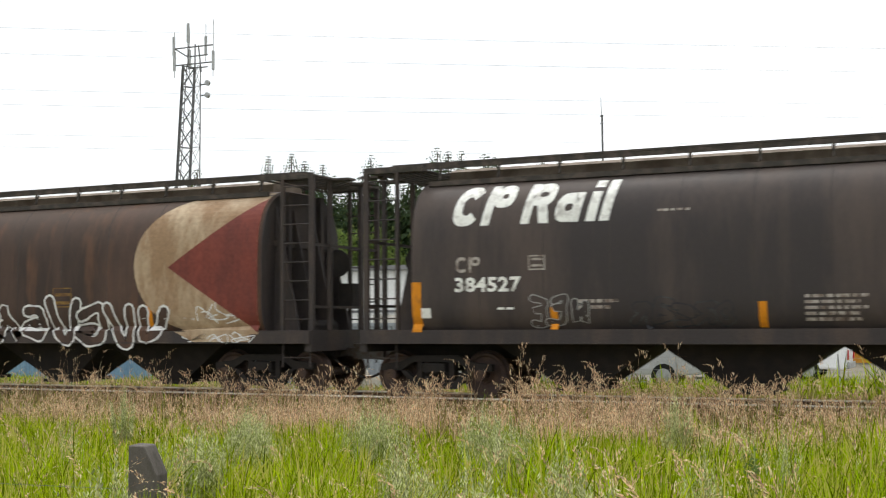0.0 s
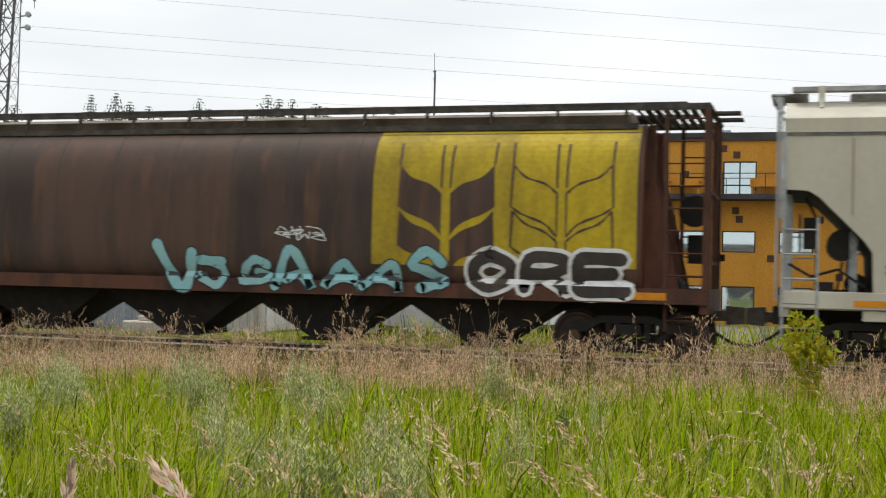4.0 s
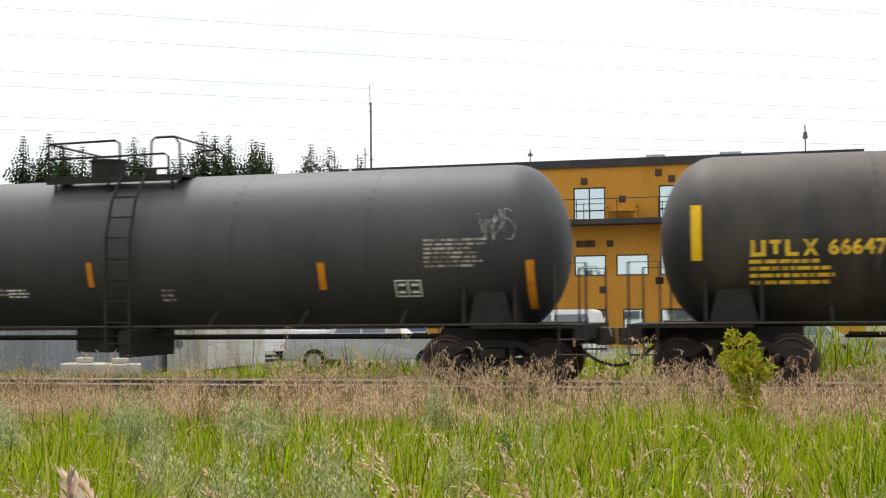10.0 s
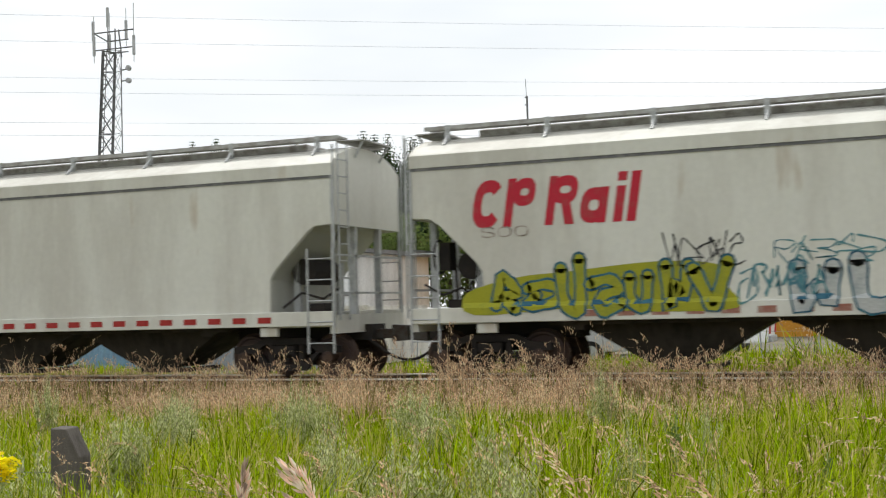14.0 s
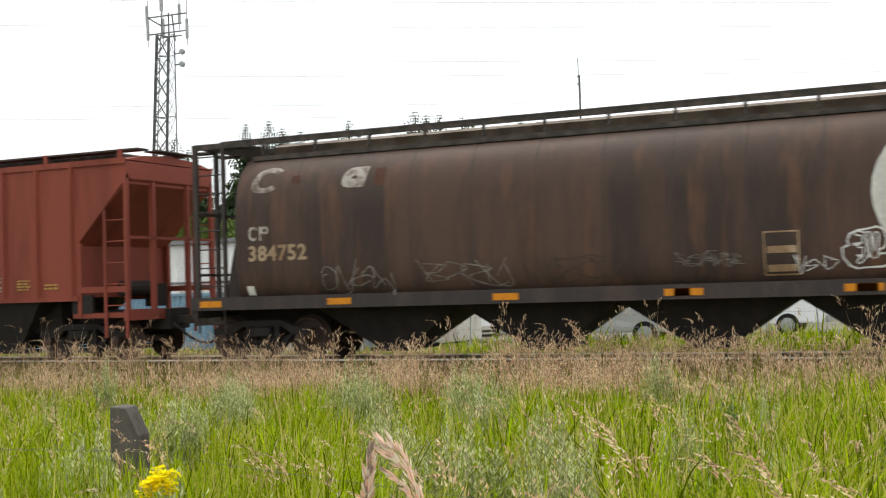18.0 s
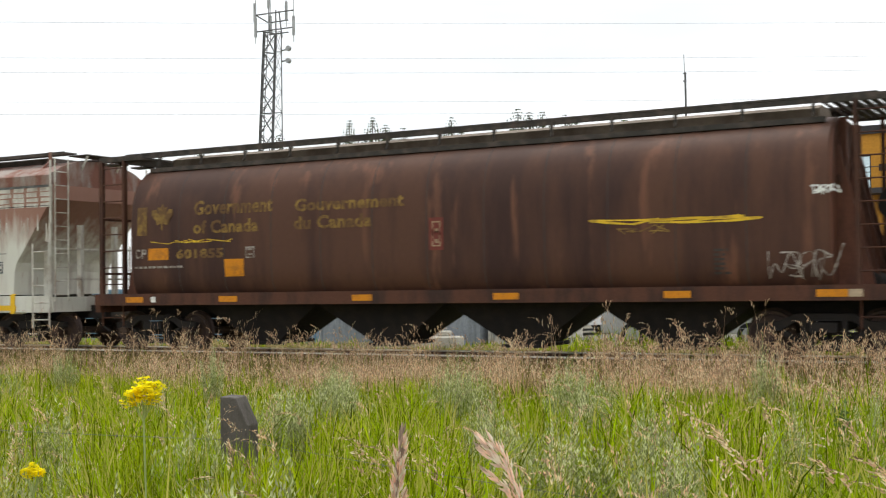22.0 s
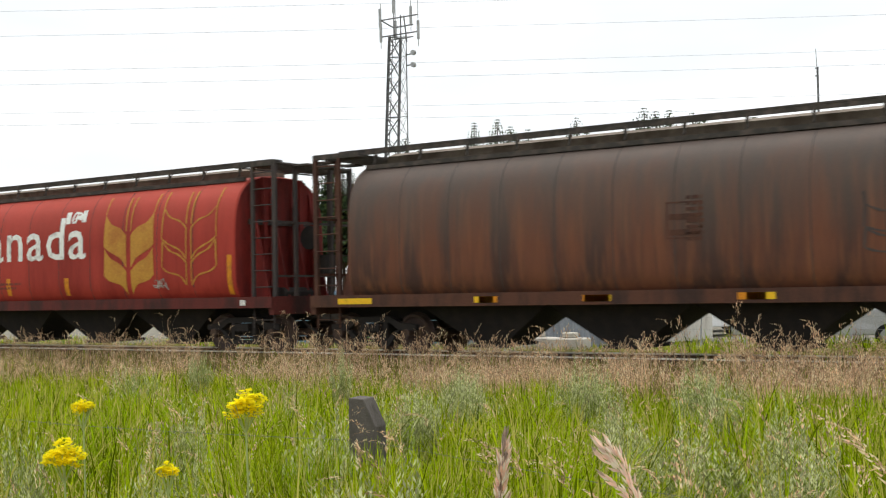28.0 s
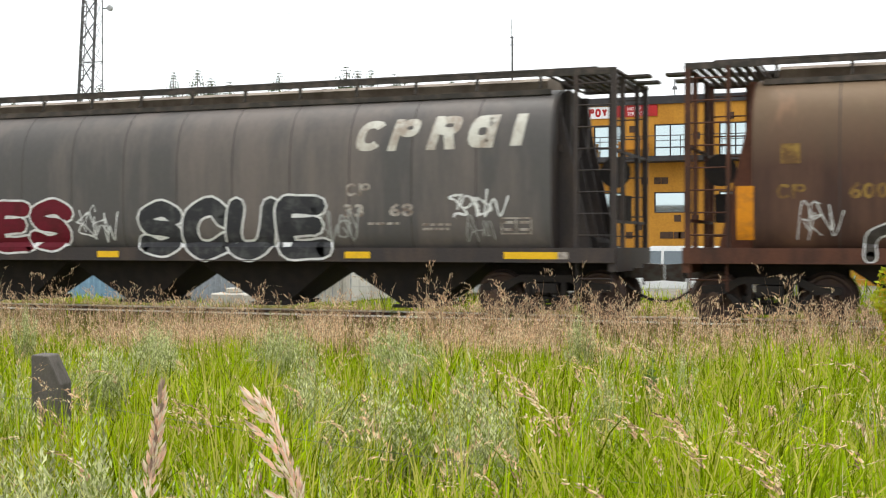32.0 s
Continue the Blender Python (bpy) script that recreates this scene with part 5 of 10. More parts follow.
M["earbrown"] = material("dark_brown_mark", (0.17, 0.085, 0.028), (0.24, 0.12, 0.04), 0.5, 4.0, 0.3, rough=0.7)
M["darkgreen"] = material("dark_green_lettering", (0.030, 0.075, 0.055), (0.10, 0.10, 0.07), 0.4, 5.0, rough=0.65)
M["wheat"] = material("dirty_yellow_paint", (0.464, 0.336, 0.020), (0.304, 0.216, 0.024), 0.5, 0.9, 0.2, rough=0.55)
M["wheatgold"] = material("gold_paint", (0.480, 0.240, 0.040), (0.400, 0.160, 0.032), 0.4, 1.5, rough=0.55)
M["spray_white"] = material("white_spray_paint", (0.70, 0.70, 0.69), (0.52, 0.51, 0.51), 0.4, 4.0, rough=0.7)
M["spray_black"] = material("black_spray_paint", (0.036, 0.036, 0.040), (0.080, 0.080, 0.080), 0.4, 4.0, rough=0.7)
M["spray_blue"] = material("pale_blue_spray_paint", (0.240, 0.464, 0.496), (0.288, 0.440, 0.448), 0.4, 3.0, rough=0.7)
M["spray_teal"] = material("teal_spray_paint", (0.080, 0.216, 0.240), (0.064, 0.144, 0.192), 0.4, 3.0, rough=0.7)
M["spray_navy"] = material("deep_teal_spray_paint", (0.025, 0.085, 0.13), (0.05, 0.15, 0.19), 0.4, 3.0, rough=0.7)
M["spray_green"] = material("lime_spray_paint", (0.288, 0.288, 0.024), (0.224, 0.240, 0.032), 0.4, 3.0, rough=0.7)
M["spray_grey"] = material("silver_spray_paint", (0.336, 0.336, 0.320), (0.264, 0.264, 0.256), 0.4, 3.0, rough=0.5)
M["spray_red"] = material("red_spray_paint", (0.336, 0.024, 0.024), (0.264, 0.032, 0.032), 0.4, 3.0, rough=0.65)
M["spray_dred"] = material("crimson_spray_paint", (0.128, 0.010, 0.020), (0.088, 0.012, 0.016), 0.4, 3.0, rough=0.65)
M["spray_yel"] = material("yellow_spray_paint", (0.496, 0.440, 0.128), (0.360, 0.320, 0.112), 0.4, 3.0, rough=0.7)
M["spray_fill"] = material("warm_grey_spray_paint", (0.52, 0.49, 0.42), (0.44, 0.41, 0.35), 0.4, 3.0, rough=0.6)
M["tag_grey"] = material("worn_grey_spray_paint", (0.21, 0.195, 0.175), (0.11, 0.09, 0.08), 0.5, 4.0, rough=0.65)
M["spray_dark"] = material("dark_silver_spray_paint", (0.068, 0.060, 0.054), (0.034, 0.028, 0.025), 0.5, 3.0, rough=0.5)
M["soot_smear"] = material("sooty_smear", (0.105, 0.078, 0.016), (0.17, 0.13, 0.02), 0.5, 3.0, rough=0.7)
M["dullstripe"] = material("faded_red_stripe", (0.27, 0.115, 0.085), (0.36, 0.26, 0.21), 0.5, 6.0, rough=0.65)
M["spray_silver"] = material("pale_silver_spray_paint", (0.40, 0.41, 0.40), (0.30, 0.33, 0.33), 0.5, 2.0, rough=0.55)
M["blue"] = material("blue_paint", (0.024, 0.112, 0.384), None, 0.4, 3.0, rough=0.5)

CARS = []
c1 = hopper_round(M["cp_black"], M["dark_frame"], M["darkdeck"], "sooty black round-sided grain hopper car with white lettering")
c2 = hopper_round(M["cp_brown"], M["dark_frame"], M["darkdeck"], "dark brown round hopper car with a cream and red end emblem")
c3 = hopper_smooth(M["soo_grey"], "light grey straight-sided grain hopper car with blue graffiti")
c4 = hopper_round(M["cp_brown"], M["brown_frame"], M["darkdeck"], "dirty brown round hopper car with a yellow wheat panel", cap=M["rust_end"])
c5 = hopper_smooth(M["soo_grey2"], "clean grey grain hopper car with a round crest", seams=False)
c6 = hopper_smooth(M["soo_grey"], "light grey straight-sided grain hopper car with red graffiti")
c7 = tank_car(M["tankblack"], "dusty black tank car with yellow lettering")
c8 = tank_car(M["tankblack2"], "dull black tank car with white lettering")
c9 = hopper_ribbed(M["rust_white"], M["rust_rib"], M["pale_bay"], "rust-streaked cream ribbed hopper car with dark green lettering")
# off-white cars: grey end sheets, the body's white with shade put in
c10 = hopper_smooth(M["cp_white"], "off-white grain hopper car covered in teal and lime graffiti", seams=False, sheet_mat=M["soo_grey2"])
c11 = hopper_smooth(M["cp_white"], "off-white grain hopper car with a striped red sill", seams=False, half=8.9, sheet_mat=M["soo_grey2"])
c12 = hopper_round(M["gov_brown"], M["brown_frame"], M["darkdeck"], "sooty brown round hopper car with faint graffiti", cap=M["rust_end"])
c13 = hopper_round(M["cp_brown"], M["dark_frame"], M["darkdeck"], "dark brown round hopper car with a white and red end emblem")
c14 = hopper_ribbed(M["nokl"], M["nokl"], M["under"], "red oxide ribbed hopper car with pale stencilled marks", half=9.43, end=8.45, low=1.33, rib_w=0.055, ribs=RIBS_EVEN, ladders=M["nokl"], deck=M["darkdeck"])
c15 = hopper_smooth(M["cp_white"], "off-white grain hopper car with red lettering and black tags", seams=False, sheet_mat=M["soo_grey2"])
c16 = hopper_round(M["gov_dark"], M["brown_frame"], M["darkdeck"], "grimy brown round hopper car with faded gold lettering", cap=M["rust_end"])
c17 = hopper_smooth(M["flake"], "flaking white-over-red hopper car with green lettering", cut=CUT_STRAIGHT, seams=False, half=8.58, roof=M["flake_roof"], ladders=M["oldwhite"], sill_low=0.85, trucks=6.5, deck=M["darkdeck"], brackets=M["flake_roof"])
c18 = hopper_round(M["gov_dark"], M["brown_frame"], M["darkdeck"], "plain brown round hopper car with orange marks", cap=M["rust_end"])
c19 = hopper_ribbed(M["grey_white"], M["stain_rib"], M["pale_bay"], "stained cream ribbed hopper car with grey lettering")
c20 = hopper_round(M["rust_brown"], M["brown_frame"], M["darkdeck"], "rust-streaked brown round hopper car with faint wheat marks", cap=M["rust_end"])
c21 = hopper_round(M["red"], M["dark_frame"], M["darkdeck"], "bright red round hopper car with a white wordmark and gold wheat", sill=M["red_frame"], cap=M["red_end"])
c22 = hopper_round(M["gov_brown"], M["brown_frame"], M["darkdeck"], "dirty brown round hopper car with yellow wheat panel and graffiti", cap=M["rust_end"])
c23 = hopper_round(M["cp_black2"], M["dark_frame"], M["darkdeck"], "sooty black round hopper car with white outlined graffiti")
CARS = [c1, c2, c3, c4, c5, c6, c7, c8, c9, c10, c11, c12, c13, c14, c15, c16, c17, c18, c19, c20, c21, c22, c23]


# ---- marks and paint on the cars ----
def fit_to(bm, x0, x1, z0, z1, shear=0.0):
    xs, zs = [v.co.x for v in bm.verts], [v.co.z for v in bm.verts]
    ax, bx, az, bz = min(xs), max(xs), min(zs), max(zs)
    for v in bm.verts:
        v.co.x = x0 + (v.co.x - ax) / (bx - ax) * (x1 - x0)
        v.co.z = z0 + (v.co.z - az) / (bz - az) * (z1 - z0)
    return bm


def fit_marks(shapes, x0, x1, z0, z1, slant=0.0, weight=0.2):
    h = z1 - z0
    bm = fit_to(emblem(shapes, x0, z0, h, h * 0.86, slant, weight), x0, x1, z0, z1)
    bmesh.ops.remove_doubles(bm, verts=bm.verts, dist=0.0004)
    return bm


def fit_writing(text, x0, x1, z0, z1, shear=0.0):
    return fit_to(writing(text, x0, z0, z1 - z0, shear, 1.06, 0.012), x0, x1, z0, z1)


def fit_print(x0, x1, z0, z1, rows):
    h = (z1 - z0) / rows
    return small_print(x0, z1, x1 - x0, rows, h * 0.55, h * 0.45, int(abs(x0) * 100) + rows)


def fit_placard(x0, x1, z0, z1, cells):
    return placard(x0, z0, x1 - x0, z1 - z0, cells)


def strip(car, side, x0, x1, z0, z1, mat):
    bm = bmesh.new()
    bar(bm, x0, x1, z0, z1)
    paint(car, "reflector" if "reflector" in mat.name else "paint_patch", bm, mat, side)


def sill_cyl(z):
    return 1.502


def stripe_row(car, x0, x1, n, mat):
    step = (x1 - x0) / n
    for i in range(n):
        ob = part("reflector", shared(("stripe", round(step, 3)), lambda: boxes((0, step * 0.52, -1.5655, -1.5615, 1.07, 1.18))), mat, car)
        ob.location.x = x0 + i * step


def multimark(car, side, x0, apex, pale, dark):
    """A pale half disc on the car's end, with a triangle let into it; it runs down onto the sill."""
    x1, zc, r = 7.28, 2.58, 1.40
    bm = bmesh.new()
    pts = [(x1, zc - r)]
    for i in range(19):
        a = math.pi * 1.5 - math.pi * i / 18
        pts.append((x0 + 1.75 + 1.75 * math.cos(a), zc + r * math.sin(a)))
    pts.append((x1, zc + r))
    bm.faces.new([bm.verts.new((x, 0, z)) for x, z in pts])
    paint(car, "end_emblem", bm, pale, side, "pale half-disc emblem", 0.008)
    bm = bmesh.new()
    bm.faces.new([bm.verts.new((x, 0, z)) for x, z in ((apex, zc - 0.06), (x1, zc - r * 0.98), (x1, zc + r * 0.90))])
    paint(car, "end_triangle", bm, dark, side, "dull red triangle", 0.013)
    bm = bmesh.new()
    quad(bm, [(x0 + 1.0, 1.235), (x0 + 1.45, 1.03), (7.1, 1.03), (7.1, 1.235)])
    paint(car, "sill_emblem", bm, pale, sill_cyl, "pale paint on the sill", 0.005)


def yellow_panel(car, side, x0, x1, mat):
    bm = bmesh.new()
    bar(bm, x0, x1, 1.55, 3.93)
    paint(car, "wheat_panel", bm, mat, side, "dirty yellow painted panel", 0.003)


def wheat(car, side, x0, x1, z0, z1, mat, solid):
    """Two leaf pairs on a stem: a wheat ear as plain leaf shapes."""
    bm = bmesh.new()
    cx, w, h = (x0 + x1) / 2, (x1 - x0) / 2, z1 - z0

    def leaf(stem_low, stem_top, out_low, out_top, s):
        at = lambda a, b: (cx + s * w * a, z0 + h * b)
        upper = curve_pts([at(0.09, stem_top), at(0.34, stem_top + 0.075), at(0.72, out_top - 0.095), at(0.97, out_top)], 4)
        lower = curve_pts([at(1.0, out_low), at(0.78, out_low - 0.055), at(0.32, stem_low + 0.10), at(0.09, stem_low)], 4)
        return upper + lower
    for s in (-1, 1):
        for quarter in ((0.27, 0.60, 0.50, 0.82), (0.0, 0.24, 0.20, 0.47)):
            f = leaf(*quarter, s)
            if solid:
                bm.faces.new([bm.verts.new((x, 0, z)) for x, z in f])
            else:
                stroke(bm, f + [f[0]], w * 0.055)
        stroke(bm, [(cx + s * w * 0.975, z0 + h * 0.82), (cx + s * w * 0.99, z1)], w * 0.055, 0.001)
        stroke(bm, [(cx + s * w * 0.09, z0 + h * 0.64), (cx + s * w * 0.11, z1 * 0.99)], w * 0.055, 0.001)
    bmesh.ops.triangulate(bm, faces=bm.faces)
    paint(car, "wheat_mark", bm, mat, side, "", 0.008)


def grain_ear(car, side, x0, x1, z0, z1, mat):
    """A tall ear: stacked pairs of solid leaves on a stem under straight awns."""
    bm = bmesh.new()
    cx, w, h = (x0 + x1) / 2, (x1 - x0) / 2, z1 - z0
    bar(bm, cx - w * 0.07, cx + w * 0.07, z0, z0 + h * 0.2)
    for k in range(4):
        b = z0 + h * (0.06 + 0.135 * k)
        for q in (-1, 1):
            quad(bm, [(cx + q * w * 0.08, b), (cx + q * w * 0.95, b + h * 0.13), (cx + q * w * 0.95, b + h * 0.21), (cx + q * w * 0.35, b + h * 0.19), (cx + q * w * 0.08, b + h * 0.10)])
    for q in (-0.9, -0.5, -0.12, 0.12, 0.5, 0.9):
        bar(bm, cx + q * w - w * 0.06, cx + q * w + w * 0.06, z0 + h * (0.60 + 0.06 * abs(q)), z1)
    paint(car, "grain_ear", bm, mat, side, "dark brown painted grain ear", 0.008)


def crest(car, side, x0, x1, z0, z1):
    """A round crest: dark ring, cream field, plain inner shapes."""
    cx, cz, rx, rz = (x0 + x1) / 2, (z0 + z1) / 2, (x1 - x0) / 2, (z1 - z0) / 2
    bm = bmesh.new()
    bm.faces.new([bm.verts.new((cx + rx * 0.8 * math.cos(i * math.pi / 14), 0, cz + rz * 0.8 * math.sin(i * math.pi / 14))) for i in range(28)])
    paint(car, "crest_field", bm, M["creampaint"], side, "", 0.004)
    bm = bmesh.new()
    ring(bm, x0, x1, z0, z1, rx * 0.22, 0, 28, power=2.0)
    bar(bm, cx - rx * 0.5, cx + rx * 0.45, cz + rz * 0.38, cz + rz * 0.7)
    bar(bm, cx - rx * 0.62, cx + rx * 0.62, z0 - 0.02, z0 + 0.05)
    for i in range(5):
        a = math.pi * (0.1 + 0.2 * i)
        stroke(bm, [(cx, cz - rz * 0.45), (cx + rx * 0.35 * math.cos(a), cz - rz * 0.35 + rz * 0.4 * math.sin(a))], rx * 0.14, 0.001)
    paint(car, "crest_ring", bm, M["darktext"], side, "", 0.007)
    bm = bmesh.new()
    for i in range(30):
        a = i * math.pi / 15
        bar(bm, cx + rx * 0.89 * math.cos(a) - 0.012, cx + rx * 0.89 * math.cos(a) + 0.012, cz + rz * 0.89 * math.sin(a) - 0.02, cz + rz * 0.89 * math.sin(a) + 0.02)
    paint(car, "crest_marks", bm, M["creampaint"], side, "", 0.010)


def leaf_mark(car, side, x0, x1, z0, z1, mat):
    """A small leaf emblem with pointed lobes."""
    half = [(0.06, 0.0), (0.06, 0.26), (0.45, 0.2), (0.4, 0.32), (0.9, 0.58), (0.78, 0.62), (0.85, 0.78), (0.55, 0.74), (0.5, 0.8), (0.32, 0.62), (0.4, 0.9), (0.22, 0.84), (0.0, 1.0)]
    cx, w, h = (x0 + x1) / 2, (x1 - x0) / 2, z1 - z0
    pts = half + [(-a, b) for a, b in reversed(half[:-1])]
    bm = bmesh.new()
    bm.faces.new([bm.verts.new((cx + w * a, 0, z0 + h * b)) for a, b in pts])
    bmesh.ops.triangulate(bm, faces=bm.faces)
    paint(car, "leaf_emblem", bm, mat, side)


def diamond(car, side, x0, x1, z0, z1, mat):
    bm = bmesh.new()
    cx, cz = (x0 + x1) / 2, (z0 + z1) / 2
    quad(bm, [(cx, z0), (x1, cz), (cx, z1), (x0, cz)])
    paint(car, "diamond_placard", bm, mat, side)


def patches(car, side):
    """Pale remains of paint in rows below the roof."""
    r = random.Random(9)
    pale, x = bmesh.new(), -7.6
    while x < 7.5:
        for z in (3.24, 3.36, 3.48, 3.60):
            if r.random() < 0.93:
                a, b = x + r.uniform(0.0, 0.04), x + r.uniform(0.34, 0.42)
                quad(pale, [(a, z + r.uniform(0, 0.02)), (b, z + r.uniform(0, 0.02)), (b - r.uniform(0, 0.02), z + r.uniform(0.09, 0.112)), (a + r.uniform(0, 0.02), z + r.uniform(0.09, 0.112))])
        for _ in range(2):
            a, top, wd = x + r.uniform(0, 0.4), 3.2 - r.uniform(0, 0.35), r.uniform(0.03, 0.09)
            quad(pale, [(a + wd * 0.3, top), (a + wd * 0.7, top), (a + wd, top - r.uniform(0.2, 0.5)), (a, top - r.uniform(0.2, 0.5))])
        x += 0.44
    tagged(paint(car, "paint_remains", pale, M["oldwhite"], side, "pale flaking paint remains", 0.0045), kind="stuff")
    bm = bmesh.new()
    bar(bm, -6.5, 6.3, 2.205, 2.22)
    bar(bm, -7.7, 7.7, 3.27, 3.285)
    paint(car, "weld_line", bm, M["dark_frame"], side, "", 0.0055)



# car 1 of the train
car, side = c1, side_cyl
paint(car, "emblem", fit_marks("cb-rail", -6.53, -3.47, 3.09, 3.82, 0.25, 0.27), M["white"], side)
paint(car, "reporting_mark", fit_marks("cb", -6.45, -5.98, 2.26, 2.54, 0, 0.2), M["fadewhite"], side)
paint(car, "lettering", fit_writing("384527", -6.47, -5.21, 1.91, 2.18, 0), M["white"], side)
paint(car, "placard", fit_placard(-5.07, -4.76, 2.28, 2.54, 1), M["fadewhite"], side)
paint(car, "small_print", fit_print(-2.78, -2.09, 3.18, 3.25, 1), M["fadewhite"], side)
paint(car, "small_print", fit_print(-0.43, 0.68, 1.33, 1.79, 5), M["fadewhite"], side)
paint(car, "small_print", fit_print(-4.17, -3.38, 1.55, 1.76, 2), M["fadewhite"], side)
paint(car, "small_print", fit_print(-5.66, -5.25, 1.57, 1.64, 1), M["white"], side)
strip(car, side, -7.33, -7.14, 1.21, 2.11, M["orange"])
strip(car, side, -4.68, -4.55, 1.25, 1.64, M["orange"])
strip(car, side, -1.15, -1.02, 1.27, 1.69, M["orange"])
strip(car, side, -7.15, -6.96, 1.46, 1.64, M["white"])
graffiti(car, side, -5.08, -3.99, 1.28, 1.87, 3, M["spray_grey"], None, 3, 0.02)
graffiti(car, side, -3.25, -1.50, 1.29, 1.79, 5, M["spray_black"], None, 4, 0.03)

# car 2 of the train
car, side = c2, side_cyl
multimark(car, side, 4.30, 5.15, M["creampaint"], M["markred"])
paint(car, "emblem", fit_marks("cb-rail", -7.04, -4.05, 3.04, 3.66, 0.25, 0.27), M["creampaint"], side)
paint(car, "reporting_mark", fit_marks("cb", -7.06, -6.63, 2.19, 2.43, 0, 0.2), M["fadewhite"], side)
paint(car, "lettering", fit_writing("385334", -7.06, -5.80, 1.85, 2.10, 0), M["fadewhite"], side)
paint(car, "placard", fit_placard(-5.59, -5.31, 2.20, 2.45, 1), M["fadewhite"], side)
paint(car, "small_print", fit_print(-4.94, -3.99, 2.20, 2.45, 4), M["fadewhite"], side)
paint(car, "placard", fit_placard(2.17, 2.68, 1.75, 2.16, 1), M["goldtext"], side)
strip(car, side, -7.88, -7.67, 1.26, 2.16, M["orange"])
strip(car, side, -5.03, -4.86, 1.32, 1.73, M["orange"])
strip(car, side, -1.65, -1.51, 1.32, 1.73, M["orange"])
strip(car, side, 1.58, 1.72, 1.34, 1.76, M["orange"])
strip(car, side, 4.61, 4.75, 1.34, 1.82, M["orange"])
graffiti(car, side, -1.02, 1.20, 0.98, 1.92, 3, M["spray_white"], None, 5, 0.045)
graffiti(car, side, 1.27, 5.06, 0.97, 1.92, 5, M["spray_white"], None, 6, 0.05)
scrawl(car, side, 5.10, 6.84, 1.41, 1.82, M["spray_white"], 7, 0.03, 5)
scrawl(car, side, 5.53, 7.10, 1.00, 1.21, M["spray_white"], 8, 0.03, 6)
strip(car, side, 2.67, 2.84, 1.45, 1.60, M["white"])

# car 3 of the train
car, side = c3, side_smooth
paint(car, "reporting_mark", fit_marks("soo", -5.32, -4.50, 2.33, 2.61, 0.2, 0.13), M["darktext"], side)
paint(car, "lettering", fit_writing("124238", -5.34, -4.11, 1.83, 2.10, 0.2), M["darktext"], side)
paint(car, "small_print", fit_print(-5.30, -4.43, 1.43, 1.65, 2), M["greytext"], side)
paint(car, "placard", fit_placard(-3.78, -3.51, 2.10, 2.35, 1), M["greytext"], side)
paint(car, "small_print", fit_print(-6.51, -6.33, 1.51, 1.69, 2), M["greytext"], side)
strip(car, sill_side, -6.96, -5.99, 1.04, 1.14, M["orange"])
strip(car, sill_side, -4.90, -4.49, 1.04, 1.14, M["orange"])
strip(car, sill_side, -2.57, -1.67, 1.04, 1.14, M["orange"])
strip(car, sill_side, -0.37, 0.08, 1.04, 1.14, M["orange"])
strip(car, sill_side, 1.68, 2.61, 1.04, 1.14, M["orange"])
strip(car, sill_side, 3.86, 4.40, 1.04, 1.14, M["orange"])
strip(car, sill_side, 5.72, 6.52, 1.04, 1.14, M["orange"])
strip(car, sill_side, 6.57, 7.21, 1.04, 1.14, M["spray_red"])
graffiti(car, side, -1.79, 1.76, 0.98, 2.30, 4, M["spray_black"], M["spray_fill"], 11, 0.045, back=M["spray_blue"], word="24TN")
graffiti(car, side, 1.68, 2.29, 1.31, 2.12, 1, M["spray_black"], M["spray_fill"], 14, 0.03)
scrawl(car, side, -2.19, -1.79, 1.37, 1.63, M["spray_black"], 12, 0.02, 3)
paint(car, "small_print", fit_print(4.37, 4.96, 1.39, 1.64, 3), M["greytext"], side)
paint(car, "placard", fit_placard(5.54, 5.91, 1.41, 1.67, 2), M["darktext"], side)
scrawl(car, side, -5.86, -5.58, 1.44, 1.80, M["greytext"], 13, 0.012, 1)

# car 4 of the train
car, side = c4, side_cyl
yellow_panel(car, side, 2.72, 7.28, M["wheat"])
wheat(car, side, 3.18, 4.90, 1.45, 3.66, M["cp_brown"], True)
wheat(car, side, 5.18, 6.90, 1.45, 3.66, M["cp_brown"], False)
graffiti(car, side, 4.40, 7.05, 1.04, 1.93, 3, M["spray_white"], M["dark_frame"], 21, 0.07, wild=0.15, word="ORE")
graffiti(car, side, -1.6, 4.2, 1.0, 1.86, 7, M["spray_black"], M["spray_blue"], 22, 0.03)
scrawl(car, side, 0.9, 1.75, 1.95, 2.2, M["spray_white"], 27, 0.03, 4)
graffiti(car, side, -6.76, -5.54, 1.03, 1.77, 2, M["spray_white"], M["spray_black"], 23, 0.07)
scrawl(car, side, -7.45, -6.85, 2.61, 3.41, M["spray_yel"], 24, 0.03, 4)
scrawl(car, side, -7.41, -6.91, 1.71, 1.99, M["spray_white"], 25, 0.03, 3)
paint(car, "reporting_mark", fit_marks("cb", -6.94, -6.56, 1.99, 2.17, 0, 0.2), M["goldtext"], side)
strip(car, sill_cyl, 6.82, 7.77, 1.06, 1.18, M["orange"])
strip(car, sill_cyl, -7.23, -6.98, 1.06, 1.18, M["orange"])
scrawl(car, side, -7.71, -7.15, 1.03, 1.18, M["blue"], 26, 0.03, 3)

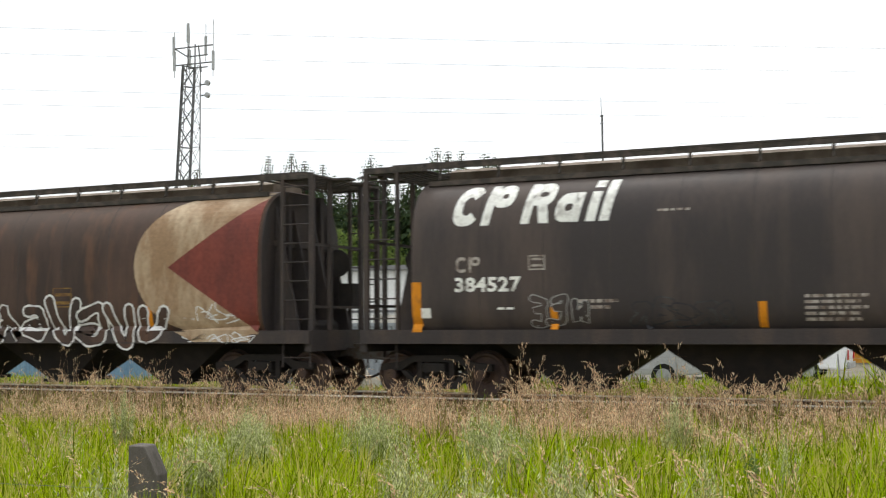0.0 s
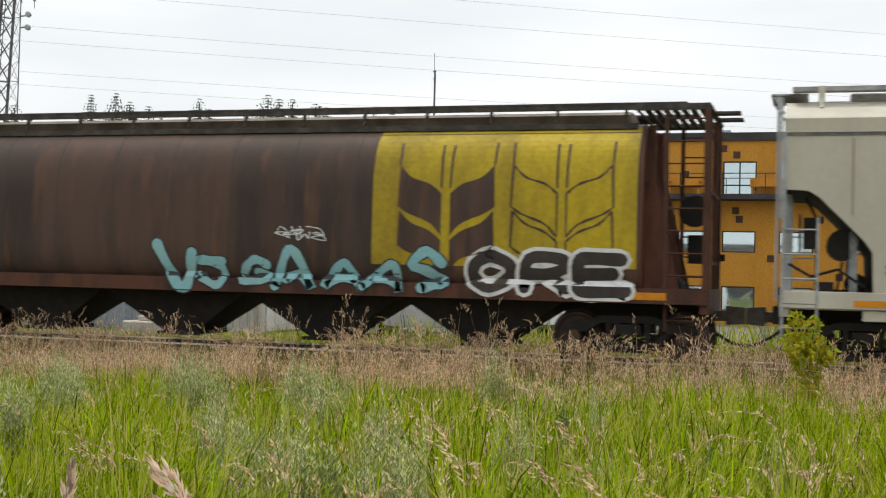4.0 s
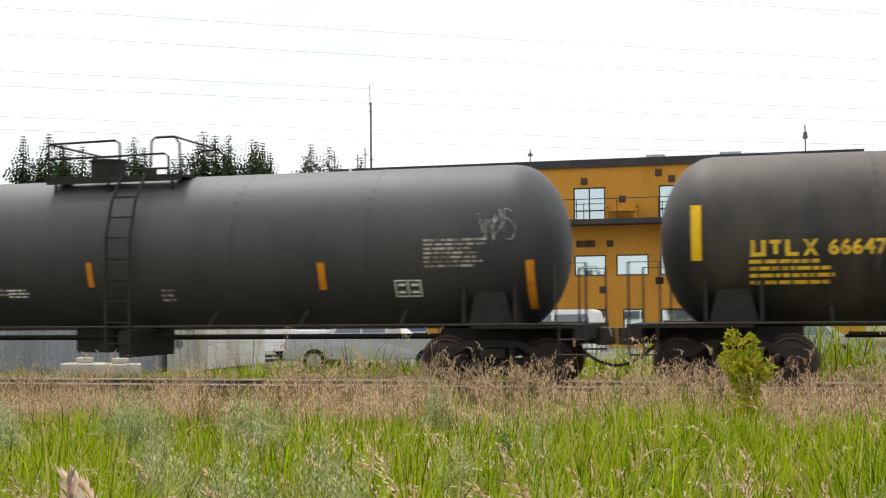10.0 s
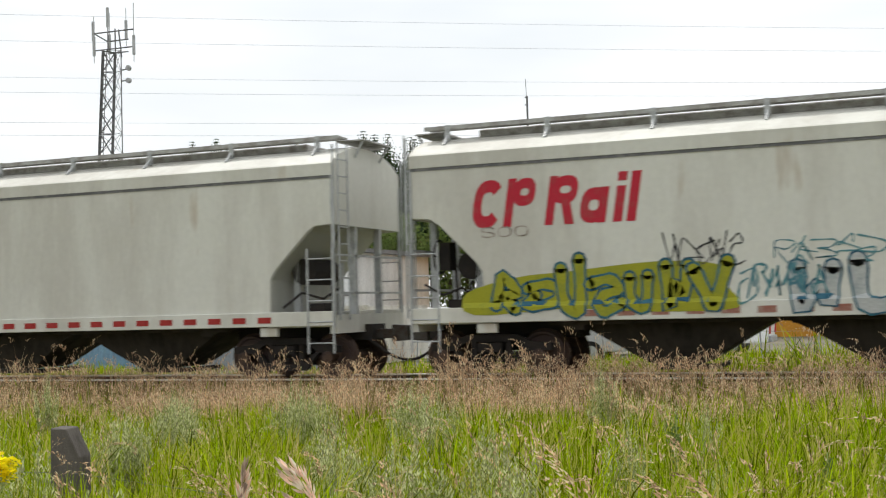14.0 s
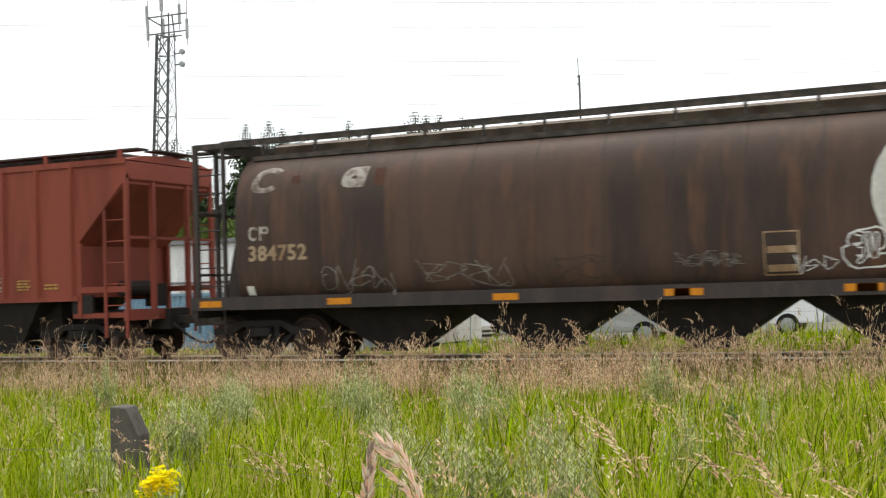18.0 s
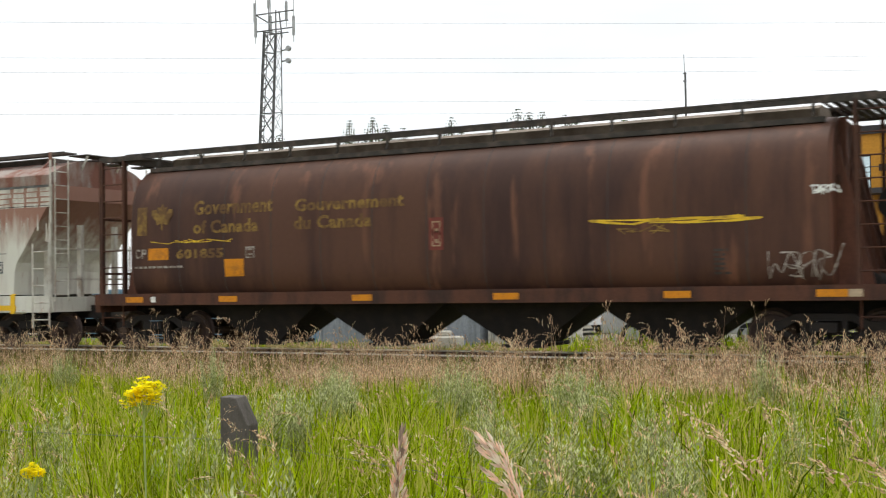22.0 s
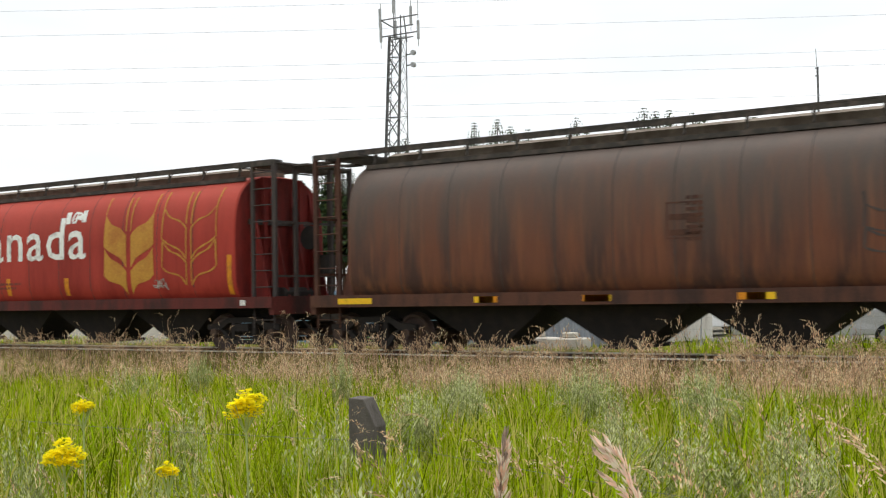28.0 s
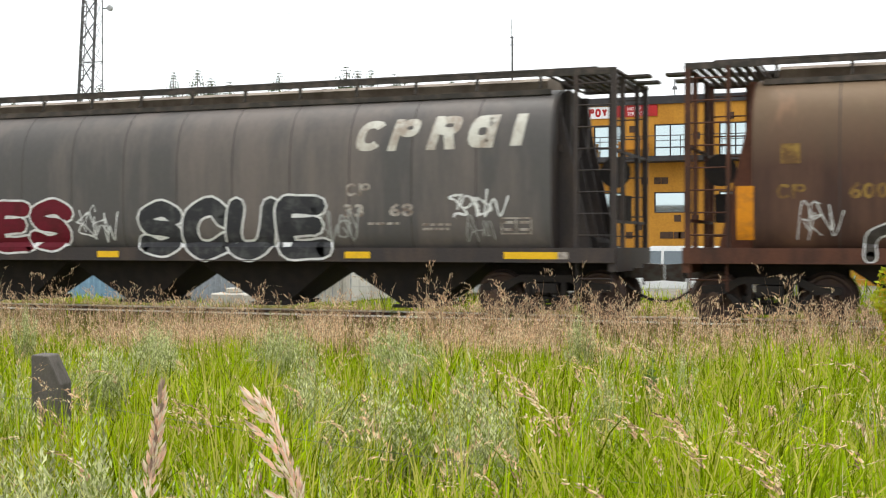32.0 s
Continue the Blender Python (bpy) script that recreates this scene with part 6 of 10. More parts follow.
# car 5 of the train
car, side = c5, side_smooth
crest(car, side, 2.07, 3.20, 2.48, 3.64)
paint(car, "emblem", fit_marks("cmnmolmn", 3.38, 5.14, 3.26, 3.40, 0, 0.2), M["redtext"], side)
paint(car, "emblem", fit_marks("bmclflc", 3.38, 4.64, 2.97, 3.12, 0, 0.2), M["redtext"], side)
paint(car, "emblem", fit_marks("rmltwmy", 3.38, 4.78, 2.68, 2.83, 0, 0.2), M["redtext"], side)
paint(car, "reporting_mark", fit_marks("soo", -5.66, -4.90, 2.29, 2.54, 0.15, 0.12), M["darktext"], side)
paint(car, "lettering", fit_writing("122082", -5.63, -4.41, 1.77, 2.04, 0.15), M["darktext"], side)
paint(car, "placard", fit_placard(-4.04, -3.77, 2.05, 2.30, 1), M["greytext"], side)
paint(car, "small_print", fit_print(-5.64, -4.57, 1.39, 1.62, 2), M["greytext"], side)
strip(car, side, -6.87, -6.74, 1.27, 2.20, M["orange"])
strip(car, side, -4.08, -3.96, 1.28, 1.74, M["orange"])
strip(car, side, -1.31, -1.20, 1.26, 1.74, M["orange"])
strip(car, side, 1.09, 1.19, 1.26, 1.72, M["orange"])
strip(car, side, 3.85, 3.95, 1.27, 1.74, M["orange"])
strip(car, side, 6.41, 6.50, 1.28, 2.18, M["orange"])
paint(car, "placard", fit_placard(-0.53, 0.42, 1.58, 1.86, 1), M["greytext"], side)
paint(car, "small_print", fit_print(-0.53, 0.42, 1.37, 1.51, 2), M["greytext"], side)
paint(car, "small_print", fit_print(1.81, 2.43, 1.40, 1.63, 3), M["greytext"], side)
paint(car, "small_print", fit_print(4.37, 4.96, 1.57, 1.66, 2), M["greytext"], side)
paint(car, "placard", fit_placard(5.54, 6.07, 1.46, 1.75, 2), M["white"], side)
paint(car, "placard", fit_placard(5.60, 6.02, 1.49, 1.71, 2), M["darktext"], side)
scrawl(car, side, -4.25, -2.28, 1.40, 1.73, M["spray_black"], 31, 0.018, 9)
curls(car, side, [([(-2.2, 1.36), (-2.18, 1.66), (-1.95, 1.96), (-1.5, 1.98), (-1.44, 1.5), (-1.6, 1.34), (-2.0, 1.4)], 0.06)], [(-1.75, 1.5, 0.12)], M["spray_black"], M["soo_grey2"], 0.016)
scrawl(car, side, -2.23, -1.38, 1.34, 1.91, M["spray_black"], 33, 0.025, 4)
scrawl(car, side, 2.39, 4.44, 1.29, 2.17, M["spray_black"], 36, 0.022, 6)
scrawl(car, side, 2.70, 4.22, 1.45, 1.86, M["spray_black"], 38, 0.03, 6)
scrawl(car, side, 4.40, 5.97, 1.80, 1.97, M["spray_black"], 37, 0.014, 11)
stripe_row(car, -7.05, 7.05, 31, M["redstripe"])

# car 6 of the train
car, side = c6, side_smooth
paint(car, "reporting_mark", fit_marks("soo", -5.11, -4.34, 2.29, 2.57, 0.2, 0.13), M["darktext"], side)
paint(car, "lettering", fit_writing("124230", -5.14, -3.95, 1.81, 2.08, 0.2), M["darktext"], side)
paint(car, "small_print", fit_print(-5.15, -4.10, 1.41, 1.60, 2), M["greytext"], side)
paint(car, "placard", fit_placard(-3.61, -3.37, 2.05, 2.31, 1), M["greytext"], side)
paint(car, "placard", fit_placard(-0.41, 0.48, 1.59, 1.86, 1), M["darktext"], side)
paint(car, "small_print", fit_print(-0.38, 0.43, 1.36, 1.47, 2), M["greytext"], side)
scrawl(car, side, -2.05, -0.83, 1.35, 2.02, M["greytext"], 41, 0.012, 3)
paint(car, "small_print", fit_print(-6.31, -6.18, 1.53, 1.64, 2), M["greytext"], side)
strip(car, sill_side, -6.75, -5.81, 1.04, 1.14, M["orange"])
strip(car, sill_side, -2.51, -1.60, 1.04, 1.14, M["orange"])
strip(car, sill_side, 1.53, 2.50, 1.04, 1.14, M["orange"])
strip(car, sill_side, 5.86, 6.81, 1.04, 1.14, M["orange"])
paint(car, "placard", fit_placard(5.69, 6.10, 1.43, 1.73, 2), M["white"], side)
paint(car, "placard", fit_placard(5.73, 6.05, 1.47, 1.69, 2), M["darktext"], side)
paint(car, "small_print", fit_print(1.44, 2.04, 1.43, 1.65, 3), M["greytext"], side)
paint(car, "small_print", fit_print(6.22, 6.34, 1.50, 1.64, 2), M["greytext"], side)
curls(car, side, [([(3.25, 1.90), (2.95, 1.70), (2.76, 1.58), (2.95, 1.42), (3.35, 1.36), (3.20, 1.14), (2.80, 1.06)], 0.17), ([(3.25, 1.90), (3.42, 1.55), (3.62, 1.15)], 0.20), ([(3.50, 1.12), (3.62, 1.48), (3.85, 1.58), (4.02, 1.36), (4.0, 1.12)], 0.19),
                  ([(4.32, 1.90), (4.30, 1.55), (4.36, 1.2), (4.62, 1.08)], 0.19), ([(4.42, 1.42), (4.62, 1.72), (4.92, 1.70), (4.90, 1.45), (4.60, 1.36)], 0.16), ([(4.95, 1.75), (5.25, 1.42), (5.72, 1.34)], 0.18), ([(5.45, 1.82), (5.15, 1.5), (4.95, 1.12)], 0.19)], [], M["spray_dred"], M["spray_red"], 0.025)

# car 7 of the train
car, side = c7, side_tank
paint(car, "reporting_mark", fit_marks("uTtx", -7.02, -5.99, 2.10, 2.36, 0, 0.24), M["yellowtext"], side)
paint(car, "lettering", fit_writing("666477", -5.84, -4.78, 2.10, 2.36, 0), M["yellowtext"], side)
paint(car, "small_print", fit_print(-7.04, -5.60, 1.61, 2.05, 4), M["yellowtext"], side)
strip(car, side, -7.94, -7.78, 2.05, 2.95, M["yellow"])
strip(car, side, -4.53, -4.40, 1.58, 2.04, M["yellow"])
strip(car, side, 4.40, 4.50, 1.59, 2.02, M["yellow"])
strip(car, side, -1.48, -1.37, 1.59, 2.02, M["orange"])
strip(car, side, 1.45, 1.56, 1.59, 2.01, M["orange"])
paint(car, "placard", fit_placard(-2.53, -1.44, 2.43, 2.63, 1), M["yellowtext"], side)
paint(car, "small_print", fit_print(-2.48, -2.07, 2.47, 2.59, 1), M["yellowtext"], side)
scrawl(car, side, 1.06, 1.85, 2.36, 3.08, M["fadewhite"], 51, 0.022, 5)
paint(car, "placard", fit_placard(5.76, 6.18, 1.73, 2.01, 2), M["white"], side)
paint(car, "small_print", fit_print(6.34, 7.48, 2.04, 2.55, 7), M["yellowtext"], side)
strip(car, side, 7.58, 7.73, 2.06, 2.95, M["yellow"])
paint(car, "placard", fit_placard(5.54, 6.02, 1.74, 2.03, 2), M["white"], side)
paint(car, "placard", fit_placard(-4.07, -3.73, 2.12, 2.37, 1), M["brown_frame"], side)
scrawl(car, side, 7.79, 8.13, 2.64, 3.05, M["fadewhite"], 52, 0.02, 3)
diamond(car, side, 6.67, 7.08, 1.17, 1.56, M["redtext"])
paint(car, "small_print", fit_print(3.00, 3.36, 1.54, 1.61, 1), M["brown_frame"], side)

# car 8 of the train
car, side = c8, side_tank
paint(car, "emblem", fit_marks("brocor", -6.72, -3.00, 2.09, 2.62, 0, 0.16), M["white"], side)
paint(car, "reporting_mark", fit_marks("bbox", -6.72, -5.93, 1.76, 2.01, 0, 0.24), M["fadewhite"], side)
paint(car, "lettering", fit_writing("76361", -5.84, -4.81, 1.74, 1.99, 0), M["fadewhite"], side)
paint(car, "small_print", fit_print(-6.77, -4.93, 1.41, 1.65, 2), M["fadewhite"], side)
strip(car, side, -7.96, -7.81, 1.26, 2.08, M["orange"])
strip(car, side, -4.26, -4.15, 1.66, 2.14, M["orange"])
strip(car, side, -0.15, -0.04, 1.77, 2.22, M["orange"])
strip(car, side, 4.29, 4.42, 1.67, 2.14, M["orange"])
strip(car, side, 7.95, 8.09, 1.30, 2.12, M["orange"])
paint(car, "small_print", fit_print(6.21, 7.34, 1.99, 2.50, 7), M["fadewhite"], side)
paint(car, "placard", fit_placard(5.65, 6.12, 1.53, 1.82, 2), M["white"], side)
diamond(car, side, 6.99, 7.38, 1.09, 1.49, M["dark_frame"])
scrawl(car, side, 7.24, 7.72, 2.46, 2.99, M["fadewhite"], 61, 0.02, 3)
paint(car, "small_print", fit_print(-1.86, -1.42, 1.57, 1.75, 3), M["white"], side)
paint(car, "small_print", fit_print(-2.04, -1.78, 1.60, 1.76, 2), M["fadewhite"], side)
paint(car, "small_print", fit_print(1.25, 1.57, 1.46, 1.72, 3), M["fadewhite"], side)
strip(car, side, -3.03, -2.91, 1.54, 1.60, M["white"])

# car 9 of the train
car, side = c9, side_flat
paint(car, "emblem", fit_marks("s", -3.75, -3.32, 2.97, 3.59, 0, 0.26), M["darkgreen"], side)
paint(car, "emblem", fit_marks("o", -2.99, -2.40, 2.94, 3.55, 0, 0.26), M["darkgreen"], side)
paint(car, "emblem", fit_marks("o", -2.09, -1.50, 2.90, 3.50, 0, 0.26), M["darkgreen"], side)
paint(car, "emblem", fit_marks("t", 0.86, 1.27, 2.97, 3.65, 0, 0.2), M["darkgreen"], side)
paint(car, "emblem", fit_marks("l", 1.95, 2.07, 2.93, 3.60, 0, 0.2), M["darkgreen"], side)
paint(car, "emblem", fit_marks("n", 2.68, 3.09, 2.89, 3.55, 0, 0.2), M["darkgreen"], side)
paint(car, "emblem", fit_marks("e", 3.52, 3.94, 2.86, 3.51, 0, 0.2), M["darkgreen"], side)
paint(car, "reporting_mark", fit_marks("so", -6.98, -6.52, 2.12, 2.35, 0, 0.17), M["darktext"], side)
paint(car, "reporting_mark", fit_marks("o", -6.19, -5.97, 2.12, 2.34, 0, 0.17), M["darktext"], side)
paint(car, "lettering", fit_writing("75", -5.44, -4.96, 2.11, 2.35, 0), M["darktext"], side)
paint(car, "lettering", fit_writing("15", -4.61, -4.14, 2.10, 2.34, 0), M["darktext"], side)
paint(car, "lettering", fit_writing("2", -3.76, -3.57, 2.09, 2.33, 0), M["darktext"], side)
strip(car, side, -2.97, -2.40, 1.55, 1.63, M["stain_rib"])
strip(car, side, -2.13, -1.45, 1.56, 1.64, M["stain_rib"])
strip(car, side, -1.20, -0.51, 1.57, 1.65, M["stain_rib"])
strip(car, side, -0.18, 0.48, 1.57, 1.65, M["stain_rib"])
strip(car, side, 0.80, 1.36, 1.58, 1.65, M["stain_rib"])
strip(car, side, 1.69, 2.35, 1.58, 1.66, M["stain_rib"])
strip(car, side, 2.61, 3.19, 1.59, 1.66, M["stain_rib"])
strip(car, side, 3.44, 4.00, 1.60, 1.67, M["stain_rib"])
strip(car, side, 4.83, 5.28, 1.62, 2.00, M["dark_frame"])
strip(car, side, 5.66, 6.11, 1.61, 1.99, M["dark_frame"])
strip(car, side, -7.22, -7.05, 1.42, 2.40, M["orange"])
strip(car, side, -4.04, -3.89, 1.44, 1.95, M["orange"])
strip(car, side, -1.40, -1.27, 1.40, 1.95, M["orange"])
strip(car, side, 1.46, 1.60, 1.46, 1.93, M["orange"])
strip(car, side, 4.07, 4.19, 1.47, 1.92, M["orange"])
grain_ear(car, side, 4.25, 4.84, 1.62, 3.82, M["earbrown"])
scrawl(car, side, 3.65, 4.41, 1.92, 2.32, M["spray_black"], 71, 0.025, 4)
scrawl(car, side, -0.06, 0.44, 2.39, 3.07, M["greytext"], 72, 0.015, 3)
paint(car, "small_print", fit_print(0.81, 1.34, 1.94, 2.13, 3), M["greytext"], side)
paint(car, "small_print", fit_print(1.73, 2.29, 1.97, 2.29, 5), M["greytext"], side)
paint(car, "small_print", fit_print(-5.41, -4.93, 1.66, 1.77, 1), M["greytext"], side)
paint(car, "placard", fit_placard(-3.73, -3.33, 1.59, 1.84, 1), M["darktext"], side)
paint(car, "small_print", fit_print(-6.90, -6.64, 1.69, 1.80, 1), M["greytext"], side)
paint(car, "small_print", fit_print(5.16, 5.58, 2.10, 2.37, 4), M["greytext"], side)

# car 10 of the train
car, side = c10, side_smooth
paint(car, "emblem", fit_marks("cb-rail", -6.85, -3.86, 2.63, 3.46, 0.22, 0.25), M["redtext"], side)
graffiti(car, side, -6.6, -2.5, 1.06, 2.05, 7, M["spray_navy"], M["spray_green"], 81, 0.045, wild=0.35, back=M["spray_green"])
graffiti(car, side, -1.76, 3.7, 0.98, 2.14, 5, M["spray_navy"], M["spray_silver"], 82, 0.04, wild=0.3)
scrawl(car, side, 3.90, 4.75, 1.45, 2.17, M["spray_teal"], 83, 0.05, 6)
scrawl(car, side, 4.73, 5.78, 1.26, 2.09, M["spray_black"], 84, 0.04, 7)
scrawl(car, side, 6.96, 7.77, 2.70, 3.57, M["spray_teal"], 85, 0.03, 7)
scrawl(car, side, 5.79, 6.68, 1.53, 2.10, M["spray_green"], 86, 0.03, 4)
scrawl(car, side, -3.58, -2.29, 1.86, 2.42, M["spray_black"], 87, 0.03, 5)
scrawl(car, side, -1.89, -0.29, 1.81, 2.30, M["spray_teal"], 88, 0.03, 5)
scrawl(car, side, -2.36, -1.05, 1.28, 1.93, M["spray_teal"], 89, 0.05, 6)
paint(car, "placard", fit_placard(5.88, 6.35, 1.43, 1.72, 2), M["darktext"], side)
scrawl(car, side, 5.91, 6.03, 2.77, 2.86, M["spray_black"], 90, 0.03, 1)
scrawl(car, side, 1.47, 2.00, 1.95, 2.26, M["spray_teal"], 91, 0.03, 3)
paint(car, "reporting_mark", fit_marks("soo", -6.71, -5.84, 2.46, 2.65, 0, 0.12), M["fadewhite"], side)
stripe_row(car, -4.9, 6.4, 20, M["dullstripe"])

# car 11 of the train
car, side = c11, side_smooth
paint(car, "reporting_mark", fit_marks("soo", -6.85, -6.10, 2.41, 2.66, 0, 0.12), M["darktext"], side)
paint(car, "lettering", fit_writing("121744", -6.84, -5.62, 1.84, 2.15, 0), M["darktext"], side)
paint(car, "placard", fit_placard(-3.95, -3.70, 2.16, 2.40, 1), M["greytext"], side)
paint(car, "small_print", fit_print(-4.96, -4.30, 1.36, 1.56, 3), M["greytext"], side)
stripe_row(car, -7.0, 7.0, 26, M["redstripe"])

# car 12 of the train
car, side = c12, side_cyl
paint(car, "reporting_mark", fit_marks("cb", -7.16, -6.70, 1.98, 2.22, 0, 0.22), M["white"], side)
paint(car, "lettering", fit_writing("600923", -5.98, -4.71, 1.95, 2.21, 0), M["white"], side)
graffiti(car, side, -3.82, -0.40, 1.07, 1.98, 5, M["fadewhite"], None, 101, 0.018)
graffiti(car, side, 1.31, 4.15, 0.98, 2.06, 4, M["fadewhite"], None, 102, 0.018)
scrawl(car, side, 5.47, 6.38, 1.48, 1.91, M["spray_teal"], 103, 0.03, 5)
scrawl(car, side, 6.52, 7.09, 1.52, 1.94, M["spray_teal"], 104, 0.025, 4)
scrawl(car, side, 4.71, 5.39, 1.51, 1.96, M["fadewhite"], 105, 0.018, 4)
scrawl(car, side, -5.05, -4.12, 1.40, 1.98, M["fadewhite"], 106, 0.018, 4)
strip(car, side, -5.38, -5.21, 1.33, 1.77, M["orange"])
strip(car, side, -2.36, -2.19, 1.35, 1.76, M["orange"])
strip(car, side, 1.24, 1.38, 1.32, 1.76, M["orange"])
strip(car, side, 4.32, 4.45, 1.37, 1.76, M["orange"])
strip(car, side, 7.09, 7.23, 1.32, 2.23, M["orange"])
wheat(car, side, 3.63, 4.64, 2.10, 3.73, M["cp_black"], False)
wheat(car, side, 5.16, 6.94, 2.16, 3.77, M["brown_frame"], False)
strip(car, side, -0.22, 0.03, 2.05, 2.61, M["cp_black"])
strip(car, side, -7.72, -7.59, 1.40, 2.23, M["orange"])
scrawl(car, side, 6.00, 6.68, 1.01, 1.16, M["blue"], 107, 0.02, 4)

# car 13 of the train
car, side = c13, side_cyl
multimark(car, side, 4.28, 5.13, M["whitepaint"], M["markred"])
paint(car, "emblem", fit_marks("c", -7.00, -6.35, 3.22, 3.71, 0.2, 0.2), M["fadewhite"], side)
paint(car, "emblem", fit_marks("a", -5.02, -4.46, 3.21, 3.60, 0.2, 0.3), M["fadewhite"], side)
strip(car, side, -6.11, -5.92, 3.37, 3.52, M["brown_frame"])
strip(car, side, -4.34, -4.13, 3.22, 3.55, M["brown_frame"])
paint(car, "reporting_mark", fit_marks("cb", -7.03, -6.59, 2.31, 2.58, 0, 0.2), M["fadewhite"], side)
paint(car, "lettering", fit_writing("384752", -7.04, -5.76, 1.91, 2.22, 0), M["creampaint"], side)
scrawl(car, side, -5.55, -4.08, 1.25, 1.82, M["tag_grey"], 111, 0.028, 4)
scrawl(car, side, -3.41, -1.79, 1.34, 1.84, M["tag_grey"], 112, 0.028, 4)
scrawl(car, side, -1.35, 0.01, 1.33, 1.82, M["dark_frame"], 113, 0.025, 5)
scrawl(car, side, 1.62, 2.25, 1.52, 1.76, M["tag_grey"], 114, 0.02, 4)
paint(car, "placard", fit_placard(2.62, 3.18, 1.34, 2.05, 1), M["creampaint"], side)
graffiti(car, side, 3.82, 4.43, 1.41, 2.08, 1, M["spray_white"], None, 115, 0.035, wild=0.12)
graffiti(car, side, 3.89, 4.34, 1.50, 2.02, 3, M["spray_white"], None, 116, 0.025, wild=0.15)
scrawl(car, side, 3.04, 3.70, 1.34, 1.67, M["spray_white"], 117, 0.02, 3)
scrawl(car, side, 1.16, 1.79, 1.51, 1.78, M["tag_grey"], 118, 0.016, 3)
strip(car, sill_cyl, -8.21, -7.71, 1.06, 1.18, M["orange"])
strip(car, sill_cyl, -5.36, -4.86, 1.06, 1.18, M["orange"])
strip(car, sill_cyl, -2.05, -1.57, 1.06, 1.18, M["orange"])
strip(car, sill_cyl, 1.15, 1.63, 1.06, 1.18, M["orange"])
strip(car, sill_cyl, 4.00, 4.41, 1.06, 1.18, M["orange"])
strip(car, sill_cyl, 0.99, 1.42, 1.06, 1.18, M["orange"])
strip(car, sill_cyl, 3.83, 4.33, 1.06, 1.18, M["orange"])
strip(car, sill_cyl, 6.77, 7.29, 1.06, 1.18, M["orange"])
strip(car, side, -7.13, -6.97, 1.27, 1.45, M["white"])

# car 14 of the train
car, side = c14, side_flat
paint(car, "lettering", fit_writing("NO", -6.28, -5.88, 2.46, 2.69, 0), M["paintgold"], side)
paint(car, "lettering", fit_writing("KL", -5.50, -5.10, 2.47, 2.70, 0), M["paintgold"], side)
paint(car, "lettering", fit_writing("30", -6.27, -5.91, 2.07, 2.26, 0), M["paintgold"], side)
paint(car, "lettering", fit_writing("40", -5.49, -5.15, 2.07, 2.26, 0), M["paintgold"], side)
paint(car, "small_print", fit_print(-0.60, -0.09, 1.48, 1.98, 6), M["paintgold"], side)
paint(car, "small_print", fit_print(3.09, 3.53, 1.64, 1.80, 2), M["paintgold"], side)
paint(car, "placard", fit_placard(4.75, 5.23, 1.50, 1.80, 2), M["fadewhite"], side)
paint(car, "small_print", fit_print(5.57, 5.97, 1.49, 1.73, 4), M["paintgold"], side)
paint(car, "small_print", fit_print(6.30, 6.75, 1.49, 1.63, 2), M["paintgold"], side)
paint(car, "small_print", fit_print(-5.46, -5.13, 1.56, 1.79, 2), M["paintgold"], side)
paint(car, "small_print", fit_print(-6.29, -5.94, 1.55, 1.77, 2), M["paintgold"], side)
strip(car, side, -5.43, -5.28, 1.33, 1.48, M["white"])

# car 15 of the train
car, side = c15, side_smooth
paint(car, "emblem", fit_marks("cb-rail", -6.97, -4.09, 2.74, 3.40, 0.22, 0.25), M["redtext"], side)
paint(car, "reporting_mark", fit_marks("soo", -6.43, -5.69, 2.28, 2.56, 0, 0.12), M["darktext"], side)
paint(car, "lettering", fit_writing("116917", -6.37, -5.26, 1.79, 2.09, 0), M["darktext"], side)
paint(car, "placard", fit_placard(-4.52, -4.25, 2.17, 2.44, 1), M["greytext"], side)
scrawl(car, side, -6.65, -5.70, 1.49, 1.80, M["spray_black"], 121, 0.028, 4)
scrawl(car, side, -5.23, -4.33, 1.39, 1.77, M["spray_black"], 122, 0.028, 5)
scrawl(car, side, -2.81, -1.79, 1.32, 1.89, M["spray_black"], 123, 0.028, 6)
scrawl(car, side, -1.19, -0.09, 1.34, 2.01, M["spray_black"], 124, 0.028, 4)
scrawl(car, side, 0.10, 0.59, 1.56, 1.91, M["spray_black"], 125, 0.028, 5)
scrawl(car, side, 1.13, 1.86, 1.36, 1.85, M["spray_black"], 126, 0.028, 6)
scrawl(car, side, 2.01, 2.64, 1.37, 1.62, M["spray_black"], 127, 0.028, 4)
scrawl(car, side, 4.58, 5.64, 1.42, 1.88, M["spray_black"], 128, 0.028, 5)
scrawl(car, side, 2.92, 4.11, 1.25, 1.97, M["spray_red"], 131, 0.07, 5)
scrawl(car, side, 2.54, 3.20, 1.87, 2.27, M["spray_red"], 132, 0.02, 3)
scrawl(car, side, -4.11, -3.02, 1.40, 2.07, M["spray_red"], 133, 0.02, 3)
paint(car, "placard", fit_placard(5.85, 6.36, 1.41, 1.69, 2), M["white"], side)
paint(car, "placard", fit_placard(5.88, 6.33, 1.43, 1.66, 2), M["darktext"], side)
strip(car, side, 6.74, 7.24, 1.42, 1.55, M["spray_grey"])
stripe_row(car, -6.9, 6.6, 25, M["dullstripe"])

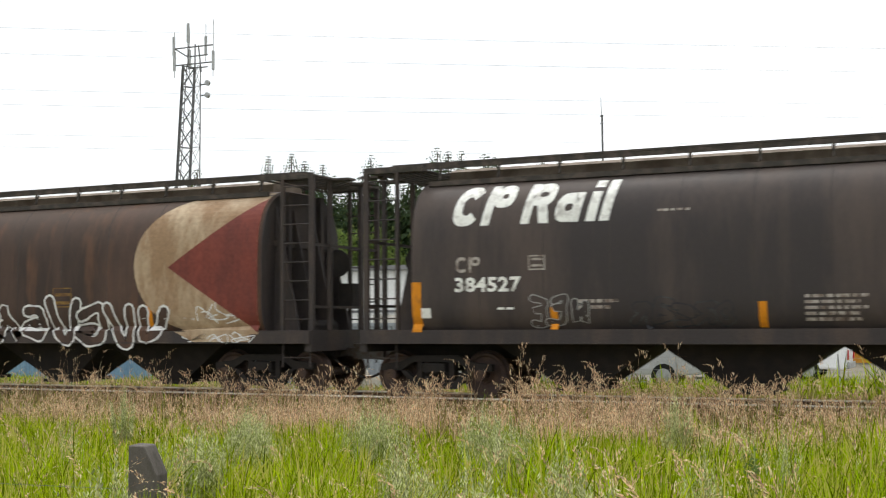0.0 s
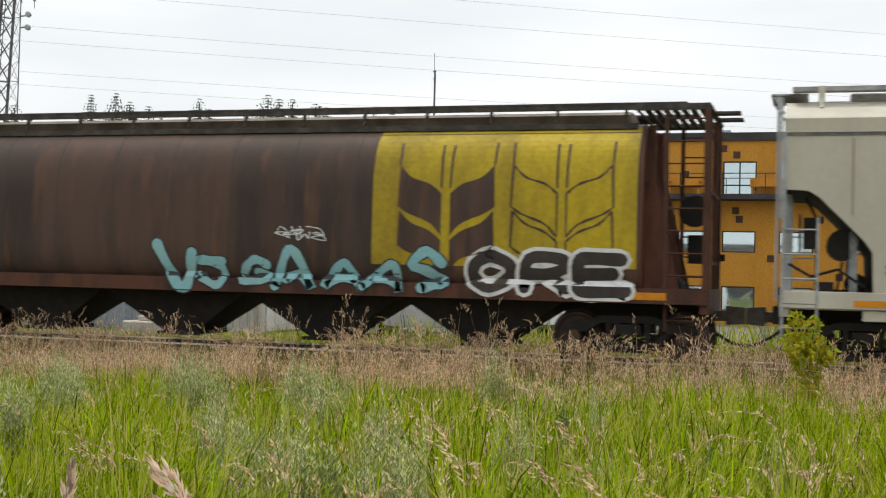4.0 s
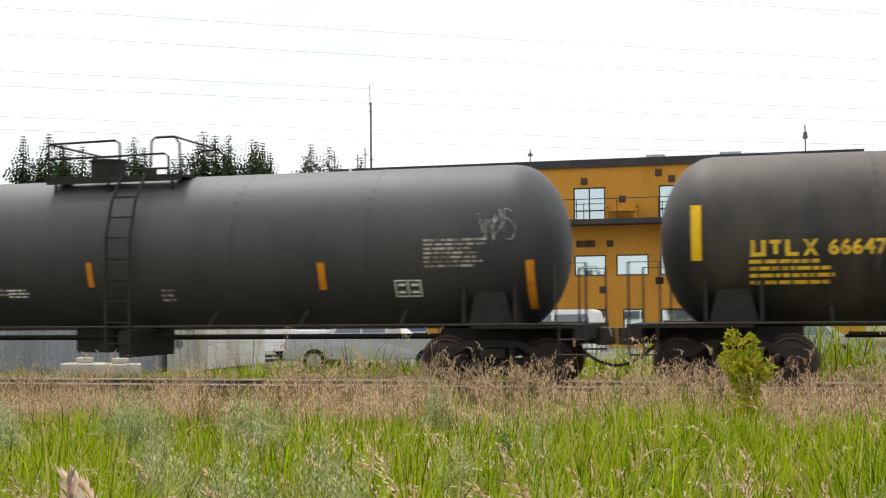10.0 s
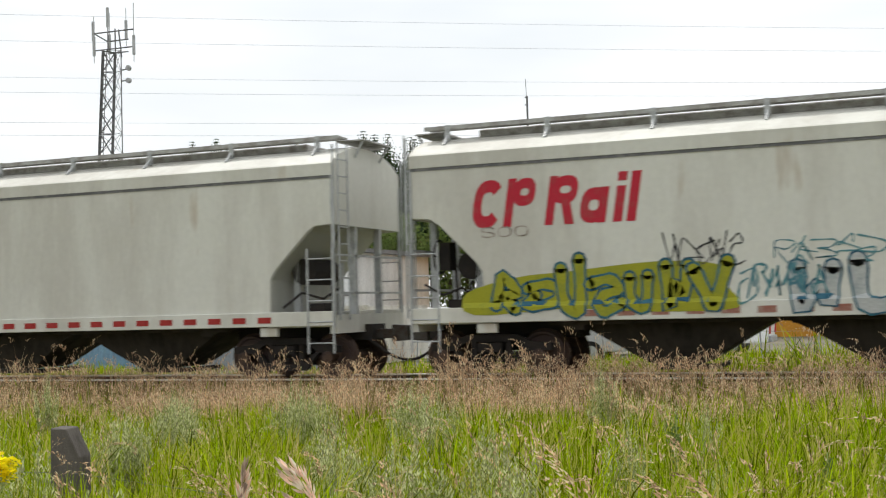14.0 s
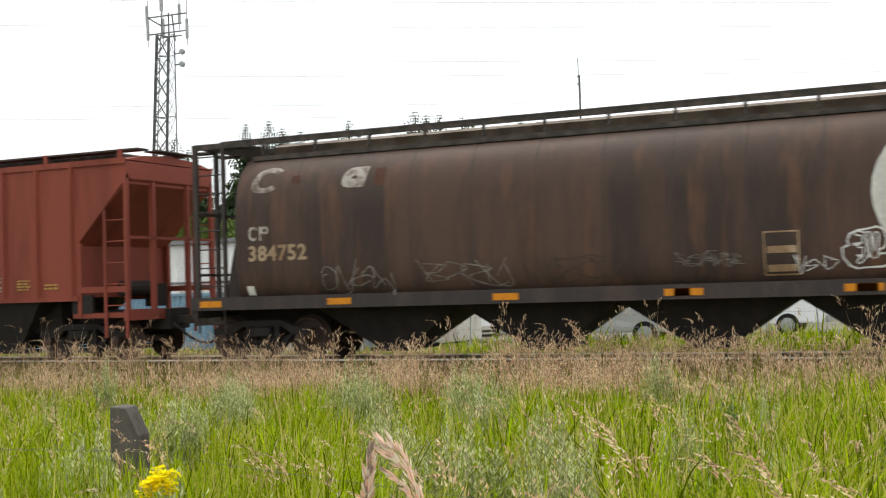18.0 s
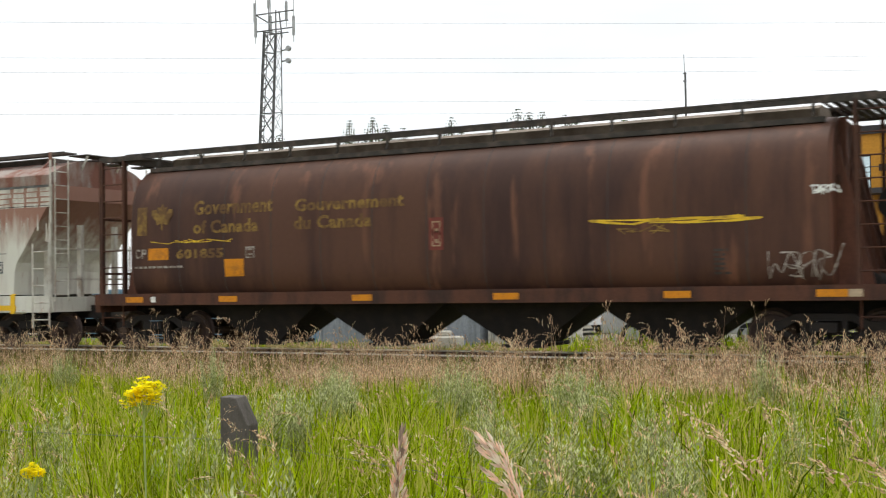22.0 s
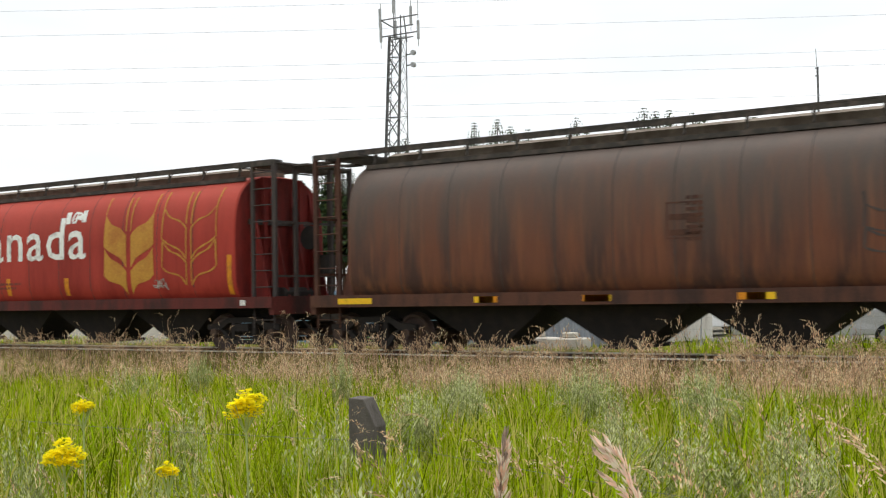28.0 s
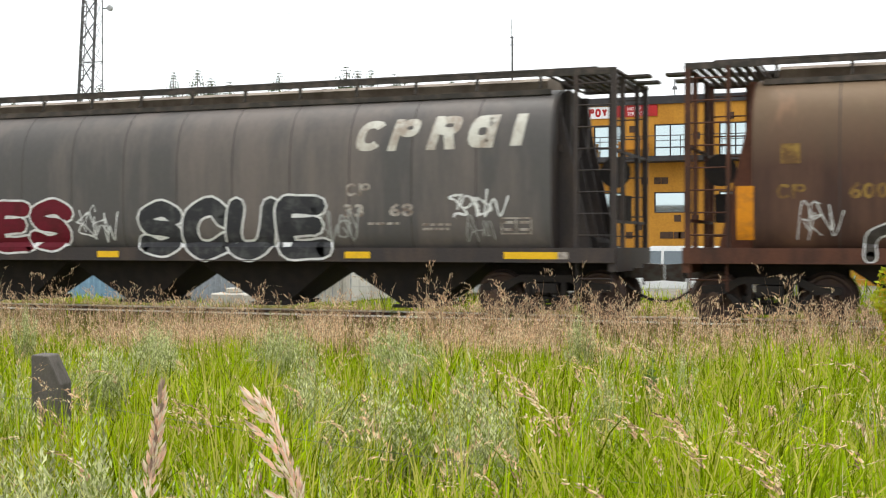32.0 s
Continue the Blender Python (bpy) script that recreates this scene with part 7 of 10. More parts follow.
# car 16 of the train
car, side = c16, side_cyl
paint(car, "lettering", fit_writing("Government", -5.59, -3.56, 2.87, 3.18, 0), M["goldtext"], side)
paint(car, "lettering", fit_writing("of Canada", -5.60, -3.91, 2.48, 2.76, 0), M["goldtext"], side)
paint(car, "lettering", fit_writing("Gouvernement", -3.01, -0.49, 2.84, 3.10, 0), M["goldtext"], side)
paint(car, "lettering", fit_writing("du Canada", -3.03, -1.20, 2.48, 2.75, 0), M["goldtext"], side)
strip(car, side, -7.15, -6.88, 2.49, 3.10, M["goldtext"])
leaf_mark(car, side, -6.79, -6.13, 2.59, 3.15, M["goldtext"])
paint(car, "reporting_mark", fit_marks("cb", -7.19, -6.89, 2.00, 2.20, 0, 0.2), M["fadewhite"], side)
paint(car, "lettering", fit_writing("601855", -6.06, -4.81, 1.97, 2.18, 0), M["goldtext"], side)
strip(car, side, -6.84, -6.28, 1.96, 2.21, M["orange"])
strip(car, side, -4.78, -4.29, 1.58, 1.94, M["orange"])
paint(car, "placard", fit_placard(-4.24, -4.01, 1.95, 2.18, 1), M["fadewhite"], side)
strip(car, side, 0.06, 0.36, 1.99, 2.60, M["markred"])
paint(car, "placard", fit_placard(0.12, 0.30, 2.06, 2.53, 1), M["creampaint"], side)
scrawl(car, side, 3.18, 5.64, 2.32, 2.42, M["yellowtext"], 142, 0.04, 2)
scrawl(car, side, 3.84, 4.55, 2.15, 2.31, M["goldtext"], 143, 0.03, 2)
scrawl(car, side, 6.33, 7.27, 1.29, 1.91, M["fadewhite"], 144, 0.03, 4)
scrawl(car, side, 7.06, 7.45, 2.68, 2.86, M["white"], 145, 0.03, 4)
paint(car, "small_print", fit_print(-7.22, -5.69, 1.75, 1.83, 1), M["fadewhite"], side)
scrawl(car, side, -6.65, -4.60, 2.30, 2.38, M["yellowtext"], 146, 0.02, 3)
strip(car, sill_cyl, -7.51, -7.02, 1.06, 1.18, M["orange"])
strip(car, sill_cyl, -4.96, -4.49, 1.06, 1.18, M["orange"])
strip(car, sill_cyl, -1.69, -1.23, 1.06, 1.18, M["orange"])
strip(car, sill_cyl, 1.36, 1.87, 1.06, 1.18, M["orange"])
strip(car, sill_cyl, 4.57, 5.04, 1.06, 1.18, M["orange"])
strip(car, sill_cyl, 7.09, 7.58, 1.06, 1.18, M["orange"])
strip(car, sill_cyl, 7.57, 7.80, 1.06, 1.18, M["creampaint"])
strip(car, sill_cyl, -6.80, -6.67, 1.06, 1.18, M["white"])
paint(car, "small_print", fit_print(5.45, 5.73, 1.41, 1.87, 6), M["dark_frame"], side)

# car 17 of the train
car, side = c17, side_smooth
paint(car, "emblem", fit_marks("s", -3.58, -2.99, 2.72, 3.53, 0, 0.25), M["greentext"], side)
paint(car, "emblem", fit_marks("o", -2.75, -2.04, 2.67, 3.46, 0, 0.25), M["greentext"], side)
paint(car, "emblem", fit_marks("o", -1.74, -1.02, 2.61, 3.39, 0, 0.25), M["greentext"], side)
paint(car, "emblem", fit_marks("t", 0.69, 1.14, 2.70, 3.49, 0, 0.22), M["greentext"], side)
paint(car, "emblem", fit_marks("l", 1.36, 1.58, 2.67, 3.46, 0, 0.22), M["greentext"], side)
paint(car, "emblem", fit_marks("n", 1.74, 2.36, 2.65, 3.43, 0, 0.22), M["greentext"], side)
paint(car, "emblem", fit_marks("e", 2.57, 3.16, 2.62, 3.38, 0, 0.22), M["greentext"], side)
paint(car, "reporting_mark", fit_marks("soo", -6.48, -5.84, 2.41, 2.65, 0, 0.2), M["darktext"], side)
paint(car, "reporting_mark", fit_marks("lne", -5.54, -4.90, 2.39, 2.62, 0, 0.2), M["darktext"], side)
paint(car, "lettering", fit_writing("73359", -6.17, -5.02, 1.98, 2.21, 0), M["darktext"], side)
paint(car, "small_print", fit_print(-6.46, -4.54, 1.36, 1.75, 3), M["greytext"], side)
scrawl(car, side, 0.61, 1.58, 1.29, 1.92, M["spray_black"], 151, 0.018, 3)
scrawl(car, side, 1.44, 2.61, 1.33, 1.84, M["spray_black"], 152, 0.018, 3)
scrawl(car, side, 2.41, 3.19, 1.26, 2.26, M["spray_black"], 153, 0.018, 3)
graffiti(car, side, 2.48, 3.08, 1.32, 2.23, 1, M["spray_black"], None, 154, 0.016, wild=0.2)
graffiti(car, side, 0.65, 1.51, 1.32, 1.90, 2, M["spray_black"], None, 155, 0.016, wild=0.2)
paint(car, "small_print", fit_print(3.67, 4.69, 1.51, 2.05, 8), M["greytext"], side)
paint(car, "placard", fit_placard(5.75, 6.17, 1.76, 2.03, 2), M["darktext"], side)
scrawl(car, side, 3.55, 4.94, 2.27, 2.40, M["darktext"], 156, 0.05, 2)
scrawl(car, side, -1.30, -0.54, 1.44, 1.76, M["dark_frame"], 157, 0.06, 2)
paint(car, "small_print", fit_print(0.22, 0.87, 1.41, 1.81, 3), M["greytext"], side)
paint(car, "placard", fit_placard(-4.86, -4.54, 0.85, 1.07, 2), M["darktext"], side)
strip(car, side, -6.77, -6.63, 0.84, 1.26, M["yellow"])
strip(car, side, -3.69, -3.56, 0.80, 1.26, M["yellow"])
strip(car, side, -1.18, -1.06, 0.81, 1.25, M["yellow"])
strip(car, side, 1.24, 1.33, 0.82, 1.25, M["yellow"])
strip(car, side, 3.44, 3.55, 0.80, 1.20, M["yellow"])
strip(car, side, 6.48, 6.64, 0.83, 1.28, M["yellow"])
strip(car, sill_side, 6.02, 6.66, 0.90, 1.02, M["yellow"])
patches(car, side)

# car 18 of the train
car, side = c18, side_cyl
paint(car, "placard", fit_placard(0.05, 0.44, 2.09, 2.73, 1), M["creampaint"], side)
strip(car, side, 1.26, 1.42, 1.16, 1.64, M["orange"])
strip(car, side, 4.10, 4.25, 1.17, 1.65, M["orange"])
strip(car, side, 6.95, 7.10, 1.38, 2.08, M["orange"])
strip(car, sill_cyl, 1.72, 2.19, 1.06, 1.18, M["yellow"])
strip(car, sill_cyl, 4.38, 4.90, 1.06, 1.18, M["yellow"])
strip(car, sill_cyl, 6.97, 7.96, 1.06, 1.18, M["yellow"])
strip(car, side, 7.05, 7.23, 1.40, 1.57, M["fadewhite"])
strip(car, sill_cyl, -6.8, -6.2, 1.06, 1.18, M["orange"])

# car 19 of the train
car, side = c19, side_flat
paint(car, "emblem", fit_marks("s", -3.69, -3.27, 2.95, 3.60, 0, 0.25), M["greytext"], side)
paint(car, "emblem", fit_marks("o", -2.98, -2.37, 2.90, 3.53, 0, 0.25), M["greytext"], side)
paint(car, "emblem", fit_marks("o", -2.06, -1.49, 2.84, 3.46, 0, 0.25), M["greytext"], side)
paint(car, "emblem", fit_marks("t", 0.87, 1.23, 3.01, 3.79, 0, 0.2), M["greytext"], side)
paint(car, "emblem", fit_marks("l", 1.97, 2.07, 2.94, 3.70, 0, 0.2), M["greytext"], side)
paint(car, "emblem", fit_marks("n", 2.69, 3.09, 2.87, 3.62, 0, 0.2), M["greytext"], side)
paint(car, "emblem", fit_marks("e", 3.52, 3.93, 2.81, 3.54, 0, 0.2), M["greytext"], side)
paint(car, "reporting_mark", fit_marks("so", -6.94, -6.48, 2.14, 2.37, 0, 0.17), M["greytext"], side)
paint(car, "reporting_mark", fit_marks("o", -6.15, -5.90, 2.12, 2.35, 0, 0.17), M["greytext"], side)
paint(car, "lettering", fit_writing("75", -5.40, -4.95, 2.13, 2.38, 0), M["greytext"], side)
paint(car, "lettering", fit_writing("74", -4.58, -4.12, 2.10, 2.35, 0), M["greytext"], side)
paint(car, "lettering", fit_writing("3", -3.74, -3.58, 2.13, 2.36, 0), M["greytext"], side)
strip(car, side, -7.20, -7.01, 0.95, 1.95, M["yellow"])
strip(car, side, -4.03, -3.87, 1.45, 2.16, M["yellow"])
strip(car, side, -0.47, -0.32, 1.44, 1.95, M["yellow"])
strip(car, side, 2.39, 2.52, 1.44, 1.96, M["yellow"])
strip(car, side, -3.72, -3.14, 1.63, 1.71, M["stain_rib"])
strip(car, side, -2.95, -2.33, 1.61, 1.70, M["stain_rib"])
strip(car, side, -2.15, -1.43, 1.60, 1.68, M["stain_rib"])
strip(car, side, -1.14, -0.51, 1.58, 1.66, M["stain_rib"])
strip(car, side, -0.23, 0.42, 1.56, 1.64, M["stain_rib"])
strip(car, side, 0.72, 1.41, 1.54, 1.62, M["stain_rib"])
strip(car, side, 1.64, 2.30, 1.52, 1.60, M["stain_rib"])
strip(car, side, 2.54, 3.18, 1.50, 1.57, M["stain_rib"])
strip(car, side, 3.38, 4.01, 1.48, 1.56, M["stain_rib"])
paint(car, "small_print", fit_print(-1.11, -0.54, 1.81, 2.68, 8), M["greytext"], side)
paint(car, "small_print", fit_print(1.70, 2.29, 1.74, 2.27, 6), M["greytext"], side)
paint(car, "small_print", fit_print(0.81, 1.33, 1.98, 2.13, 2), M["greytext"], side)
wheat(car, side, 4.28, 4.55, 1.60, 3.34, M["wheatgold"], True)
paint(car, "small_print", fit_print(-5.37, -4.93, 1.82, 1.99, 2), M["greytext"], side)
paint(car, "small_print", fit_print(-6.18, -5.77, 1.68, 2.03, 3), M["greytext"], side)

# car 20 of the train
car, side = c20, side_cyl
wheat(car, side, 3.25, 4.97, 1.64, 2.77, M["cp_black"], False)
wheat(car, side, 5.28, 6.99, 1.55, 2.69, M["brown_frame"], False)
scrawl(car, side, 4.25, 5.62, 1.29, 1.68, M["blue"], 171, 0.03, 5)
strip(car, sill_cyl, -4.13, -3.70, 1.06, 1.18, M["orange"])
strip(car, sill_cyl, -1.85, -1.30, 1.06, 1.18, M["orange"])
strip(car, sill_cyl, 1.11, 1.61, 1.06, 1.18, M["orange"])
strip(car, sill_cyl, 3.79, 4.27, 1.06, 1.18, M["orange"])
strip(car, sill_cyl, 6.69, 7.68, 1.06, 1.18, M["orange"])
strip(car, sill_cyl, 4.31, 4.99, 1.06, 1.18, M["blue"])
strip(car, sill_cyl, -7.65, -6.75, 1.06, 1.18, M["yellow"])
strip(car, sill_cyl, -4.23, -3.79, 1.06, 1.18, M["yellow"])
strip(car, sill_cyl, -1.82, -1.27, 1.06, 1.18, M["yellow"])
strip(car, sill_cyl, 1.26, 1.77, 1.06, 1.18, M["yellow"])
paint(car, "placard", fit_placard(-0.15, 0.50, 2.13, 2.78, 1), M["brown_frame"], side)
strip(car, side, 6.98, 7.12, 1.23, 1.34, M["redtext"])
paint(car, "small_print", fit_print(0.23, 0.65, 2.05, 2.88, 8), M["brown_frame"], side)

# car 21 of the train
car, side = c21, side_cyl
paint(car, "reporting_mark", fit_marks("cb", -7.25, -6.87, 2.29, 2.55, 0, 0.22), M["white"], side)
paint(car, "lettering", fit_writing("608080", -6.15, -4.94, 2.28, 2.58, 0), M["white"], side)
paint(car, "lettering", fit_writing("Canada", -2.92, 2.25, 2.26, 3.34, 0), M["white"], side)
strip(car, side, 1.43, 1.61, 3.16, 3.46, M["white"])
strip(car, side, 2.05, 2.21, 3.18, 3.48, M["white"])
scrawl(car, side, 1.64, 2.03, 3.17, 3.44, M["white"], 181, 0.07, 2)
wheat(car, side, 2.93, 4.70, 1.34, 3.75, M["wheatgold"], True)
wheat(car, side, 4.98, 6.77, 1.54, 3.77, M["wheatgold"], False)
strip(car, side, -5.58, -5.40, 1.39, 1.93, M["orange"])
strip(car, side, -3.30, -3.12, 1.35, 1.86, M["orange"])
strip(car, side, -0.95, -0.78, 1.38, 1.84, M["orange"])
strip(car, side, 1.41, 1.57, 1.36, 1.80, M["orange"])
strip(car, side, 7.10, 7.24, 1.31, 2.21, M["orange"])
strip(car, side, -7.44, -7.23, 1.46, 2.25, M["orange"])
strip(car, sill_cyl, 7.46, 7.62, 1.06, 1.18, M["white"])
strip(car, sill_cyl, -7.31, -7.08, 1.06, 1.18, M["white"])
strip(car, sill_cyl, -6.35, -6.18, 1.06, 1.18, M["white"])
paint(car, "small_print", fit_print(-2.81, -0.08, 1.51, 1.72, 2), M["markred"], side)
scrawl(car, side, 4.66, 5.09, 1.46, 1.71, M["fadewhite"], 182, 0.04, 3)

# car 22 of the train
car, side = c22, side_cyl
yellow_panel(car, side, 2.80, 7.28, M["wheat"])
wheat(car, side, 3.10, 4.95, 1.50, 3.82, M["gov_brown"], True)
wheat(car, side, 5.25, 7.00, 1.50, 3.82, M["gov_brown"], False)
paint(car, "lettering", fit_writing("Government", -5.30, -3.35, 2.97, 3.28, 0), M["goldtext"], side)
paint(car, "lettering", fit_writing("of Canada", -5.34, -3.64, 2.55, 2.85, 0), M["goldtext"], side)
paint(car, "lettering", fit_writing("Gouvernement", -2.91, -0.85, 3.00, 3.26, 0), M["goldtext"], side)
paint(car, "lettering", fit_writing("du Canada", -2.87, -1.08, 2.57, 2.86, 0), M["goldtext"], side)
paint(car, "reporting_mark", fit_marks("cb", -6.94, -6.51, 2.03, 2.26, 0, 0.2), M["goldtext"], side)
paint(car, "lettering", fit_writing("600398", -5.86, -4.68, 2.01, 2.27, 0), M["goldtext"], side)
paint(car, "placard", fit_placard(-4.21, -3.94, 2.01, 2.27, 1), M["brown_frame"], side)
strip(car, side, -6.89, -6.59, 2.58, 2.90, M["goldtext"])
curls(car, side, [([(-5.55, 1.12), (-5.5, 1.45), (-5.05, 1.56), (-4.65, 1.26), (-4.2, 1.10), (-3.7, 1.12)], 0.17), ([(-2.95, 1.62), (-2.55, 1.66), (-2.3, 1.42), (-2.22, 1.1)], 0.17), ([(-2.75, 1.82), (-2.3, 1.92), (-1.9, 1.75), (-1.6, 1.45), (-1.45, 1.15)], 0.09),
                  ([(-0.30, 1.62), (0.0, 1.86), (0.45, 1.88), (0.85, 1.66)], 0.17), ([(-1.35, 1.2), (-0.95, 1.4), (-0.55, 1.2), (-0.3, 1.25)], 0.08)],
      [(-4.5, 1.72, 0.15), (-4.25, 1.88, 0.12), (-3.95, 1.80, 0.14), (-4.28, 1.55, 0.15), (-3.70, 1.62, 0.15), (-3.98, 1.45, 0.12), (-3.62, 1.30, 0.14), (-3.0, 1.74, 0.2), (-2.05, 1.84, 0.15), (-2.4, 1.82, 0.1),
       (-1.1, 1.86, 0.15), (-0.8, 1.80, 0.13), (-0.55, 1.86, 0.12), (-0.5, 1.48, 0.24), (-0.85, 1.5, 0.14), (-0.75, 1.22, 0.13)], M["spray_white"], M["spray_dark"], 0.024)
graffiti(car, side, 0.91, 5.60, 0.99, 2.04, 4, M["spray_white"], M["spray_dark"], 193, 0.024, wild=0.15, word="AKOR")
scrawl(car, side, -6.61, -6.01, 1.36, 1.99, M["spray_white"], 195, 0.025, 4)
scrawl(car, side, 5.35, 6.54, 1.60, 2.11, M["spray_yel"], 196, 0.03, 6)
scrawl(car, side, 5.46, 6.13, 2.28, 2.76, M["soot_smear"], 197, 0.11, 7)
strip(car, side, 6.67, 6.92, 1.36, 1.54, M["fadewhite"])
strip(car, side, -7.57, -7.30, 1.38, 2.24, M["orange"])
strip(car, side, -4.45, -4.26, 1.36, 1.81, M["orange"])
strip(car, side, -1.91, -1.74, 1.34, 1.78, M["orange"])
strip(car, side, 1.17, 1.33, 1.34, 1.77, M["orange"])
strip(car, side, 3.64, 3.79, 1.31, 1.79, M["orange"])
strip(car, side, 7.11, 7.26, 1.34, 2.23, M["orange"])
strip(car, side, 0.14, 0.33, 2.08, 2.60, M["cp_black"])

# car 23 of the train
car, side = c23, side_cyl
paint(car, "emblem", fit_marks("c", 3.72, 4.27, 2.97, 3.52, 0.25, 0.25), M["oldwhite"], side)
paint(car, "emblem", fit_marks("b", 4.33, 4.95, 2.96, 3.53, 0.25, 0.27), M["oldwhite"], side)
paint(car, "emblem", fit_marks("r", 5.07, 5.72, 2.96, 3.56, 0.25, 0.27), M["oldwhite"], side)
paint(car, "emblem", fit_marks("a", 5.84, 6.41, 2.97, 3.55, 0.25, 0.27), M["oldwhite"], side)
paint(car, "emblem", fit_marks("l", 6.61, 6.91, 2.99, 3.55, 0.25, 0.5), M["oldwhite"], side)
paint(car, "reporting_mark", fit_marks("cb", 3.54, 4.01, 2.17, 2.40, 0, 0.2), M["fadewhite"], side)
paint(car, "lettering", fit_writing("33", 3.49, 3.89, 1.79, 2.03, 0), M["fadewhite"], side)
paint(car, "lettering", fit_writing("68", 4.38, 4.84, 1.80, 2.04, 0), M["fadewhite"], side)
scrawl(car, side, 5.49, 6.42, 1.78, 2.24, M["spray_white"], 201, 0.05, 4)
paint(car, "placard", fit_placard(6.45, 7.00, 1.48, 1.77, 2), M["fadewhite"], side)
scrawl(car, side, 2.65, 3.75, 1.24, 1.95, M["spray_grey"], 202, 0.04, 6)
graffiti(car, side, -0.86, 3.05, 0.98, 2.20, 4, M["spray_white"], M["spray_black"], 203, 0.045, wild=0.08, word="SCUE")
graffiti(car, side, -4.35, -2.45, 1.14, 2.24, 2, M["spray_white"], M["spray_dred"], 204, 0.045, wild=0.1, word="ES")
scrawl(car, side, -2.30, -1.41, 1.40, 2.00, M["spray_white"], 205, 0.035, 4)
paint(car, "small_print", fit_print(3.97, 4.58, 1.62, 1.70, 1), M["fadewhite"], side)
paint(car, "small_print", fit_print(5.01, 5.73, 1.52, 1.68, 2), M["fadewhite"], side)
scrawl(car, side, 5.83, 6.30, 1.39, 1.78, M["spray_grey"], 206, 0.025, 3)
strip(car, sill_cyl, -1.81, -1.32, 1.06, 1.18, M["yellow"])
strip(car, sill_cyl, 3.50, 4.00, 1.06, 1.18, M["yellow"])
strip(car, sill_cyl, 6.50, 7.45, 1.06, 1.18, M["yellow"])
strip(car, sill_cyl, 7.45, 7.63, 1.06, 1.18, M["fadewhite"])


# ---- behind the track ----
M["ochre"] = material("ochre_cladding", (0.52, 0.245, 0.035), (0.46, 0.21, 0.03), 0.5, 0.9, 0.4, rough=0.7, bump=0.1)
M["charcoal"] = material("charcoal_cladding", (0.045, 0.043, 0.045), (0.065, 0.06, 0.06), 0.5, 2.0, rough=0.7)
M["brownpanel"] = material("dark_brown_panel", (0.085, 0.052, 0.035), None, 0.5, 3.0, rough=0.7)
M["pane"] = glass("window_glass", (0.62, 0.72, 0.74))
M["roofgrey"] = material("grey_roofing", (0.22, 0.22, 0.22), None, 0.5, 1.0, rough=0.9)
M["signwhite"] = material("white_sign", (0.82, 0.82, 0.82), (0.7, 0.7, 0.7), 0.3, 3.0, rough=0.5)
M["signred"] = material("red_sign", (0.45, 0.03, 0.03), None, 0.3, 3.0, rough=0.5)
M["shed"] = material("white_metal_siding", (0.72, 0.72, 0.70), (0.60, 0.60, 0.58), 0.5, 0.8, 0.3, rough=0.55)
M["boxgrey"] = material("grey_corrugated_steel", (0.30, 0.33, 0.36), (0.24, 0.26, 0.28), 0.5, 1.0, 0.3, rough=0.55)
M["boxblue"] = material("pale_blue_corrugated_steel", (0.22, 0.36, 0.47), (0.17, 0.29, 0.40), 0.5, 1.0, 0.3, rough=0.55)
M["boxwhite"] = material("dirty_white_steel", (0.62, 0.60, 0.54), (0.45, 0.42, 0.36), 0.5, 1.5, 0.3, rough=0.6)
M["concrete"] = material("pale_concrete", (0.50, 0.47, 0.41), (0.40, 0.37, 0.32), 0.5, 2.0, rough=0.9)
M["tyre"] = material("black_rubber", (0.02, 0.02, 0.02), None, 0.5, 6.0, rough=0.8)
M["silver"] = material("silver_car_paint", (0.50, 0.51, 0.52), (0.44, 0.45, 0.46), 0.4, 2.0, rough=0.3, metal=0.4, bump=0)
M["carwhite"] = material("white_car_paint", (0.76, 0.77, 0.77), (0.7, 0.7, 0.7), 0.4, 2.0, rough=0.3, bump=0)
M["carblue"] = material("blue_car_paint", (0.02, 0.09, 0.42), None, 0.4, 2.0, rough=0.3, bump=0)
M["carglass"] = glass("car_glass", (0.12, 0.14, 0.15))
M["lattice"] = material("dull_galvanised_lattice", (0.17, 0.17, 0.17), (0.10, 0.10, 0.10), 0.5, 4.0, rough=0.6, metal=0.3)
M["wire"] = material("pale_grey_wire", (0.62, 0.64, 0.66), (0.55, 0.56, 0.58), 0.4, 4.0, rough=0.6)
BY = 58.0


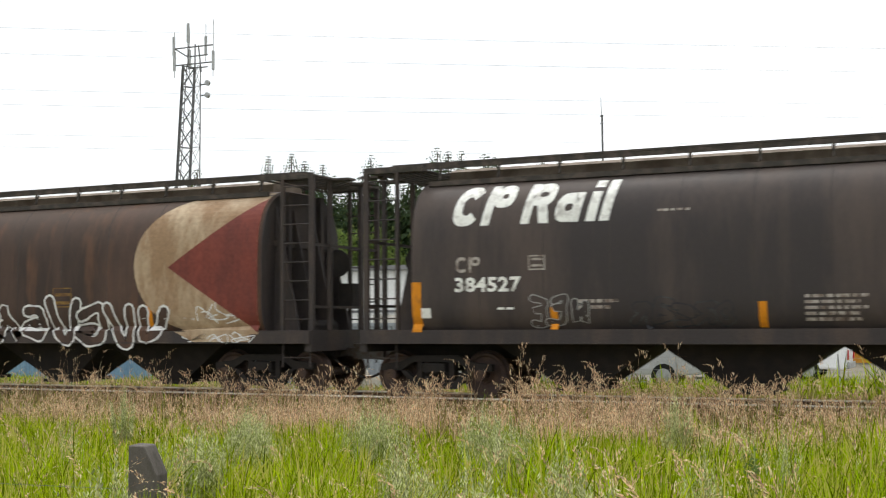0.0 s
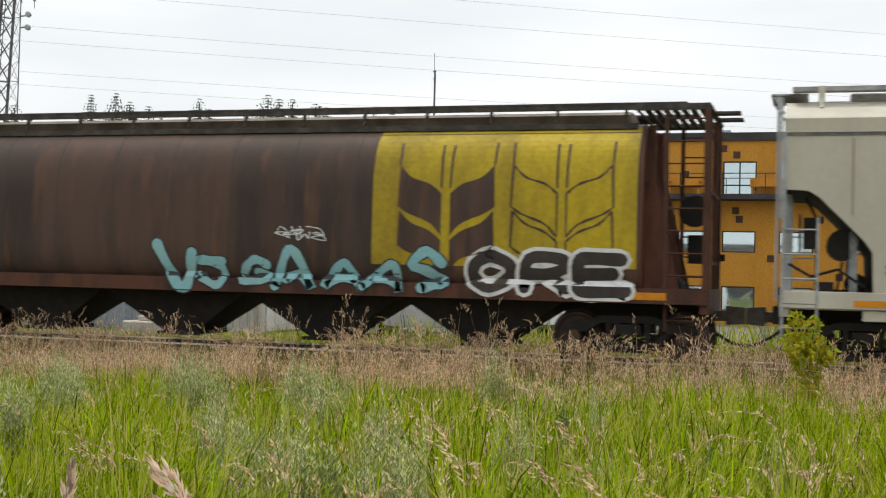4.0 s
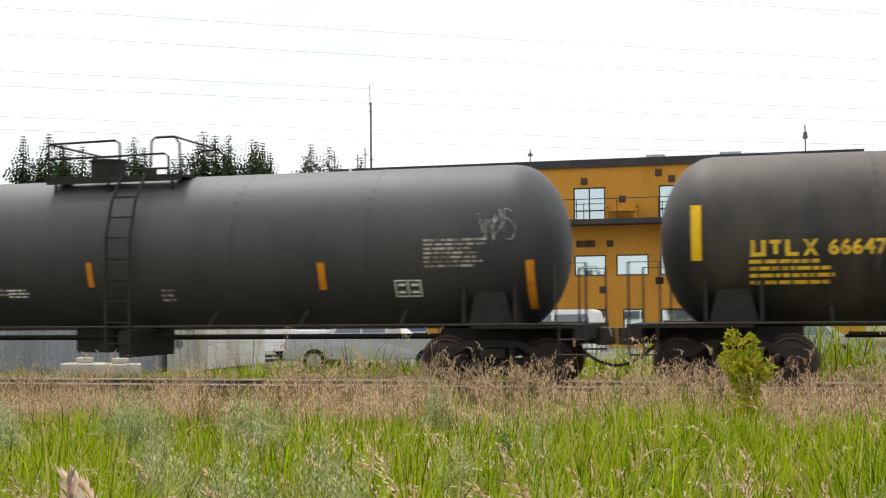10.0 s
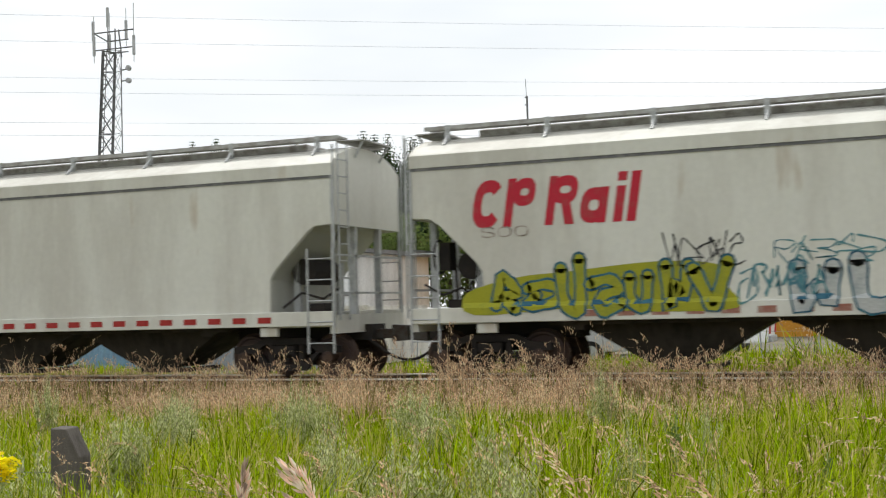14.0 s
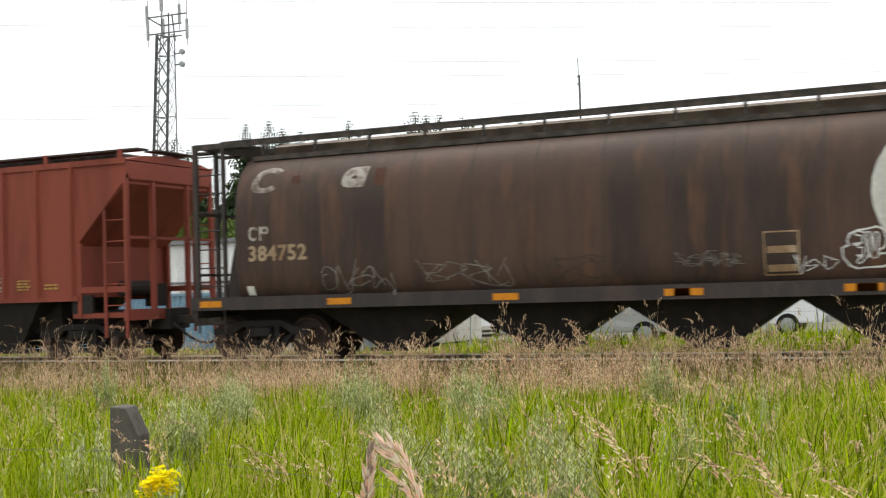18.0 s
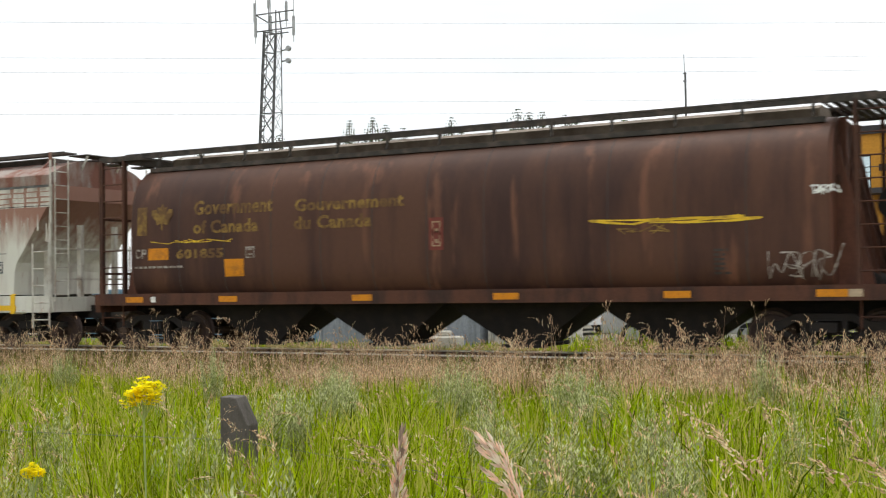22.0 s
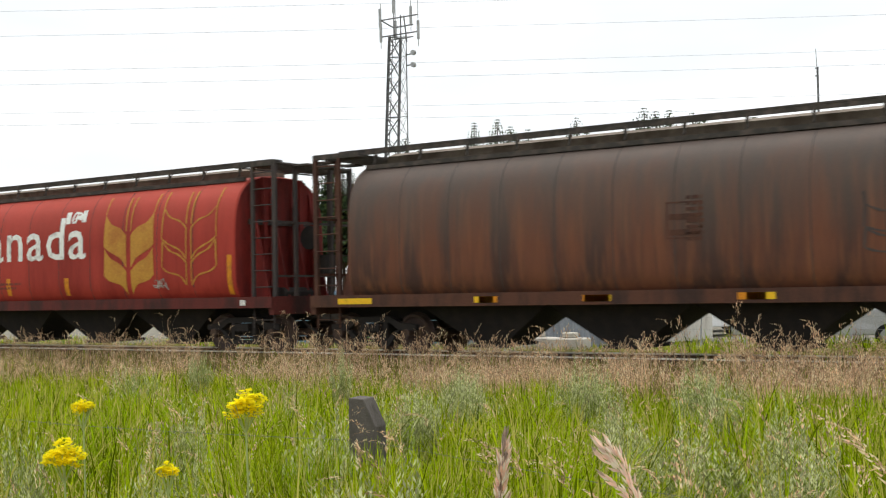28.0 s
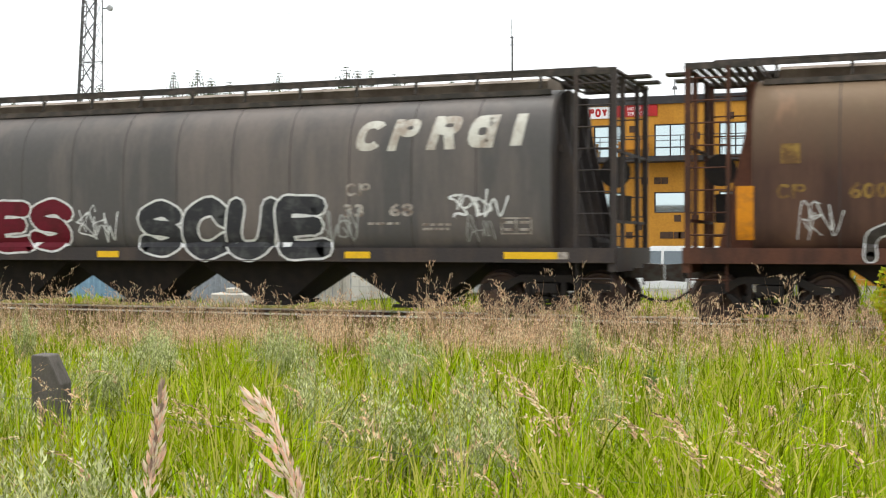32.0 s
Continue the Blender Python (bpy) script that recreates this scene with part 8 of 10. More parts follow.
def build_office():
    """Three-storey ochre building: left corner, balcony across its front, parapet roof."""
    house = thing("office_building", "ochre three-storey office building with dark parapet and balcony", "building", at=(0, 0, 0))
    x0, x1 = -20.1, 5.2
    cols = (-18.6, -16.05, -13.2, -10.25, -7.2, -5.2, -3.15, -0.6, 2.2)
    holes = []
    for c in cols:
        if c != -5.2:
            holes.append((c - 0.76, c + 0.76, 5.5, 7.06, "door"))
        holes.append((c - 0.76, c + 0.76, 2.82, 3.82, "mid"))
        w = 0.48 if c == -5.2 else 0.76
        holes.append((c - w, c + w, 0.1, 1.25, "low"))
    # front wall in bands, cut round the openings
    bm = bmesh.new()
    for z0, z1, kinds in ((-0.7, 0.1, ()), (0.1, 1.25, ("low",)), (1.25, 2.82, ()), (2.82, 3.82, ("mid",)), (3.82, 5.5, ()), (5.5, 7.06, ("door",)), (7.06, 8.02, ())):
        x = x0
        for h in sorted(h for h in holes if h[4] in kinds):
            box(bm, x, h[0], BY, BY + 0.25, z0, z1)
            x = h[1]
        box(bm, x, x1, BY, BY + 0.25, z0, z1)
    part("front_wall", bm, M["ochre"], house)
    part("side_wall", boxes((x0, x0 + 0.25, BY + 0.25, BY + 12, -0.7, 8.02), (x1 - 0.25, x1, BY + 0.25, BY + 12, -0.7, 8.02), (x0, x1, BY + 12, BY + 12.25, -0.7, 8.02)), M["ochre"], house)
    part("parapet", boxes((x0 - 0.12, x1 + 0.12, BY - 0.12, BY + 12.3, 8.02, 8.40)), M["charcoal"], house, "charcoal parapet")
    part("floor_slab", boxes((x0 + 0.25, x1 - 0.25, BY + 0.5, BY + 11.9, 2.2, 2.4), (x0 + 0.25, x1 - 0.25, BY + 0.5, BY + 11.9, 4.9, 5.1)), M["roofgrey"], house)
    part("corner_cladding", boxes((x0 - 0.03, -17.3, BY - 0.05, BY - 0.003, -0.7, 2.80), (x0 - 0.03, -19.45, BY - 0.05, BY - 0.003, 2.80, 4.4)), M["charcoal"], house, "charcoal corner cladding")
    r = random.Random(4)
    for _ in range(64):
        x, z = r.uniform(-17, x1 - 0.6), r.choice((1.6, 2.0, 2.4, 4.2, 4.6, 7.2, 7.5, 6.3, 6.7))
        if any(h[0] - 0.4 < x < h[1] + 0.1 and h[2] - 0.4 < z < h[3] + 0.1 for h in holes) or (-15 < x < -10.4 and z > 7):
            continue
        part("accent_panel", boxes((x, x + 0.32, BY - 0.03, BY - 0.002, z, z + 0.32)), M["brownpanel"], house, "dark brown accent panel")
    for a, b, z0, z1, kind in holes:
        window = part("window", boxes((a, b, BY + 0.06, BY + 0.12, z0, z0 + 0.06), (a, b, BY + 0.06, BY + 0.12, z1 - 0.06, z1), (a, a + 0.06, BY + 0.06, BY + 0.12, z0 + 0.06, z1 - 0.06), (b - 0.06, b, BY + 0.06, BY + 0.12, z0 + 0.06, z1 - 0.06),
                                      *(((a + b) / 2 - 0.03, (a + b) / 2 + 0.03, BY + 0.06, BY + 0.12, z0 + 0.06, z1 - 0.06),) if kind == "door" else (),
                                      *((a + 0.06, (a + b) / 2 - 0.03, BY + 0.065, BY + 0.115, z0 + 0.42, z0 + 0.48), ((a + b) / 2 + 0.03, b - 0.06, BY + 0.065, BY + 0.115, z0 + 0.42, z0 + 0.48)) if kind == "door" else ()), M["charcoal"], house)
        part("pane", boxes((a + 0.05, b - 0.05, BY + 0.085, BY + 0.095, z0 + 0.05, z1 - 0.05)), M["pane"], window)
    deck = part("balcony", boxes((x0 - 0.9, x1, BY - 1.3, BY - 0.003, 5.22, 5.46)), M["charcoal"], house)
    segs = [((x0 - 0.85, BY - 1.25, 6.4), (x1, BY - 1.25, 6.4)), ((x0 - 0.85, BY - 1.25, 6.4), (x0 - 0.85, BY, 6.4))]
    x = x0 - 0.85
    while x < x1:
        segs.append(((x, BY - 1.25, 5.46), (x, BY - 1.25, 6.4)))
        x += 1.9
    part("balcony_rail", rods(segs, 0.022, 5), M["charcoal"], deck)
    for x in (-14.6, -11.9, -5.6, -1.9):
        def bench():
            return boxes((-0.75, 0.75, -0.25, 0.25, 5.82, 5.88), (-0.75, 0.75, 0.2, 0.25, 5.88, 6.25), (-0.7, -0.6, -0.2, 0.2, 5.46, 5.82), (0.6, 0.7, -0.2, 0.2, 5.46, 5.82), (-0.75, -0.65, -0.25, 0.25, 6.05, 6.1), (0.65, 0.75, -0.25, 0.25, 6.05, 6.1))
        ob = part("bench", shared("balcony_bench", bench), M["ochre"])
        tagged(ob, "ochre wooden bench on the balcony", "bench", "balcony benches")
        ob.location = (x, BY - 0.6, 0)
    star = bmesh.new()
    pts = []
    for i in range(12):
        a = math.pi / 2 + i * math.pi / 6
        rr = 0.66 if i % 2 == 0 else 0.36
        pts.append((-19.15 + rr * math.cos(a), 7.82 + rr * math.sin(a)))
    prism(star, pts, BY - 0.14, BY - 0.06)
    sign = part("star_sign", star, M["signwhite"], house, "white star-shaped sign")
    bm = bmesh.new()
    ring(bm, -19.35, -18.95, 7.62, 8.02, 0.05)
    for v in bm.verts:
        v.co.y = BY - 0.145
    part("star_mark", bm, M["greytext"], sign)
    bm = emblem("nabibc-an", -18.1, 7.36, 0.56, 0.36, weight=0.24, gap=0.1)
    for v in bm.verts:
        v.co.y = BY - 0.012
    part("sign_letters", bm, M["brownpanel"], house, "dark sign marks")
    board = part("red_sign", boxes((-13.0, -10.85, BY - 0.06, BY - 0.004, 7.46, 8.0)), M["signred"], house, "red sign board")
    for text, z in (("HOME", 7.76), ("SERVICES", 7.52)):
        bm = writing(text, -12.3, z, 0.17)
        for v in bm.verts:
            v.co.y = BY - 0.066
        part("sign_text", bm, M["signwhite"], board)
    part("sign_left", boxes((-14.3, -13.0, BY - 0.06, BY - 0.004, 7.42, 7.98)), M["signwhite"], house, "white sign board with red marks")
    bm = emblem("boy", -14.2, 7.5, 0.4, 0.28, weight=0.26)
    for v in bm.verts:
        v.co.y = BY - 0.066
    part("sign_marks", bm, M["signred"], house)
    for x, w in ((-4.6, 0.9), (-1.1, 1.0)):
        ob = part("roof_unit", boxes((x, x + w, BY + 1.5, BY + 2.3, 8.4, 8.72), bevel=0.02), M["galv"])
        tagged(ob, "grey ventilation unit on the flat roof", "roof unit", "roof units")
    for x, y, h in ((-10.2, BY + 1.0, 0.75), (2.85, BY + 1.6, 1.45)):
        bm = rods([((x, y, 8.4), (x, y, 8.4 + h))], 0.03, 6)
        rod(bm, (x - 0.12, y, 8.4 + h * 0.6), (x + 0.12, y, 8.4 + h * 0.6), 0.05, 6)
        rod(bm, (x, y, 8.4 + h * 0.55), (x, y, 8.4 + h * 0.75), 0.1, 6)
        tagged(part("roof_aerial", bm, M["lattice"]), "small grey aerial on the roof", "aerial", "roof aerials")


build_office()


def build_mast():
    x, y = -19.35, 62.0
    mast = thing("roof_mast", "thin grey radio mast with a whip on the roof", "mast", at=(x, y, 8.4))
    part("pole", rods([((0, 0, 0), (0, 0, 4.0))], 0.055, 8), M["lattice"], mast)
    part("whip", rods([((-0.03, 0, 4.0), (-0.06, 0, 4.95))], 0.016, 5), M["lattice"], mast)
    part("clamps", rods([((-0.12, 0, 3.95), (0.06, 0, 3.95)), ((-0.12, 0, 3.55), (0.06, 0, 3.55))], 0.035, 5), M["lattice"], mast)
    for dx, h in ((-0.9, 1.0), (0.35, 0.8), (0.75, 1.1), (1.1, 0.7)):
        bm = rods([((0, 0, 0), (0, 0, h))], 0.03, 5)
        rod(bm, (-0.15, 0, h * 0.7), (0.15, 0, h * 0.7), 0.02, 5)
        ob = part("roof_aerial", bm, M["lattice"])
        ob.location = (x + dx, BY + 0.6, 8.4)
        tagged(ob, "small dark aerial on the parapet corner", "aerial", "roof aerials")


build_mast()


def build_tower():
    """A tapered three-legged lattice tower with panel antennas."""
    cx, cy, g, top = -53.35, 72.0, -0.6, 20.2
    tower = thing("radio_tower", "grey tapered lattice radio tower with panel antennas", "tower", at=(cx, cy, g))
    h = top - g

    def leg(i, z):
        w = 1.95 - 1.25 * z / h
        return {0: Vector((-w, -0.3, z)), 1: Vector((-w + 0.72 - 0.27 * z / h, 0.5, z)), 2: Vector((0.55, 0.1, z))}[i]
    for i, r in ((0, 0.10), (1, 0.10), (2, 0.04)):
        part("leg", rods([(leg(i, 0), leg(i, h))], r, 8), M["lattice"], tower)
    n = 14
    for i, j, rr in ((0, 1, 0.06), (1, 2, 0.022), (0, 2, 0.022)):
        segs = []
        for k in range(n):
            a, b = h * k / n, h * (k + 1) / n
            segs += [(leg(i, a), leg(j, b)), (leg(j, a), leg(i, b))]
            if k % 3 == 0 or k > 11:
                segs.append((leg(i, b), leg(j, b)))
        for seg in segs:
            part("brace", rods([seg], rr * 0.8, 5), M["lattice"], tower)
    segs = []
    for k in range(60):
        z = h * k / 60
        p = leg(0, z)
        segs.append((p + Vector((0.0, -0.12, 0)), p + Vector((0.42, -0.12, 0))))
    segs += [(leg(0, 0) + Vector((x, -0.12, 0)), leg(0, h) + Vector((x, -0.12, 0))) for x in (0.0, 0.42, 0.2)]
    part("climbing_ladder", rods(segs, 0.03, 5), M["lattice"], tower)
    head_bars = [((-1.8, -0.3, h + 1.35), (1.55, -0.2, h + 1.35)), ((-1.8, -0.3, h + 0.1), (1.55, -0.2, h + 0.1)), ((-1.6, 1.0, h + 1.0), (0.2, 1.0, h + 1.0)), ((-1.6, 1.0, h + 0.1), (0.2, 1.0, h + 0.1)), ((-0.2, 0, h - 0.3), (-0.2, 0, h + 1.6)), ((0.35, 0, h - 0.5), (0.1, 0, h + 1.5)),
                 ((-1.8, -0.3, h + 1.35), (-1.6, 1.0, h + 1.0)), ((-0.6, -0.3, h), (-0.6, -0.3, h + 2.4)), ((0.1, 0.2, h - 1.4), (1.0, 0.2, h - 1.35)), ((0.1, 0.2, h - 2.2), (0.9, 0.2, h - 2.15))]
    shift = Vector((0.34, 0, 0))
    for a, b in head_bars:
        part("head_bar", rods([(Vector(a) + shift, Vector(b) + shift)], 0.05, 6), M["lattice"], tower)
    for x, y, z0, z1 in ((1.55, -0.25, h - 1.0, h + 3.2), (-1.8, -0.35, h - 0.8, h + 2.6), (-1.45, 1.0, h - 0.4, h + 3.1), (-2.05, -0.1, h + 0.4, h + 2.2), (-0.6, -0.35, h + 1.2, h + 2.9), (0.0, 1.0, h + 0.5, h + 3.3)):
        x += 0.36
        bm = rods([((x, y, z0), (x, y, z1))], 0.03, 5)
        box(bm, x - 0.09, x + 0.09, y - 0.06, y + 0.06, z0 + 0.5, z0 + 1.9)
        part("antenna", bm, M["galv"], tower)
    for x, z in ((1.1, h - 1.3), (1.1, h - 2.2)):
        bm = rod(bmesh.new(), (x, 0.1, z), (x, 0.3, z), 0.2, 10)
        part("dish", bm, M["galv"], tower)


build_tower()


def build_wires():
    d = radians(33)
    along, out = Vector((math.cos(d), math.sin(d), 0)), Vector((-math.sin(d), math.cos(d), 0))
    for i, (dist, z) in enumerate(((44, 13.9), (46, 12.3), (44, 10.9), (46, 10.0), (44, 9.1), (46, 8.35), (44, 7.6))):
        bm = bmesh.new()
        pts = []
        for k in range(31):
            s = -90 + 6 * k
            p = out * dist + along * s
            p.z = z + 0.00022 * s * s
            pts.append(p)
        chain(bm, pts, 0.0065, 4)
        tagged(part("overhead_wire", bm, M["wire"]), "thin grey overhead wire across the sky", "wire", "overhead wires")


build_wires()


def corrugated(x0, x1, y, z0, z1, depth=0.04, pitch=0.22):
    bm = bmesh.new()
    pts = []
    x = x0
    k = 0
    while x <= x1:
        pts.append((x, y + (depth if k % 4 in (1, 2) else 0)))
        x += pitch / 4
        k += 1
    a = [bm.verts.new((x, yy, z0)) for x, yy in pts]
    b = [bm.verts.new((x, yy, z1)) for x, yy in pts]
    for i in range(len(pts) - 1):
        bm.faces.new((a[i], a[i + 1], b[i + 1], b[i]))
    return bm


def container(x, y, length, depth, height, mat, label, group):
    c = thing("storage_container", label, "container", group, at=(x, y, -0.56))
    part("shell", boxes((0.05, length - 0.05, 0.06, depth, 0.1, height - 0.04)), mat, c)
    part("front_panel", corrugated(0.06, length - 0.06, 0.0, 0.12, height - 0.1), mat, c)
    part("frame", boxes((0, 0.1, -0.02, 0.1, 0, height), (length - 0.1, length, -0.02, 0.1, 0, height), (0.1, length - 0.1, -0.02, 0.1, height - 0.1, height), (0.1, length - 0.1, -0.02, 0.1, 0, 0.12)), mat, c)
    return c


container(-23.2, 33.6, 6.0, 2.4, 1.95, M["boxgrey"], "grey corrugated steel storage container in the yard", "yard containers")
container(-29.6, 34.2, 6.1, 2.4, 1.95, M["boxblue"], "pale blue corrugated steel container in the yard", "yard containers")
container(-36.0, 34.6, 6.1, 2.4, 1.95, M["boxblue"], "faded blue corrugated steel container in the yard", "yard containers")


def white_container():
    c = container(-17.05, 33.9, 1.15, 5.0, 1.95, M["boxwhite"], "dirty white container with closed end doors", "yard containers")
    segs = []
    for x in (0.22, 0.45, 0.7, 0.93):
        segs.append(((x, -0.06, 0.2), (x, -0.06, 1.8)))
    for seg in segs:
        part("lock_bar", rods([seg], 0.018, 5), M["galv"], c)
    part("vents", boxes((0.3, 0.5, -0.05, -0.03, 0.8, 1.1), (0.6, 0.8, -0.05, -0.03, 1.3, 1.5)), M["greytext"], c)


white_container()


def build_shed():
    shed = thing("white_shed", "long white metal-sided shed behind the yard", "shed", at=(0, 0, -0.6))
    part("wall", boxes((-40.0, -24.9, 52.0, 61, 0, 4.55)), M["shed"], shed)
    part("siding", corrugated(-40.0, -24.9, 51.94, 0.2, 4.5, 0.03, 0.9), M["shed"], shed)
    part("roof", boxes((-40.3, -24.6, 51.6, 61.4, 4.55, 4.75)), M["roofgrey"], shed)
    part("band", boxes((-40.0, -24.9, 51.88, 51.93, 2.5, 2.62)), M["greytext"], shed)
    for x in (-38, -34.6, -31.2, -27.8):
        part("door", boxes((x, x + 1.9, 51.86, 51.93, 0, 2.4)), M["boxwhite"], shed)
    for i in range(7):
        x = -39.0 + i * 2.1
        b = thing("storage_bin", "pale grey-blue storage bin beside the shed", "bin", "bins by the shed", at=(x, 49.5, -0.6))
        part("tub", boxes((0, 1.6, 0, 1.3, 0.1, 1.25), bevel=0.04), M["boxgrey"] if i % 3 else M["boxblue"], b)
        part("lid", boxes((-0.04, 1.64, -0.04, 1.34, 1.25, 1.34), bevel=0.02), M["shed"], b)


build_shed()


def wheel_part(parent, x, y, r=0.36):
    bm = rod(bmesh.new(), (x, y - 0.11, r), (x, y + 0.11, r), r, 18)
    tyre = part("wheel", bm, M["tyre"], parent)
    bm = rod(bmesh.new(), (x, y - 0.125, r), (x, y + 0.125, r), r * 0.62, 14)
    rod(bm, (x, y - 0.14, r), (x, y + 0.14, r), r * 0.2, 8)
    part("rim", bm, M["galv"], tyre)


def vehicle(label, category, at, turn, prof, windows, wheels, mat, width=1.85, name="parked_car"):
    """A car from its side outline, with side glass, lamps and wheels."""
    v = thing(name, label, category, "parked vehicles", at=at, turn=turn)
    bm = bmesh.new()
    w = width / 2

    def inset(z):
        return 0.0 if z < 0.95 else (z - 0.95) * 0.22
    a = [bm.verts.new((x, -w + inset(z), z)) for x, z in prof]
    b = [bm.verts.new((x, w - inset(z), z)) for x, z in prof]
    bm.faces.new(a); bm.faces.new(b[::-1])
    for i in range(len(prof)):
        j = (i + 1) % len(prof)
        bm.faces.new((a[i], b[i], b[j], a[j]))
    bmesh.ops.recalc_face_normals(bm, faces=bm.faces)
    bmesh.ops.bevel(bm, geom=list(bm.edges), offset=0.03, segments=2, affect="EDGES")
    part("body", bm, mat, v)
    for poly in windows:
        bm = bmesh.new()
        prof_ = [bm.verts.new((x, -w + inset(z) - 0.012, z)) for x, z in poly]
        bm.faces.new(prof_)
        bm.faces.new([bm.verts.new((x, w - inset(z) + 0.012, z)) for x, z in reversed(poly)])
        part("side_window", bm, M["carglass"], v)
    for x in wheels:
        for y in (-w + 0.1, w - 0.1):
            wheel_part(v, x, y)
    xs = [p[0] for p in prof]
    part("bumper", boxes((min(xs) - 0.05, min(xs) + 0.06, -w + 0.1, w - 0.1, 0.42, 0.62), (max(xs) - 0.06, max(xs) + 0.05, -w + 0.1, w - 0.1, 0.42, 0.62), bevel=0.02), M["galv"], v)
    part("headlight", boxes((min(xs) - 0.02, min(xs) + 0.05, -w + 0.12, -w + 0.42, 0.72, 0.9), (min(xs) - 0.02, min(xs) + 0.05, w - 0.42, w - 0.12, 0.72, 0.9)), M["signwhite"], v)
    part("tail_light", boxes((max(xs) - 0.05, max(xs) + 0.02, -w + 0.08, -w + 0.25, 0.7, 1.0), (max(xs) - 0.05, max(xs) + 0.02, w - 0.25, w - 0.08, 0.7, 1.0)), M["signred"], v)
    return v


PICKUP = [(-2.7, 0.4), (2.75, 0.4), (2.8, 0.95), (2.75, 1.12), (0.55, 1.12), (0.45, 1.72), (0.2, 1.82), (-0.75, 1.82), (-1.35, 1.2), (-2.6, 1.08), (-2.72, 0.9)]
SEDAN = [(-2.2, 0.36), (2.2, 0.36), (2.25, 0.8), (2.1, 0.98), (1.5, 1.02), (0.95, 1.44), (-0.35, 1.46), (-1.0, 1.0), (-2.05, 0.86), (-2.22, 0.7)]
VAN = [(-2.6, 0.4), (2.5, 0.4), (2.56, 1.0), (2.4, 1.74), (2.2, 1.82), (-0.55, 1.82), (-1.3, 1.2), (-2.45, 1.06), (-2.62, 0.9)]
GROUND = -0.56
vehicle("silver pickup truck parked in the gravel yard", "pickup truck", (-10.9, 35.6, GROUND), 4, PICKUP, [[(-1.15, 1.2), (-0.35, 1.2), (-0.35, 1.72), (-0.7, 1.72)], [(-0.28, 1.2), (0.42, 1.2), (0.35, 1.66), (0.2, 1.72), (-0.28, 1.72)]], (-1.75, 1.7), M["silver"], name="pickup_truck")
vehicle("long white van parked in front of the office building", "van", (-7.2, 41.0, GROUND), 0, VAN, [[(-1.1, 1.2), (-0.2, 1.2), (-0.2, 1.66), (-0.6, 1.66)], [(-0.1, 1.2), (0.9, 1.2), (0.9, 1.66), (-0.1, 1.66)], [(1.0, 1.2), (2.2, 1.2), (2.1, 1.66), (1.0, 1.66)]], (-1.65, 1.35), M["carwhite"], name="parked_van")
vehicle("white pickup truck parked beside the container", "pickup truck", (-17.2, 42.5, GROUND), 70, PICKUP, [[(-1.15, 1.2), (-0.35, 1.2), (-0.35, 1.72), (-0.7, 1.72)]], (-1.75, 1.7), M["carwhite"], name="pickup_truck")
vehicle("blue sedan parked in the yard", "car", (-19.0, 46.5, GROUND), 60, SEDAN, [[(-0.85, 1.02), (0.1, 1.02), (0.1, 1.38), (-0.4, 1.38)], [(0.18, 1.02), (1.2, 1.02), (0.85, 1.38), (0.18, 1.38)]], (-1.4, 1.4), M["carblue"])
vehicle("white sedan parked before the balcony front", "car", (-15.8, 51.5, -0.85), 0, SEDAN, [[(-0.85, 1.02), (0.1, 1.02), (0.1, 1.38), (-0.4, 1.38)], [(0.18, 1.02), (1.2, 1.02), (0.85, 1.38), (0.18, 1.38)]], (-1.4, 1.4), M["carwhite"])
vehicle("silver sedan parked at the end of the yard", "car", (1.6, 44.0, -0.7), 4, SEDAN, [[(-0.85, 1.02), (0.1, 1.02), (0.1, 1.38), (-0.4, 1.38)], [(0.18, 1.02), (1.2, 1.02), (0.85, 1.38), (0.18, 1.38)]], (-1.4, 1.4), M["silver"])

for i, (x, y) in enumerate(((-18.9, 32.2), (-17.6, 31.9))):
    b = thing("concrete_barrier", "low pale concrete barrier block with two lifting stubs", "barrier", "concrete barriers", at=(x, y, -0.58), turn=3)
    part("base", boxes((-0.6, 0.6, -0.3, 0.3, 0.0, 0.42), bevel=0.04), M["concrete"], b)
    part("stub", boxes((-0.15, 0.25, -0.18, 0.18, 0.42, 0.58), bevel=0.03), M["concrete"], b)
segs = []
fence = thing("chain_fence", "sagging thin wire yard fence on leaning posts", "fence", at=(0, 0, 0))
for i in range(14):
    x = -14.6 + i * 1.35
    part("post", rods([((x, 31.4, -0.6), (x + 0.08 * math.sin(i * 2.1), 31.4, 0.55))], 0.022, 5), M["galv"], fence)
for z in (-0.2, 0.12, 0.45):
    part("strand", rods([((-14.6, 31.4, z), (2.95, 31.4, z))], 0.005, 4), M["galv"], fence)


# ---- vegetation ----
M["grass"] = leafy("fresh_grass", (0.18, 0.265, 0.004), (0.32, 0.38, 0.007), 0.72, (0.48, 0.44, 0.10), 0.5, 1.5)
M["tan"] = leafy("dry_seed_grass", (0.37, 0.26, 0.13), (0.20, 0.175, 0.05), 0.7, (0.17, 0.21, 0.03), 0.4, 1.8)
M["plume"] = leafy("pinkish_seed_head", (0.62, 0.42, 0.26), (0.42, 0.26, 0.17), 0.65, (0.84, 0.70, 0.46), 0.4, 1.5)
M["head"] = leafy("pale_pink_spikelet", (0.74, 0.57, 0.46), (0.60, 0.42, 0.34), 0.5, (0.88, 0.80, 0.66), 0.32)
M["sage"] = leafy("silvery_sage", (0.40, 0.42, 0.20), (0.58, 0.58, 0.34), 0.6, (0.20, 0.25, 0.05), 0.32, 3.0)
